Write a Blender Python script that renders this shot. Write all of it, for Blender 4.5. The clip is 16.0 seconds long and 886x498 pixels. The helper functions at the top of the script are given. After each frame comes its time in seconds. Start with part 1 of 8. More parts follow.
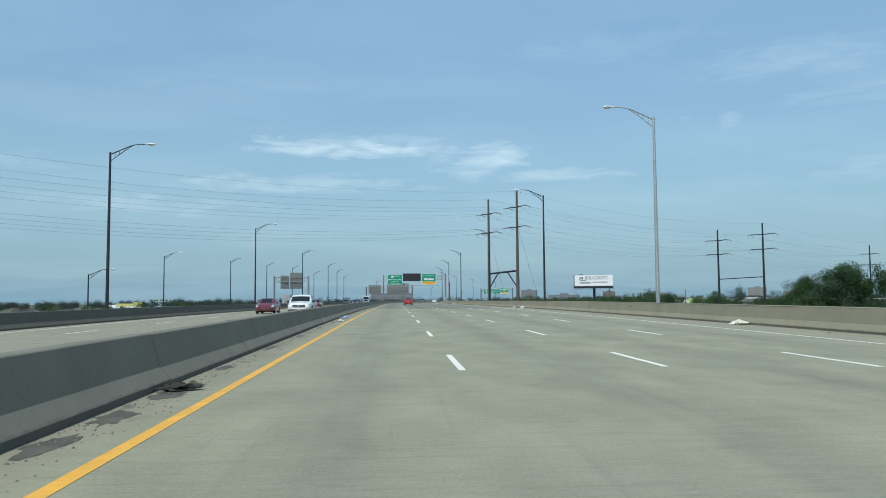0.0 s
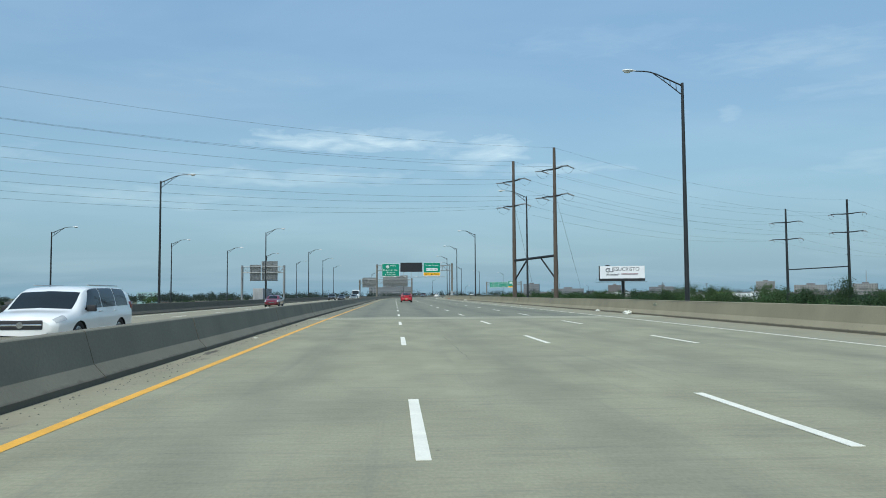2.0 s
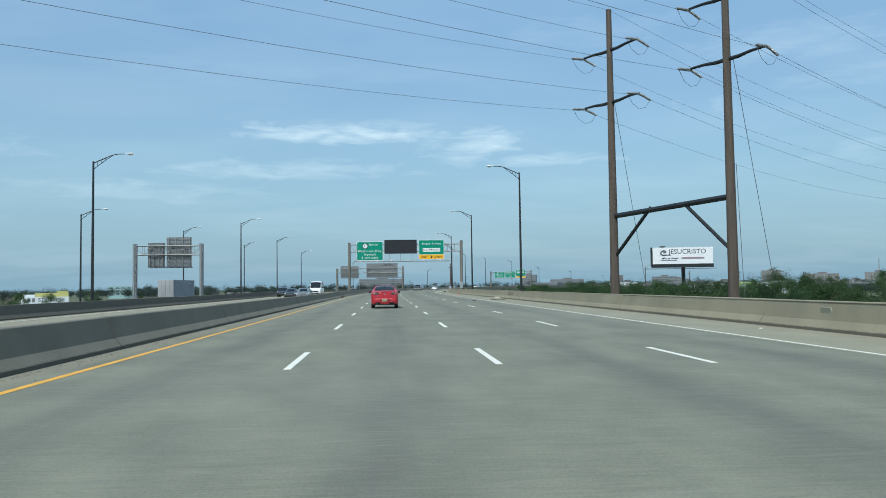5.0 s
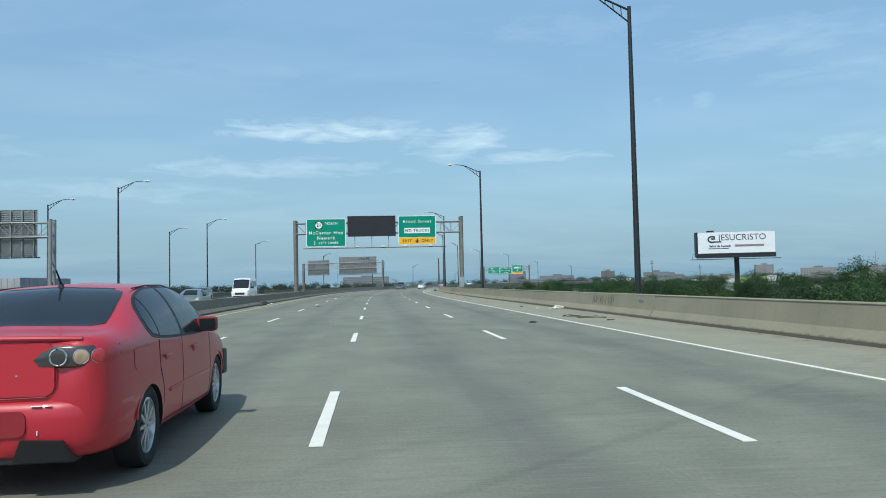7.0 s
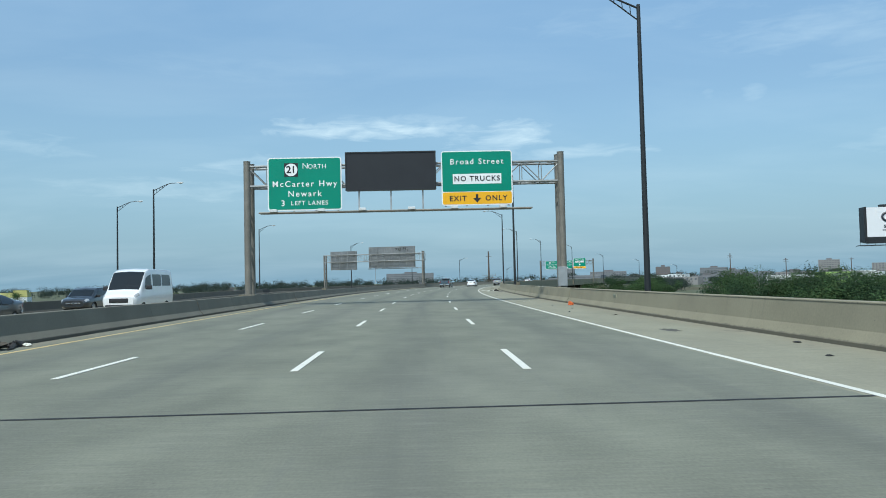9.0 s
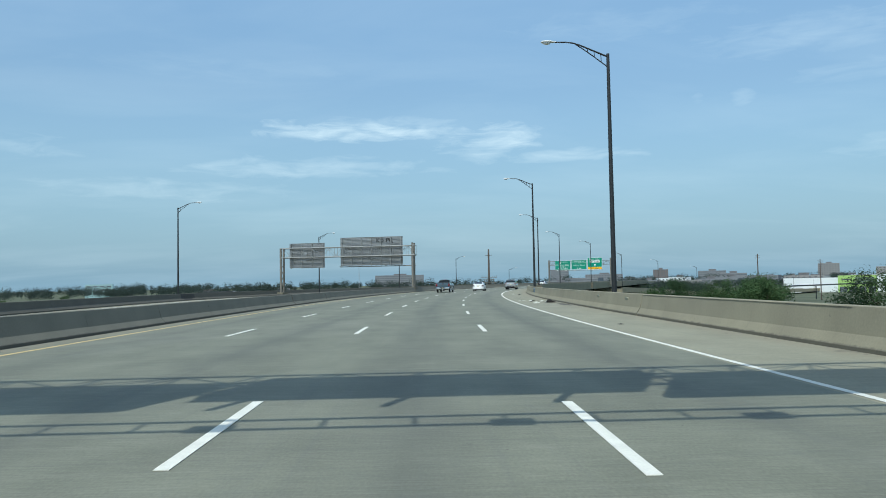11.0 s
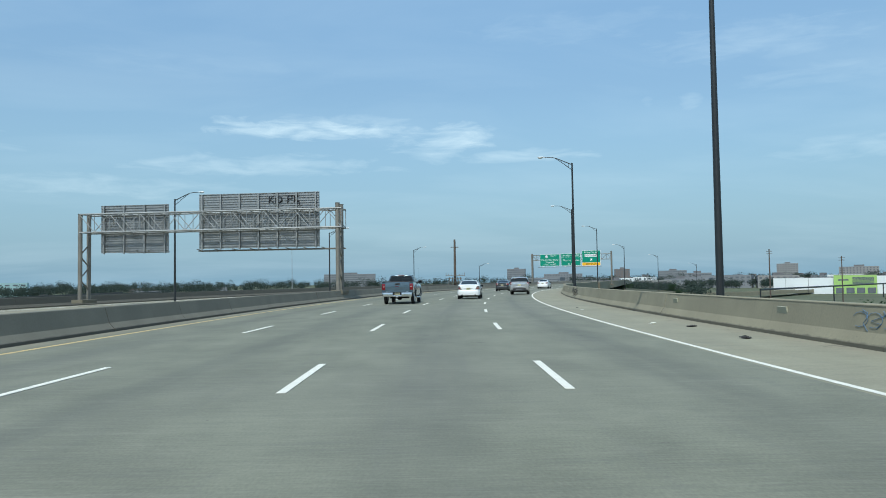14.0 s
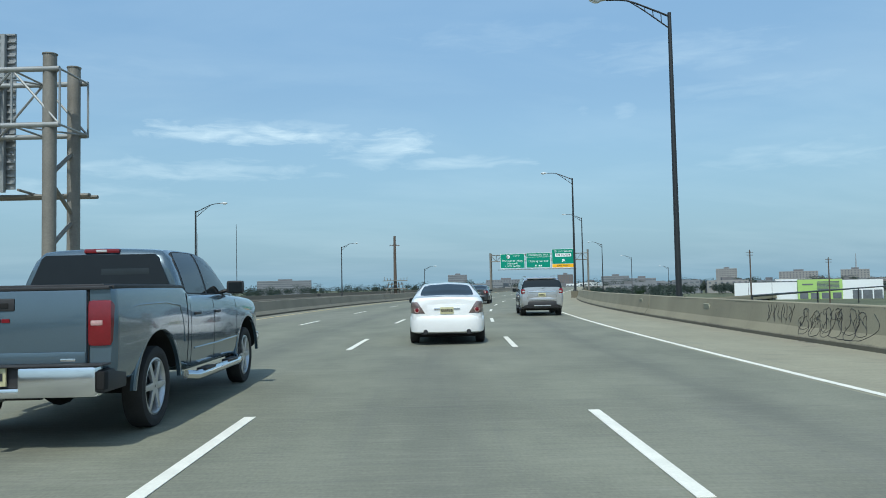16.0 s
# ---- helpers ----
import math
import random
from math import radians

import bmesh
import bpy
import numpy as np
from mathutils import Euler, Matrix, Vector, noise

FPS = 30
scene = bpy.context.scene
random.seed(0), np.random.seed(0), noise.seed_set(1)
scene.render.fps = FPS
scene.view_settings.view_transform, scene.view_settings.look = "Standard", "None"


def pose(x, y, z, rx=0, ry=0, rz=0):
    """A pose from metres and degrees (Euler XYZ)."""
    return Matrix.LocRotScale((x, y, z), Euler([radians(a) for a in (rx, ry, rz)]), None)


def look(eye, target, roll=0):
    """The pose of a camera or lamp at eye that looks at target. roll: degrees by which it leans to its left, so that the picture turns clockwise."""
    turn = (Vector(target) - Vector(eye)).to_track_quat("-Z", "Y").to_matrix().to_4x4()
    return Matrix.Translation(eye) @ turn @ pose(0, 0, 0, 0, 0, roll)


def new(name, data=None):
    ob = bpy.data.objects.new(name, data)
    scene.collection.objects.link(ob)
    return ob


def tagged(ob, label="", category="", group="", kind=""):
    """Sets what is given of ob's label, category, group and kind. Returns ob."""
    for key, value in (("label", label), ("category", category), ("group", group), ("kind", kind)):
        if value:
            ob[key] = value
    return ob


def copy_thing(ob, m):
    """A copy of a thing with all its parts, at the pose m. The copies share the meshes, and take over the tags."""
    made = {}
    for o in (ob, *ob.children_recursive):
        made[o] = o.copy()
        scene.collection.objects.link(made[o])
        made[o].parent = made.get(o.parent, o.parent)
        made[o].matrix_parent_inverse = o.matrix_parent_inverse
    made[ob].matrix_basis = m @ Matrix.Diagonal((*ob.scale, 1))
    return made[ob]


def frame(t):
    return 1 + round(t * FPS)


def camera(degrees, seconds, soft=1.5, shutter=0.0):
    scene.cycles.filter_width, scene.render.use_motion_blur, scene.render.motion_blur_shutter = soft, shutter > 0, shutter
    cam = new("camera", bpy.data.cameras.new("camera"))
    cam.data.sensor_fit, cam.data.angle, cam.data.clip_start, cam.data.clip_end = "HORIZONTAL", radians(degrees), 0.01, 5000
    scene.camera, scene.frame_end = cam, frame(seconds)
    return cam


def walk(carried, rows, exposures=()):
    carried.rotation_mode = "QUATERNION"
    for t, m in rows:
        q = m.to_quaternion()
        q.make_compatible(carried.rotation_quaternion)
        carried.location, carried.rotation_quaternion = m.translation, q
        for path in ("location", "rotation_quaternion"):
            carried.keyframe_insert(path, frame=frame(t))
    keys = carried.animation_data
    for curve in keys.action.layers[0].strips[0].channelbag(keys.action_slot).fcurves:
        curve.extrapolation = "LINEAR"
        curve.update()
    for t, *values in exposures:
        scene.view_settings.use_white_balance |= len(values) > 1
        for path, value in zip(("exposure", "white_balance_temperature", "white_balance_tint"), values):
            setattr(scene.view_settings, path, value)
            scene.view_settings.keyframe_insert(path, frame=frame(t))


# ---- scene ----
cam = camera(60.25, 16.0, soft=0.95, shutter=0.0)
PATH = [
    (0, pose(-1.153, -7.919, 0.925, 93.852, 0.397, -3.564)),
    (0.5, pose(-0.973, 2.275, 1.021, 93.646, 0.350, -3.629)),
    (1, pose(-0.725, 12.824, 1.110, 93.487, 0.212, -3.621)),
    (1.5, pose(-0.486, 23.608, 1.135, 93.461, 0.315, -3.582)),
    (2, pose(-0.223, 34.608, 1.205, 93.393, 0.353, -3.605)),
    (2.5, pose(0.017, 45.718, 1.292, 93.259, 0.442, -3.651)),
    (3, pose(0.364, 56.893, 1.331, 93.098, 0.690, -3.649)),
    (3.5, pose(0.673, 67.954, 1.290, 92.969, 0.692, -3.631)),
    (4, pose(0.987, 79.174, 1.332, 92.876, 0.777, -3.673)),
    (6.5, pose(3.394, 133.428, 1.404, 92.621, 0.861, -5.228)),
    (7, pose(4.180, 144.344, 1.391, 92.560, 1.240, -5.215)),
    (7.5, pose(4.932, 155.569, 1.403, 92.543, 1.478, -4.705)),
    (8, pose(5.482, 166.569, 1.397, 92.470, 1.690, -3.726)),
    (8.5, pose(5.688, 176.936, 1.392, 92.456, 1.562, -2.741)),
    (9, pose(5.679, 187.538, 1.391, 92.376, 1.315, -1.862)),
    (11.5, pose(6.177, 240.455, 1.404, 92.574, 0.960, -3.049)),
    (12, pose(6.498, 250.280, 1.398, 92.598, 0.932, -3.545)),
    (12.5, pose(6.839, 260.210, 1.417, 92.595, 0.999, -4.040)),
    (13, pose(7.293, 270.305, 1.434, 92.527, 0.945, -4.568)),
    (13.5, pose(7.789, 280.368, 1.404, 92.451, 0.928, -5.292)),
    (14, pose(8.544, 290.591, 1.385, 92.433, 0.880, -6.175)),
    (14.5, pose(9.468, 300.900, 1.387, 92.488, 0.934, -7.249)),
    (15, pose(10.569, 311.034, 1.359, 92.644, 1.056, -8.396)),
    (15.5, pose(11.924, 321.023, 1.342, 92.779, 1.106, -9.527)),
    (16, pose(13.424, 331.367, 1.348, 92.839, 1.135, -10.715)),
]
walk(cam, PATH, [(0.0, -0.06, 6180, 2.0), (3.5, -0.06, 6180, 2.0), (4.0, 0.0, 6160, 2.0), (6.5, 0.0, 6050, 2.0), (16.0, 0.0, 6050, 2.0)])

# ---- world and sun ----
SUN_TO = Vector((-0.27, -0.66, 1.0)).normalized()


def make_world():
    w = bpy.data.worlds.new("sky")
    scene.world = w
    w.use_nodes = True
    nt = w.node_tree
    nt.nodes.clear()
    N = lambda k, **kw: node(nt, k, **kw)
    out = N("ShaderNodeOutputWorld")
    bg = N("ShaderNodeBackground")
    bg.inputs[1].default_value = 0.115
    sky = N("ShaderNodeTexSky")
    sky.sky_type = "NISHITA"
    sky.sun_disc = False
    sky.sun_elevation = math.asin(SUN_TO.z)
    sky.sun_rotation = math.atan2(SUN_TO.x, SUN_TO.y)
    sky.air_density, sky.dust_density, sky.ozone_density = 1.15, 1.5, 2.2
    tc = N("ShaderNodeTexCoord")
    sep = N("ShaderNodeSeparateXYZ")
    nt.links.new(tc.outputs["Generated"], sep.inputs[0])
    # thin high cloud: streaks on a flat layer
    zz = math_node(nt, "ADD", sep.outputs[2], 0.16)
    px = math_node(nt, "DIVIDE", sep.outputs[0], zz)
    py = math_node(nt, "DIVIDE", sep.outputs[1], zz)
    comb = N("ShaderNodeCombineXYZ")
    nt.links.new(math_node(nt, "MULTIPLY", px, 0.55), comb.inputs[0])
    nt.links.new(math_node(nt, "MULTIPLY", py, 1.15), comb.inputs[1])
    n1 = N("ShaderNodeTexNoise")
    n1.inputs["Scale"].default_value, n1.inputs["Detail"].default_value, n1.inputs["Roughness"].default_value = 1.5, 7.0, 0.55
    n1.inputs["Distortion"].default_value = 0.35
    nt.links.new(comb.outputs[0], n1.inputs["Vector"])
    r1 = N("ShaderNodeMapRange")
    r1.inputs[1].default_value, r1.inputs[2].default_value, r1.inputs[4].default_value = 0.44, 0.82, 0.16
    nt.links.new(n1.outputs[0], r1.inputs[0])
    # a few brighter cloud banks low in the sky ahead
    az = math_node(nt, "ARCTAN2", sep.outputs[0], sep.outputs[1])
    nv = N("ShaderNodeCombineXYZ")
    nt.links.new(math_node(nt, "MULTIPLY", az, 9.0), nv.inputs[0])
    nt.links.new(math_node(nt, "MULTIPLY", sep.outputs[2], 42.0), nv.inputs[1])
    n2 = N("ShaderNodeTexNoise")
    n2.inputs["Scale"].default_value, n2.inputs["Detail"].default_value, n2.inputs["Roughness"].default_value = 1.9, 10.0, 0.6
    n2.inputs["Distortion"].default_value = 0.5
    nt.links.new(nv.outputs[0], n2.inputs["Vector"])
    warp = math_node(nt, "SUBTRACT", n2.outputs[0], 0.5)
    total = None
    for a0, e0, wa, we, amp in CLOUDS:
        da = math_node(nt, "DIVIDE", math_node(nt, "SUBTRACT", az, radians(a0)), radians(wa))
        de = math_node(nt, "DIVIDE", math_node(nt, "SUBTRACT", sep.outputs[2], math.sin(radians(e0))), radians(we))
        d2 = math_node(nt, "ADD", math_node(nt, "MULTIPLY", da, da), math_node(nt, "MULTIPLY", de, de))
        g = math_node(nt, "SUBTRACT", 1.0, d2)
        g = math_node(nt, "ADD", g, math_node(nt, "MULTIPLY", warp, 4.6))
        g = math_node(nt, "MULTIPLY", math_node(nt, "MAXIMUM", math_node(nt, "MULTIPLY", g, 0.38), 0.0), amp)
        g = math_node(nt, "MINIMUM", g, amp)
        total = g if total is None else math_node(nt, "MAXIMUM", total, g)
    fac = math_node(nt, "MINIMUM", math_node(nt, "ADD", r1.outputs[0], total), 0.9)
    # haze towards the horizon
    hz = N("ShaderNodeMapRange")
    hz.inputs[1].default_value, hz.inputs[2].default_value, hz.inputs[3].default_value, hz.inputs[4].default_value = 0.0, 0.24, 0.75, 0.2
    nt.links.new(sep.outputs[2], hz.inputs[0])
    m1 = N("ShaderNodeMixRGB")
    m1.inputs[2].default_value = (*HAZE, 1)
    nt.links.new(hz.outputs[0], m1.inputs[0])
    nt.links.new(sky.outputs[0], m1.inputs[1])
    lift = N("ShaderNodeMixRGB")
    lift.blend_type = "MULTIPLY"
    lift.inputs[0].default_value = 1.0
    nt.links.new(m1.outputs[0], lift.inputs[1])
    nt.links.new(ramp(nt, sep.outputs[2], 0.0, 0.36, 0.8, 1.27), lift.inputs[2])
    m2 = N("ShaderNodeMixRGB")
    m2.inputs[2].default_value = (*CLOUD, 1)
    nt.links.new(fac, m2.inputs[0])
    nt.links.new(lift.outputs[0], m2.inputs[1])
    nt.links.new(m2.outputs[0], bg.inputs[0])
    nt.links.new(bg.outputs[0], out.inputs[0])


def node(nt, kind, **kw):
    n = nt.nodes.new(kind)
    return n


def math_node(nt, op, a, b=None):
    n = nt.nodes.new("ShaderNodeMath")
    n.operation = op
    for i, v in enumerate((a, b)):
        if v is None:
            continue
        if isinstance(v, (int, float)):
            n.inputs[i].default_value = v
        else:
            nt.links.new(v, n.inputs[i])
    return n.outputs[0]


# azimuth (clockwise from ahead), elevation, half-widths in degrees, strength
CLOUDS = [(-4.0, 11.3, 7.6, 0.85, 0.95), (-1.5, 11.9, 6.0, 0.5, 0.45), (-7.5, 8.6, 9.5, 0.85, 0.5), (6.8, 10.7, 4.2, 1.1, 0.85), (5.6, 9.6, 3.0, 0.8, 0.55),
          (11.8, 9.3, 6.5, 0.5, 0.52), (24.4, 12.6, 0.8, 0.6, 0.34), (21.5, 12.7, 0.5, 0.4, 0.24), (-17, 6.9, 9.0, 0.8, 0.36), (36, 8.5, 6, 0.9, 0.3),
          (-30, 9.5, 7, 0.9, 0.35), (29, 16.2, 7.5, 1.3, 0.24), (33, 13.4, 6.0, 0.7, 0.2), (16.5, 18.2, 9.0, 1.0, 0.16), (-14, 15.5, 10.0, 0.8, 0.1)]
HAZE = (3.1, 5.15, 6.9)
CLOUD = (7.3, 8.4, 9.0)
sun_data = bpy.data.lights.new("sun", "SUN")
sun_data.energy, sun_data.angle, sun_data.color = 3.3, radians(0.6), (1.0, 0.95, 0.87)
sun = new("sun", sun_data)
sun.matrix_world = look(SUN_TO * 200, (0, 0, 0))


# ---- materials ----
def material(name, rgb, rough=0.6, metal=0.0, spots=0.0, scale=3.0, fine=60.0, bump=0.0, coat=0.0, uv=False, stretch=(1, 1, 1), dark=0.75, light=1.18, spec=0.5, extra=None):
    """A surface with variation at two scales and fine relief."""
    m = bpy.data.materials.new(name)
    m.use_nodes = True
    nt = m.node_tree
    b = nt.nodes["Principled BSDF"]
    b.inputs["Roughness"].default_value, b.inputs["Metallic"].default_value = rough, metal
    b.inputs["Coat Weight"].default_value = coat
    b.inputs["Coat Roughness"].default_value = 0.05
    b.inputs["Specular IOR Level"].default_value = spec
    tc = nt.nodes.new("ShaderNodeTexCoord")
    mp = nt.nodes.new("ShaderNodeMapping")
    mp.inputs["Scale"].default_value = stretch
    nt.links.new(tc.outputs["UV" if uv else "Object"], mp.inputs[0])
    big = nt.nodes.new("ShaderNodeTexNoise")
    big.inputs["Scale"].default_value, big.inputs["Detail"].default_value = scale, 5
    small = nt.nodes.new("ShaderNodeTexNoise")
    small.inputs["Scale"].default_value, small.inputs["Detail"].default_value = fine, 3
    nt.links.new(mp.outputs[0], big.inputs["Vector"])
    nt.links.new(mp.outputs[0], small.inputs["Vector"])
    mixv = math_node(nt, "ADD", math_node(nt, "MULTIPLY", big.outputs[0], 0.62), math_node(nt, "MULTIPLY", small.outputs[0], 0.38))
    rmp = nt.nodes.new("ShaderNodeMapRange")
    rmp.inputs[1].default_value, rmp.inputs[2].default_value = 0.32, 0.68
    rmp.inputs[3].default_value, rmp.inputs[4].default_value = 1 - (1 - dark) * (1 if spots == 0 else spots), 1 + (light - 1) * (1 if spots == 0 else spots)
    nt.links.new(mixv, rmp.inputs[0])
    col = nt.nodes.new("ShaderNodeMixRGB")
    col.blend_type = "MULTIPLY"
    col.inputs[0].default_value = 1
    col.inputs[1].default_value = (*rgb, 1)
    nt.links.new(rmp.outputs[0], col.inputs[2])
    result = col.outputs[0]
    if extra:
        result = extra(nt, tc, result)
    nt.links.new(result, b.inputs["Base Color"])
    if bump:
        bp = nt.nodes.new("ShaderNodeBump")
        bp.inputs["Strength"].default_value = bump
        bp.inputs["Distance"].default_value = 0.02
        nt.links.new(mixv, bp.inputs["Height"])
        nt.links.new(bp.outputs[0], b.inputs["Normal"])
    return m


def blend(nt, fac, a, rgb):
    n = nt.nodes.new("ShaderNodeMixRGB")
    nt.links.new(fac, n.inputs[0])
    nt.links.new(a, n.inputs[1])
    n.inputs[2].default_value = (*rgb, 1)
    return n.outputs[0]


def noise_uv(nt, tc, scale, stretch, detail=4, rough=0.55, coord="UV"):
    mp = nt.nodes.new("ShaderNodeMapping")
    mp.inputs["Scale"].default_value = stretch
    nt.links.new(tc.outputs[coord], mp.inputs[0])
    n = nt.nodes.new("ShaderNodeTexNoise")
    n.inputs["Scale"].default_value, n.inputs["Detail"].default_value, n.inputs["Roughness"].default_value = scale, detail, rough
    nt.links.new(mp.outputs[0], n.inputs["Vector"])
    return n.outputs[0]


def ramp(nt, v, lo, hi, a=0.0, b=1.0):
    n = nt.nodes.new("ShaderNodeMapRange")
    for i, x in enumerate((lo, hi, a, b)):
        n.inputs[i + 1].default_value = x
    nt.links.new(v, n.inputs[0])
    return n.outputs[0]


def road_wear(track_dark, dirt):
    """Oil bands along the lane middles, rubber along the wheel paths, grit by the kerb and long streaks."""
    def f(nt, tc, c):
        sp = nt.nodes.new("ShaderNodeSeparateXYZ")
        nt.links.new(tc.outputs["UV"], sp.inputs[0])
        off = sp.outputs[0]
        ph = math_node(nt, "MULTIPLY", math_node(nt, "ADD", off, 1.83), 2 * math.pi / 3.66)
        band = math_node(nt, "POWER", math_node(nt, "MULTIPLY", math_node(nt, "ADD", math_node(nt, "COSINE", ph), 1.0), 0.5), 4.0)
        inlane = math_node(nt, "MULTIPLY", ramp(nt, off, -3.6, -3.2), ramp(nt, off, 11.2, 10.8))
        st = noise_uv(nt, tc, 1.0, (1.6, 0.05, 1), 5)
        band = math_node(nt, "MULTIPLY", math_node(nt, "MULTIPLY", band, inlane), ramp(nt, st, 0.3, 0.65, 0.25, 1.0))
        c = blend(nt, math_node(nt, "MULTIPLY", band, track_dark), c, (0.075, 0.078, 0.066))
        streak = noise_uv(nt, tc, 1.0, (4.0, 0.09, 1), 6, 0.65)
        c = blend(nt, ramp(nt, streak, 0.56, 0.8, 0, 0.35), c, (0.12, 0.12, 0.115))
        blot = noise_uv(nt, tc, 0.23, (1, 0.5, 1), 8, 0.7)
        c = blend(nt, ramp(nt, blot, 0.52, 0.78, 0, 0.22), c, (0.13, 0.13, 0.12))
        # brushed grain across the lanes, at two sizes
        tine = noise_uv(nt, tc, 1.0, (2.2, 30.0, 1), 4, 0.7)
        c = blend(nt, ramp(nt, tine, 0.5, 0.72, 0, 0.21), c, (0.07, 0.07, 0.064))
        c = blend(nt, ramp(nt, tine, 0.5, 0.3, 0, 0.17), c, (0.36, 0.35, 0.29))
        scuff = noise_uv(nt, tc, 1.0, (0.5, 5.0, 1), 7, 0.75)
        c = blend(nt, ramp(nt, scuff, 0.52, 0.68, 0, 0.3), c, (0.1, 0.1, 0.092))
        c = blend(nt, ramp(nt, scuff, 0.45, 0.3, 0, 0.2), c, (0.33, 0.325, 0.27))
        speck = noise_uv(nt, tc, 5.0, (1, 1, 1), 3, 0.7)
        c = blend(nt, ramp(nt, speck, 0.69, 0.76, 0, 0.55), c, (0.06, 0.058, 0.05))
        hair = noise_uv(nt, tc, 1.0, (0.22, 2.6, 1), 7, 0.7)
        c = blend(nt, ramp(nt, hair, 0.63, 0.7, 0, 0.3), c, (0.09, 0.09, 0.085))
        tint = noise_uv(nt, tc, 0.07, (1, 0.6, 1), 3, 0.5)
        c = blend(nt, ramp(nt, tint, 0.5, 0.72, 0, 0.2), c, (0.27, 0.26, 0.22))
        # gritty edge beside the barrier
        edge = math_node(nt, "MAXIMUM", ramp(nt, off, -3.75, -4.1), ramp(nt, off, 12.7, 13.5))
        grit = noise_uv(nt, tc, 1.6, (1, 0.55, 1), 7, 0.7)
        c = blend(nt, math_node(nt, "MULTIPLY", edge, ramp(nt, grit, 0.35, 0.6, 0.1, dirt)), c, (0.25, 0.225, 0.165))
        c = blend(nt, math_node(nt, "MULTIPLY", edge, ramp(nt, grit, 0.58, 0.64, 0, 0.6)), c, (0.07, 0.064, 0.055))
        return c
    return f


def barrier_stain(nt, tc, c, foot=None):
    """Rust-brown run-off streaks and patches on old concrete."""
    run = noise_uv(nt, tc, 1.0, (0.35, 3.2, 1), 6, 0.65)
    c = blend(nt, ramp(nt, run, 0.55, 0.75, 0, 0.35), c, (0.15, 0.135, 0.105))
    patch = noise_uv(nt, tc, 0.25, (1, 1, 1), 5, 0.6)
    c = blend(nt, ramp(nt, patch, 0.52, 0.72, 0, 0.25), c, (0.2, 0.18, 0.14))
    chip = noise_uv(nt, tc, 7.0, (1, 1, 1), 3, 0.6)
    c = blend(nt, ramp(nt, chip, 0.68, 0.74, 0, 0.5), c, (0.09, 0.085, 0.07))
    # darker band along the toe, with an uneven upper edge
    sp = nt.nodes.new("ShaderNodeSeparateXYZ")
    nt.links.new(tc.outputs["UV"], sp.inputs[0])
    toe = math_node(nt, "ADD", sp.outputs[0], math_node(nt, "MULTIPLY", math_node(nt, "SUBTRACT", run, 0.5), 0.16))
    return blend(nt, ramp(nt, toe, foot + 0.185, foot + 0.14, 0, 0.6), c, (0.06, 0.055, 0.046))


make_world()
M = {}
M["concrete_road"] = material("light worn concrete", (0.272, 0.263, 0.178), 0.85, uv=True, scale=0.9, fine=34, bump=0.35, stretch=(1, 0.5, 1), dark=0.74, light=1.2, extra=road_wear(0.3, 0.9))
M["asphalt_road"] = material("grey worn pavement", (0.183, 0.186, 0.135), 0.8, uv=True, scale=0.9, fine=36, bump=0.35, stretch=(1, 0.5, 1), dark=0.72, light=1.22, extra=road_wear(0.5, 0.9))
M["shoulder"] = material("tan concrete shoulder", (0.282, 0.268, 0.188), 0.88, uv=True, scale=0.8, fine=24, bump=0.25, stretch=(1, 0.4, 1), dark=0.8, light=1.1, extra=road_wear(0.0, 0.9))
M["band"] = material("pale joint concrete", (0.34, 0.335, 0.25), 0.85, uv=True, scale=1.5, fine=30, bump=0.2, dark=0.85, light=1.08)
M["rubber"] = material("black rubber", (0.018, 0.018, 0.018), 0.75, fine=80, bump=0.1)
M["barrier"] = material("weathered grey concrete", (0.172, 0.164, 0.128), 0.9, uv=True, scale=0.7, fine=18, bump=0.3, dark=0.8, light=1.12, extra=lambda nt, tc, c: barrier_stain(nt, tc, c, -4.45))
M["parapet"] = material("tan weathered concrete", (0.275, 0.25, 0.172), 0.9, uv=True, scale=0.6, fine=18, bump=0.3, dark=0.8, light=1.1, extra=lambda nt, tc, c: barrier_stain(nt, tc, c, 13.62))
M["core"] = material("dark joint filler", (0.05, 0.048, 0.042), 0.9)
M["white_paint"] = material("worn white road paint", (0.8, 0.78, 0.68), 0.6, uv=False, scale=3, fine=40, dark=0.82, light=1.05, bump=0.15)
M["yellow_paint"] = material("worn yellow road paint", (0.8, 0.42, 0.05), 0.6, scale=3, fine=40, dark=0.75, light=1.08, bump=0.15)
M["pole_dark"] = material("dark green-grey painted steel", (0.019, 0.022, 0.024), 0.5, 0.1, scale=2, fine=30, dark=0.8, light=1.3)
M["galv"] = material("galvanised steel", (0.45, 0.46, 0.46), 0.42, 0.65, scale=2, fine=25, dark=0.8, light=1.15)
M["gantry"] = material("weathered galvanised steel", (0.215, 0.2, 0.17), 0.6, 0.25, scale=1.5, fine=22, dark=0.7, light=1.15)
M["sign_back"] = material("ribbed bare aluminium", (0.3, 0.31, 0.31), 0.5, 0.35, scale=1.2, fine=16, dark=0.8, light=1.1)
M["truss"] = material("dull galvanised steel", (0.3, 0.31, 0.305), 0.5, 0.3, scale=1.5, fine=22, dark=0.75, light=1.12)
M["sign_green"] = material("green reflective sheeting", (0.0, 0.23, 0.145), 0.4, scale=0.6, fine=20, dark=0.92, light=1.06)
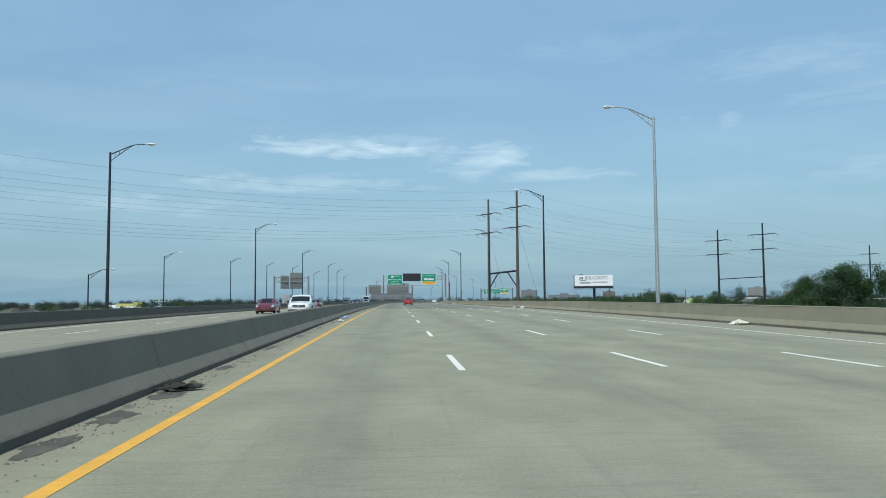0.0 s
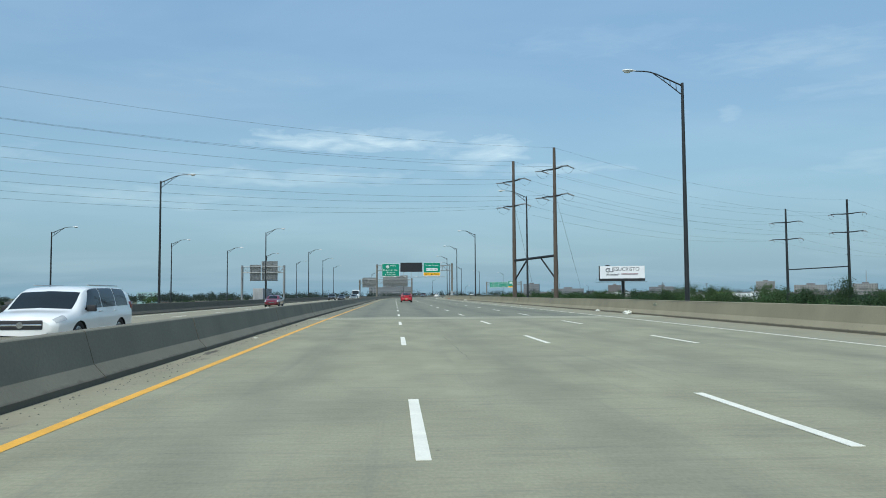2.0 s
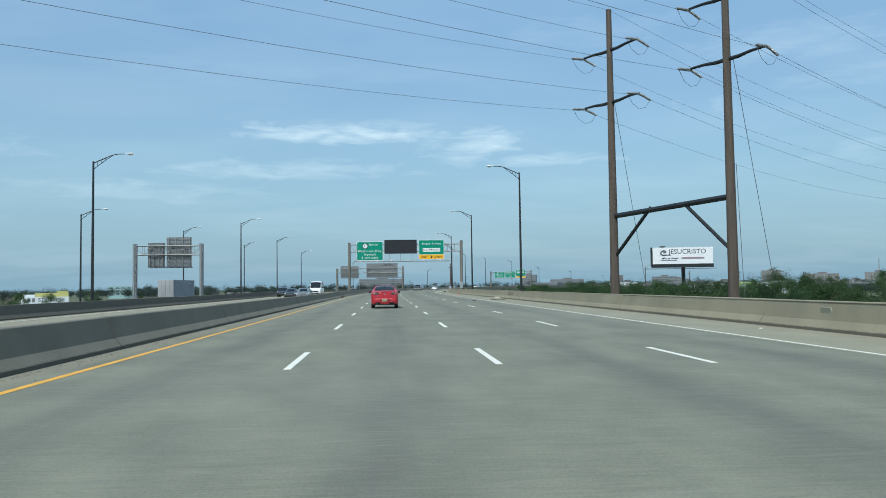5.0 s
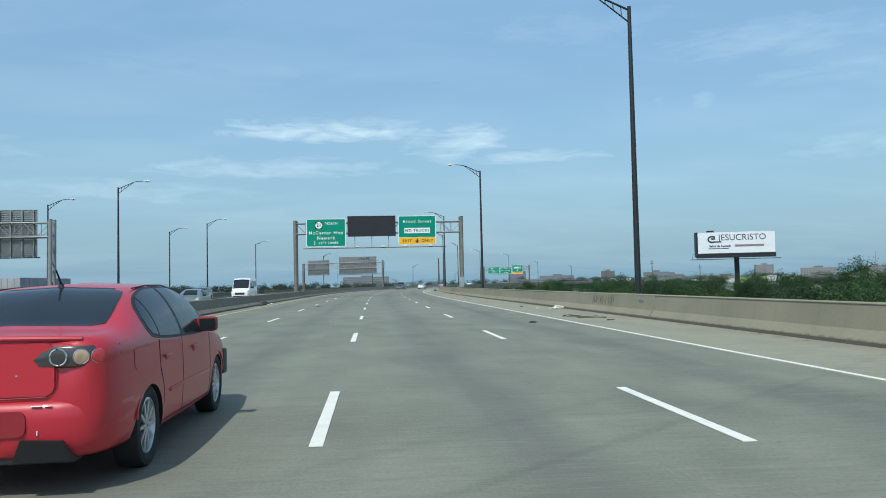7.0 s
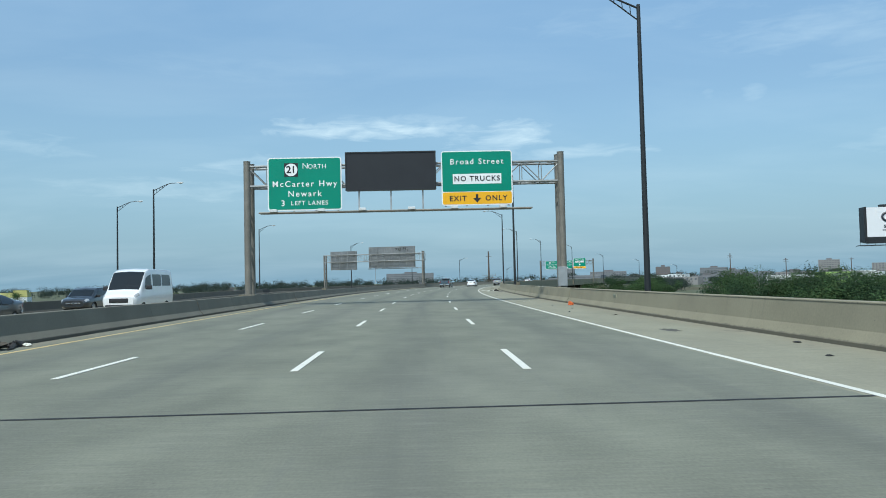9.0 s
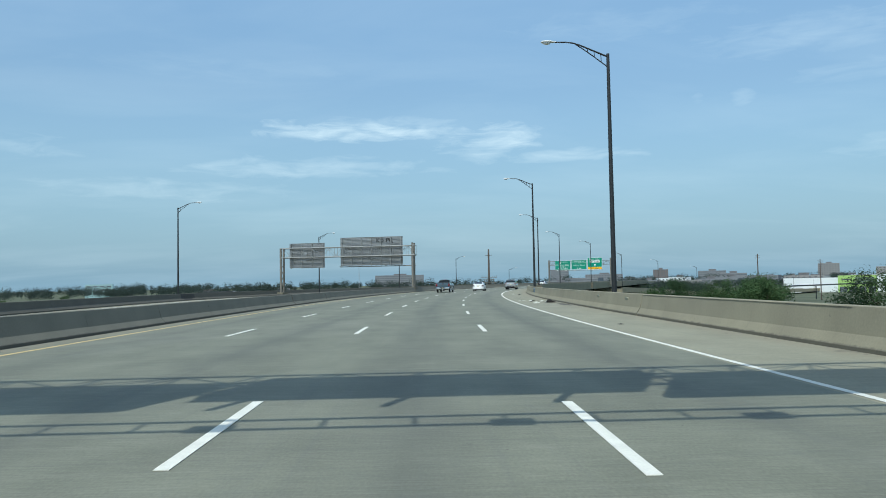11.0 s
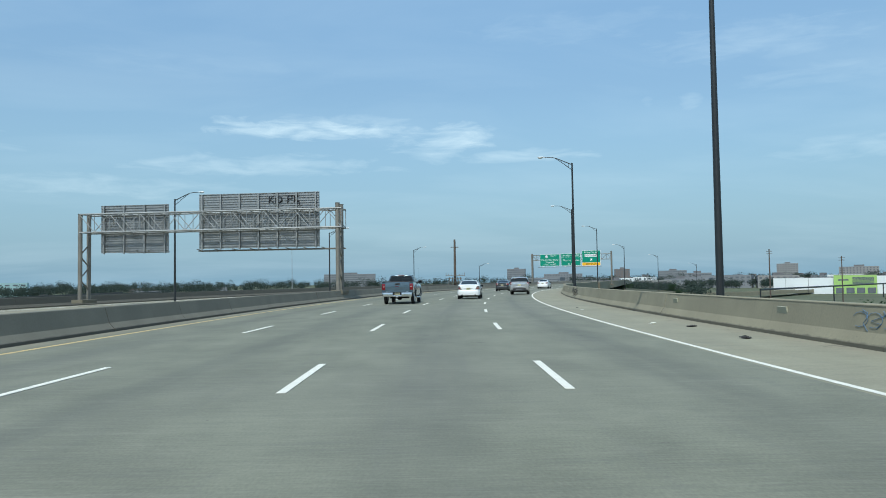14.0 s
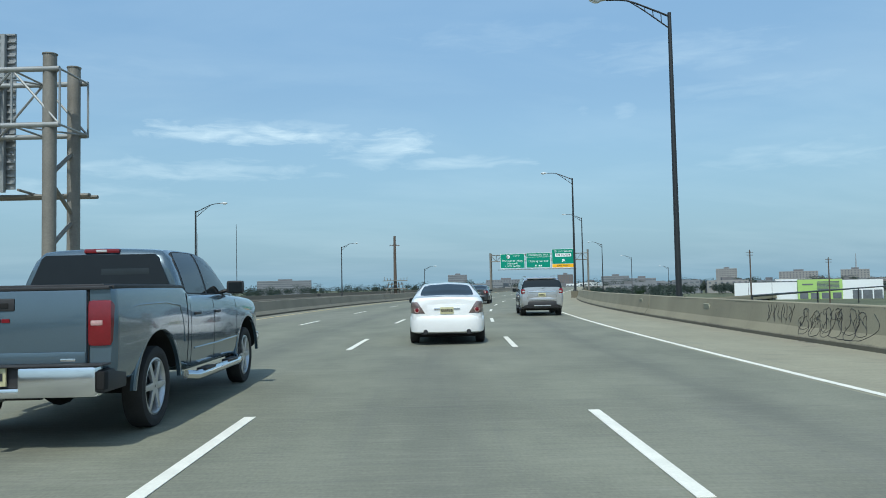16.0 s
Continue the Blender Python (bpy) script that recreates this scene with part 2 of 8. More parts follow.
M["sign_white"] = material("white reflective sheeting", (0.82, 0.83, 0.82), 0.4, scale=0.8, fine=20, dark=0.95, light=1.02)
M["faded_yellow"] = material("bleached yellow road paint", (0.66, 0.5, 0.22), 0.65, scale=3, fine=40, dark=0.7, light=1.1, bump=0.15)
M["sign_yellow"] = material("yellow reflective sheeting", (0.85, 0.43, 0.006), 0.4, scale=0.8, fine=20, dark=0.93, light=1.04)
M["sign_black"] = material("matt black panel", (0.016, 0.017, 0.02), 0.45, scale=1.0, fine=30, dark=0.8, light=1.2)
M["lamp_glass"] = material("frosted lamp glass", (0.7, 0.72, 0.72), 0.25, scale=4, fine=30, dark=0.95, light=1.02)
M["lamp_head"] = material("light grey lamp housing", (0.66, 0.67, 0.66), 0.4, 0.1, scale=4, fine=30, dark=0.85, light=1.1)
M["wood_pole"] = material("weathered timber pole", (0.1, 0.078, 0.062), 0.9, scale=1.5, fine=20, stretch=(4, 4, 0.3), dark=0.7, light=1.25, bump=0.3)
M["wire"] = material("dull aluminium cable", (0.09, 0.095, 0.1), 0.6, 0.3)
M["earth"] = material("scrub ground", (0.085, 0.095, 0.05), 0.95, scale=0.03, fine=1.3, dark=0.6, light=1.5)


# ---- mesh helpers ----
def finish(name, bm, mat, parent=None, label="", smooth=False):
    me = bpy.data.meshes.new(name)
    bm.to_mesh(me)
    bm.free()
    for m in (mat if isinstance(mat, (list, tuple)) else [mat]):
        me.materials.append(m)
    if smooth:
        for p in me.polygons:
            p.use_smooth = True
        me.set_sharp_from_angle(angle=radians(38))
    ob = new(name, me)
    ob.parent = parent
    if label:
        ob["label"] = label
    return ob


def part(name, bm, mat, parent, label="", smooth=False):
    return finish(name, bm, mat, parent, label, smooth)


def shared(name, me, parent, m=None):
    ob = new(name, me)
    ob.parent = parent
    if m is not None:
        ob.matrix_basis = m
    return ob


def empty(name, m=None, label="", category="", group="", kind=""):
    ob = new(name)
    ob.empty_display_size = 0.3
    if m is not None:
        ob.matrix_basis = m
    return tagged(ob, label, category, group, kind)


def box(bm, lo, hi, bevel=0.0, mat=0):
    (x0, y0, z0), (x1, y1, z1) = lo, hi
    b2 = bmesh.new() if bevel else bm
    vs = [b2.verts.new(p) for p in ((x0, y0, z0), (x1, y0, z0), (x1, y1, z0), (x0, y1, z0), (x0, y0, z1), (x1, y0, z1), (x1, y1, z1), (x0, y1, z1))]
    fs = [b2.faces.new([vs[i] for i in q]) for q in ((0, 3, 2, 1), (4, 5, 6, 7), (0, 1, 5, 4), (1, 2, 6, 5), (2, 3, 7, 6), (3, 0, 4, 7))]
    for f in fs:
        f.material_index = mat
    if bevel:
        bmesh.ops.bevel(b2, geom=b2.edges[:], offset=bevel, segments=2, affect="EDGES", profile=0.6)
        merge(bm, b2)
    return bm


def merge(bm, b2, m=None):
    me = bpy.data.meshes.new("tmp")
    if m is not None:
        b2.transform(m)
    b2.to_mesh(me)
    b2.free()
    bm.from_mesh(me)
    bpy.data.meshes.remove(me)


def tube(bm, p0, p1, r0, r1=None, n=8, caps=True):
    r1 = r0 if r1 is None else r1
    p0, p1 = Vector(p0), Vector(p1)
    d = (p1 - p0).normalized()
    u = d.cross(Vector((0, 0, 1)) if abs(d.z) < 0.95 else Vector((1, 0, 0))).normalized()
    w = d.cross(u)
    rings = []
    for p, r in ((p0, r0), (p1, r1)):
        rings.append([bm.verts.new(p + (u * math.cos(2 * math.pi * i / n) + w * math.sin(2 * math.pi * i / n)) * r) for i in range(n)])
    for i in range(n):
        bm.faces.new((rings[0][i], rings[1][i], rings[1][(i + 1) % n], rings[0][(i + 1) % n]))
    if caps:
        bm.faces.new(rings[0])
        bm.faces.new(rings[1][::-1])
    return bm


def pipe(bm, pts, r, n=8, r_end=None):
    """A tube through points, rings joined."""
    pts = [Vector(p) for p in pts]
    rings = []
    ref = None
    for i, p in enumerate(pts):
        d = (pts[min(i + 1, len(pts) - 1)] - pts[max(i - 1, 0)]).normalized()
        if ref is None:
            ref = d.cross(Vector((0, 0, 1)) if abs(d.z) < 0.95 else Vector((1, 0, 0))).normalized()
        u = (ref - d * ref.dot(d)).normalized()
        w = d.cross(u)
        rr = r if r_end is None else r + (r_end - r) * i / (len(pts) - 1)
        rings.append([bm.verts.new(p + (u * math.cos(2 * math.pi * k / n) + w * math.sin(2 * math.pi * k / n)) * rr) for k in range(n)])
    for a, b in zip(rings, rings[1:]):
        for k in range(n):
            bm.faces.new((a[k], b[k], b[(k + 1) % n], a[(k + 1) % n]))
    bm.faces.new(rings[0])
    bm.faces.new(rings[-1][::-1])
    bmesh.ops.recalc_face_normals(bm, faces=bm.faces[:])
    return bm


def text_bm(words, size, spacing=1.0, bold=0.0, depth=0.006):
    """Built-in letters as a mesh, standing in the xz plane, facing -y, centred."""
    cu = bpy.data.curves.new("t", "FONT")
    cu.body, cu.size, cu.align_x, cu.align_y, cu.space_character = words, size, "CENTER", "CENTER", spacing
    cu.extrude, cu.offset = depth, bold
    cu.resolution_u = 3
    ob = bpy.data.objects.new("t", cu)
    scene.collection.objects.link(ob)
    dg = bpy.context.evaluated_depsgraph_get()
    me = bpy.data.meshes.new_from_object(ob.evaluated_get(dg))
    b = bmesh.new()
    b.from_mesh(me)
    bpy.data.objects.remove(ob)
    bpy.data.meshes.remove(me)
    b.transform(pose(0, 0, 0, 90, 0, 0))
    return b


# ---- the highway's alignment: straight, then an easing bend to the right ----
S0, S1, RATE = 182.0, 413.0, 1.4e-5
STATIONS = np.arange(-140.0, 900.0, 0.5)
_dev = np.clip(STATIONS, S0, S1) - S0
HEADING = RATE / 2 * _dev ** 2
_x = np.concatenate([[0], np.cumsum(np.sin(HEADING[:-1]) * 0.5)])
_y = STATIONS[0] + np.concatenate([[0], np.cumsum(np.cos(HEADING[:-1]) * 0.5)])


def rise(s):
    """The deck climbs gently to the level stretch that begins at station 90."""
    return -4e-5 * max(0.0, 90.0 - max(s, -30.0)) ** 2


def place(s, off=0.0, z=0.0):
    h = np.interp(s, STATIONS, HEADING)
    return Vector((np.interp(s, STATIONS, _x) + off * math.cos(h), np.interp(s, STATIONS, _y) - off * math.sin(h), z + rise(s)))


def heading(s):
    return -math.degrees(np.interp(s, STATIONS, HEADING))


def at_road(s, off=0.0, z=0.0, turn=0.0):
    p = place(s, off, z)
    grade = 0.0 if turn else math.degrees(math.atan(rise(s) - rise(s - 1.0)))
    return pose(p.x, p.y, p.z, grade, 0, heading(s) + turn)


def wide(s):
    """How far the oncoming roadway's outer edge swings out beyond its straight line."""
    return float(np.interp(s, [-200, 225, 268, 326, 422, 470, 900], [0, 0, -1.6, -9.3, -11.6, -13.8, -16]))


def edge_offset(o, s):
    """Offsets left of -6 widen with the oncoming roadway."""
    if 10.5 < o < 11.5:
        return o + float(np.interp(s, [20, 85, 175], [0.08, -0.16, -0.28]))
    if -6 < o < -3:
        return o + float(np.interp(s, [0, 35, 70, 110, 150], [0, -0.08, -0.1, -0.05, 0]))
    return o if o > -6 else o + wide(s) * min(1.0, (-6 - o) / 14.6)


def strip(bm, s0, s1, profile, step=4.0, cap=True, shift=None):
    """Sweeps an (offset, height) profile along the road; the UV map holds metres across and along."""
    uv = bm.loops.layers.uv.verify()
    n = max(1, int(math.ceil((s1 - s0) / step)))
    ss = [s0 + (s1 - s0) * i / n for i in range(n + 1)]
    run = [profile[0][0]]
    for a, b in zip(profile, profile[1:]):
        run.append(run[-1] + math.hypot(b[0] - a[0], b[1] - a[1]))
    rings = [[bm.verts.new(place(s, edge_offset(o, s) + (shift(s) if shift else 0), z)) for o, z in profile] for s in ss]
    for i in range(n):
        for k in range(len(profile) - 1):
            f = bm.faces.new((rings[i][k], rings[i][k + 1], rings[i + 1][k + 1], rings[i + 1][k]))
            for lp, (u, v) in zip(f.loops, ((run[k], ss[i]), (run[k + 1], ss[i]), (run[k + 1], ss[i + 1]), (run[k], ss[i + 1]))):
                lp[uv].uv = (u, v)
    if cap:
        for r in (rings[0], rings[-1]):
            if len(r) > 2:
                f = bm.faces.new(r)
                for lp, (o, z) in zip(f.loops, profile):
                    lp[uv].uv = (o, z)
    return bm


def structure(name, bm, mat, label, category=""):
    bmesh.ops.recalc_face_normals(bm, faces=bm.faces[:])
    return tagged(finish(name, bm, mat), label, category or name.replace("_", " "), "", "structure")


ROAD_A, ROAD_Z = -130.0, 780.0
JOINT = 73.85
# decks: a closed slab each; top face carries the pavement
def slab(bm, s0, s1, o0, o1, z0, z1, depth=1.2, parts=8):
    prof = [(o0 + (o1 - o0) * i / parts, z0 + (z1 - z0) * i / parts) for i in range(parts + 1)]
    prof = [(o0, z0 - depth)] + prof + [(o1, z1 - depth)]
    uv = bm.loops.layers.uv.verify()
    strip(bm, s0, s1, prof, 4.0)
    for f in bm.faces:
        for lp in f.loops:
            lp[uv].uv.x -= depth
    return bm


road_near = structure("road", slab(bmesh.new(), ROAD_A, 72.6, -4.7, 10.95, 0, 0), M["concrete_road"], "light worn concrete highway lanes with oil-stained middles", "road")
road_far = structure("road_beyond", slab(bmesh.new(), 75.55, ROAD_Z, -4.7, 10.95, 0, 0), M["asphalt_road"], "grey worn highway lanes with dark wheel paths", "road")
shoulder = structure("shoulder", slab(bmesh.new(), 75.55, ROAD_Z, 10.95, 14.0, 0, 0, parts=3), M["shoulder"], "dusty tan concrete shoulder along the parapet", "shoulder")
shoulder_near = structure("shoulder_near", slab(bmesh.new(), ROAD_A, 72.6, 10.95, 14.0, 0, 0, parts=3), M["shoulder"], "pale concrete shoulder along the parapet", "shoulder")
bridge_band = structure("expansion_band", slab(bmesh.new(), 72.6, 75.55, -4.7, 14.0, 0, 0), M["band"], "pale concrete band each side of a bridge joint", "road joint")
oncoming = structure("oncoming_road", slab(bmesh.new(), ROAD_A, ROAD_Z, -20.7, -4.7, -0.3, 0), M["concrete_road"], "pale concrete roadway of the opposite direction", "road")
b = bmesh.new()
for s, w_ in ((JOINT, 0.12), (195.95, 0.08), (275.7, 0.035)):
    strip(b, s - w_ / 2, s + w_ / 2, [(-4.45, 0.004), (-2, 0.004), (4, 0.004), (10.9, 0.004), (13.5, 0.004)], 1.0, cap=False)
# a long shrinkage crack in the second lane
for i in range(12):
    s_ = 49.5 + i * 0.62
    if i == 8:
        continue
    o = 1.22 + 0.02 * math.sin(i * 1.7)
    strip(b, s_, s_ + 0.63, [(o - 0.003, 0.003), (o + 0.003, 0.003)], 1.0, cap=False)
for x_, s_, w_ in ((10.2, 311.0, 0.26), (10.72, 310.95, 0.3), (11.75, 310.9, 0.5), (9.62, 308.6, 0.25), (10.0, 308.6, 0.5), (10.53, 308.55, 0.28), (11.2, 308.5, 0.35), (9.58, 312.3, 0.14), (14.1, 311.5, 0.4), (13.9, 310.2, 0.3)):
    o = x_ - place(s_, 0).x
    strip(b, s_ - 0.014, s_ + 0.014, [(o - w_ / 2, 0.003), (o + w_ / 2, 0.003)], 1.0, cap=False)
structure("expansion_joint", b, M["rubber"], "black rubber expansion joints across the deck", "road joint")


# ---- barriers, built of cast lengths ----
def barrier_run(name, profile, inner, mat, length, s0, s1, label, gap=0.02):
    top = empty(name, None, label, "barrier", "", "structure")
    bc = bmesh.new()
    strip(bc, s0, s1, inner, 6.0)
    bmesh.ops.recalc_face_normals(bc, faces=bc.faces[:])
    part("core", bc, M["core"], top)
    s, k = s0, 0
    while s < s1 - 1:
        e = min(s1, s + length)
        bm = bmesh.new()
        strip(bm, s + gap / 2, e - gap / 2, profile, 3.5)
        bmesh.ops.recalc_face_normals(bm, faces=bm.faces[:])
        # each length sits a little out of line
        dx, dz = random.uniform(-0.012, 0.012), random.uniform(-0.006, 0.006)
        bm.transform(pose(dx, 0, dz))
        part("barrier_length", bm, mat, top)
        s, k = e, k + 1
    return top


def inset(profile, c, d):
    return [(o + (d if o < c else -d), max(z - d, -0.9)) for o, z in profile]


MEDIAN = [(-4.45, -0.06), (-4.45, 0.085), (-4.615, 0.265), (-4.755, 0.75), (-4.775, 0.765), (-4.985, 0.765), (-5.005, 0.75), (-5.145, 0.265), (-5.31, 0.08), (-5.31, -0.06)]
barrier_run("median_barrier", MEDIAN, inset(MEDIAN, -4.88, 0.035), M["barrier"], 6.1, -100.0, 700.0, "weathered grey concrete median barrier with dark stains")
PARAPET = [(13.62, -0.06), (13.62, 0.08), (13.77, 0.3), (13.88, 0.815), (13.9, 0.83), (14.12, 0.83), (14.14, 0.815), (14.14, -1.2)]
barrier_run("parapet", PARAPET, inset(PARAPET, 13.9, 0.035), M["parapet"], 15.0, -100.0, 700.0, "sunlit tan concrete bridge parapet with cracked joints")
OUTER = [(-20.45, -0.4), (-20.45, -0.2), (-20.62, 0.02), (-20.75, 0.57), (-20.77, 0.585), (-21.05, 0.585), (-21.07, 0.57), (-21.07, -1.4)]
barrier_run("outer_parapet", OUTER, inset(OUTER, -20.8, 0.035), M["barrier"], 15.0, -100.0, 700.0, "grey concrete parapet beyond the opposite roadway")

# ---- painted lines ----
b = bmesh.new()
strip(b, -100, 158, [(-3.58, 0.004), (-3.43, 0.004)], 3.0, cap=False)
structure("edge_line_yellow", b, M["yellow_paint"], "worn solid yellow line along the median", "road marking")
b = bmesh.new()
strip(b, 158, 700, [(-3.58, 0.004), (-3.43, 0.004)], 3.0, cap=False)
structure("edge_line_faded", b, M["faded_yellow"], "bleached pale yellow line along the median", "road marking")
b = bmesh.new()
strip(b, -100, 700, [(11.02, 0.005), (11.14, 0.005)], 3.0, cap=False)
structure("edge_line_white", b, M["white_paint"], "solid white line along the shoulder", "road marking")
b = bmesh.new()
strip(b, -100, 700, [(-6.9, 0.0), (-6.76, 0.0)], 3.0, cap=False)
strip(b, -100, 700, [(-18.9, -0.262), (-18.75, -0.262)], 3.0, cap=False)
b.transform(pose(0, 0, 0.006))
structure("edge_line_oncoming", b, M["white_paint"], "faded white lines of the opposite roadway", "road marking")

bm_d = bmesh.new()
box(bm_d, (-0.062, -3.4, 0.0), (0.062, 0.0, 0.006))
dash_mesh = bpy.data.meshes.new("dash")
bm_d.to_mesh(dash_mesh)
bm_d.free()
dash_mesh.materials.append(M["white_paint"])
dashes = empty("lane_dashes", None, "broken white lane lines on the pavement", "road marking", "", "structure")
k = -9
while True:
    s = 8.0 + 12.19 * k
    if s > 246:
        break
    drift = {0: 0.75, 1: -0.35, 2: 0.35, 3: -0.5, 4: 0.3}.get(k, 0.0)
    for ln in (0, 1, 2):
        shared("dash", dash_mesh, dashes, at_road(s + drift + (0.0, 0.2, -0.3)[ln], 3.66 * ln, 0.003))
    k += 1
for j in range(-1, 24):
    s = 267.8 + 12.19 * j
    for ln in (0, 1, 2):
        shared("dash", dash_mesh, dashes, at_road(s, 3.66 * ln, 0.003))
for j in range(-8, 40):
    for ln in (1, 2):
        s = 4.0 + 12.19 * j
        o = edge_offset(-6.83 - 4.0 * ln, s)
        shared("dash", dash_mesh, dashes, at_road(s, o, -0.3 * (-4.7 - (-6.83 - 4.0 * ln)) / 16 + 0.005))

# ---- ground far below ----
b = bmesh.new()
G = 60
for i in range(G + 1):
    for j in range(G + 1):
        u, v = (i / G * 2 - 1), (j / G * 2 - 1)
        b.verts.new((4500 * u * abs(u), 300 + 4500 * v * abs(v), -9.0))
b.verts.ensure_lookup_table()
for i in range(G):
    for j in range(G):
        q = i * (G + 1) + j
        b.faces.new([b.verts[t] for t in (q, q + G + 1, q + G + 2, q + 1)])
structure("ground", b, M["earth"], "green-brown scrubland below the viaduct", "ground")


# ---- street lamps ----
def lamp_mesh(dark=True):
    top = empty("street_lamp")
    mat = M["pole_dark"] if dark else M["galv"]
    b = bmesh.new()
    tube(b, (0, 0, 0.0), (0, 0, 11.45), 0.125, 0.075, 12)
    part("pole", b, mat, top, "", True)
    b = bmesh.new()
    box(b, (-0.24, -0.24, -0.06), (0.24, 0.24, 0.0), 0.015)
    for x in (-0.17, 0.17):
        for y in (-0.17, 0.17):
            tube(b, (x, y, 0), (x, y, 0.09), 0.022, n=6)
    part("base_plate", b, mat, top)
    b = bmesh.new()
    pts = [(0, 0, 11.3), (-0.45, 0, 11.48), (-0.95, 0, 11.68), (-1.5, 0, 11.9), (-1.85, 0, 12.0), (-2.2, 0, 12.04), (-2.75, 0, 12.05)]
    pipe(b, pts, 0.045, 8, 0.032)
    part("upper_arm", b, mat, top, "", True)
    b = bmesh.new()
    pipe(b, [(0, 0, 10.8), (-0.4, 0, 11.08), (-0.85, 0, 11.4), (-1.3, 0, 11.7), (-1.75, 0, 11.97)], 0.032, 8, 0.026)
    part("lower_arm", b, mat, top, "", True)
    for x, z0, z1 in ((-0.35, 11.05, 11.44), (-0.7, 11.29, 11.58), (-1.05, 11.53, 11.72)):
        b = bmesh.new()
        tube(b, (x, 0, z0), (x - 0.02, 0, z1), 0.02, n=6)
        part("strut", b, mat, top)
    # cobra head
    b = bmesh.new()
    n = 10
    rings = []
    for t, w_, h in ((0, 0.035, 0.035), (0.12, 0.07, 0.055), (0.3, 0.14, 0.085), (0.55, 0.16, 0.09), (0.72, 0.12, 0.07), (0.8, 0.04, 0.025)):
        rings.append([b.verts.new((-2.7 - t, w_ * math.cos(2 * math.pi * i / n), 12.06 + h * math.sin(2 * math.pi * i / n) * (1 if math.sin(2 * math.pi * i / n) > 0 else 0.45))) for i in range(n)])
    for r0, r1 in zip(rings, rings[1:]):
        for i in range(n):
            b.faces.new((r0[i], r0[(i + 1) % n], r1[(i + 1) % n], r1[i]))
    b.faces.new(rings[0][::-1])
    b.faces.new(rings[-1])
    head = part("lamp_head", b, M["lamp_head"], top, "light grey cobra lamp head", True)
    b = bmesh.new()
    rings = []
    for t in range(5):
        a = t / 4 * math.pi / 2
        rings.append([b.verts.new((-3.2 + 0.22 * math.cos(a) * math.cos(2 * math.pi * i / 12), 0.12 * math.cos(a) * math.sin(2 * math.pi * i / 12), 12.025 - 0.09 * math.sin(a))) for i in range(12)])
    for r0, r1 in zip(rings, rings[1:]):
        for i in range(12):
            b.faces.new((r0[i], r1[i], r1[(i + 1) % 12], r0[(i + 1) % 12]))
    bmesh.ops.remove_doubles(b, verts=b.verts[:], dist=1e-4)
    bowl = part("lens", b, M["lamp_glass"], head, "frosted glass bowl", True)
    for ob in [c for c in top.children if c.name.split(".")[0] in ("upper_arm", "lower_arm", "strut", "lamp_head")] + [bowl]:
        ob.data.transform(Matrix.Diagonal((0.91, 1, 1, 1)))
    return top


lamp = lamp_mesh()
LEFT_LAMPS = ((-8, -21.5), (47.7, -21.55), (105.9, -21.7), (164.1, -21.8), (223.6, -21.5), (267.8, -23.6), (326.5, -31.1))
tagged(lamp, "tall dark painted street lamp on the bridge parapet", "street lamp", "street lamps along the parapet")
RIGHT_LAMPS = [(73.1, 14.8), (119.3, 14.6), (173.3, 14.45), (217.3, 14.55), (266.6, 14.25), (315.6, 14.4), (363.6, 14.7), (413.0, 13.5), (460.5, 14.1)]
lamp.matrix_basis = at_road(*RIGHT_LAMPS[0], 0.72)
for s, o in RIGHT_LAMPS[1:]:
    copy_thing(lamp, at_road(s, o, 0.72))
for s, o in LEFT_LAMPS:
    l2 = copy_thing(lamp, at_road(s, o, 0.32, 180))
    tagged(l2, "tall dark painted street lamp beyond the opposite roadway", "", "street lamps beyond the opposite roadway")
for x, y, z, tr in ((-10.25, 371, -1.2, 166), (4.0, 406, -2.5, 160), (21.2, 471, -2.5, 155), (44.5, 520, -5.5, 150)):
    l2 = copy_thing(lamp, pose(x, y, z, 0, 0, tr))
    tagged(l2, "tall dark painted street lamp beyond the opposite roadway", "", "street lamps beyond the opposite roadway")
bright = lamp_mesh(False)
tagged(bright, "tall bare galvanised street lamp on the bridge parapet", "street lamp", "street lamps along the parapet")
bright.matrix_basis = at_road(37.6, 14.75, 0.75)
for x, y, z in ((-39.0, 89.0, -7.0), (-42.3, 131, -2.3), (-38.5, 168.3, -1.2), (-34.9, 195.5, -0.9), (-33.9, 238, 0.2), (-32.0, 284.7, 0.2)):
    l2 = copy_thing(lamp, pose(x, y, z, 0, 0, 180))
    tagged(l2, "dark street lamp beside a side ramp", "", "street lamps along the ramp")
# brackets that carry the poles outside the parapets
bk = bmesh.new()
box(bk, (-0.44, -0.45, -1.6), (0.5, 0.45, -0.06), 0.03)
bracket_mesh = bpy.data.meshes.new("lamp_bracket")
bk.to_mesh(bracket_mesh)
bk.free()
bracket_mesh.materials.append(M["parapet"])
brackets = empty("lamp_brackets", None, "concrete brackets outside the parapets", "bracket", "", "structure")
for s, o in RIGHT_LAMPS + [(37.6, 14.75)]:
    shared("bracket", bracket_mesh, brackets, at_road(s, o + 0.02, 0.72))
for s, o in LEFT_LAMPS:
    shared("bracket", bracket_mesh, brackets, at_road(s, o, 0.32, 180))

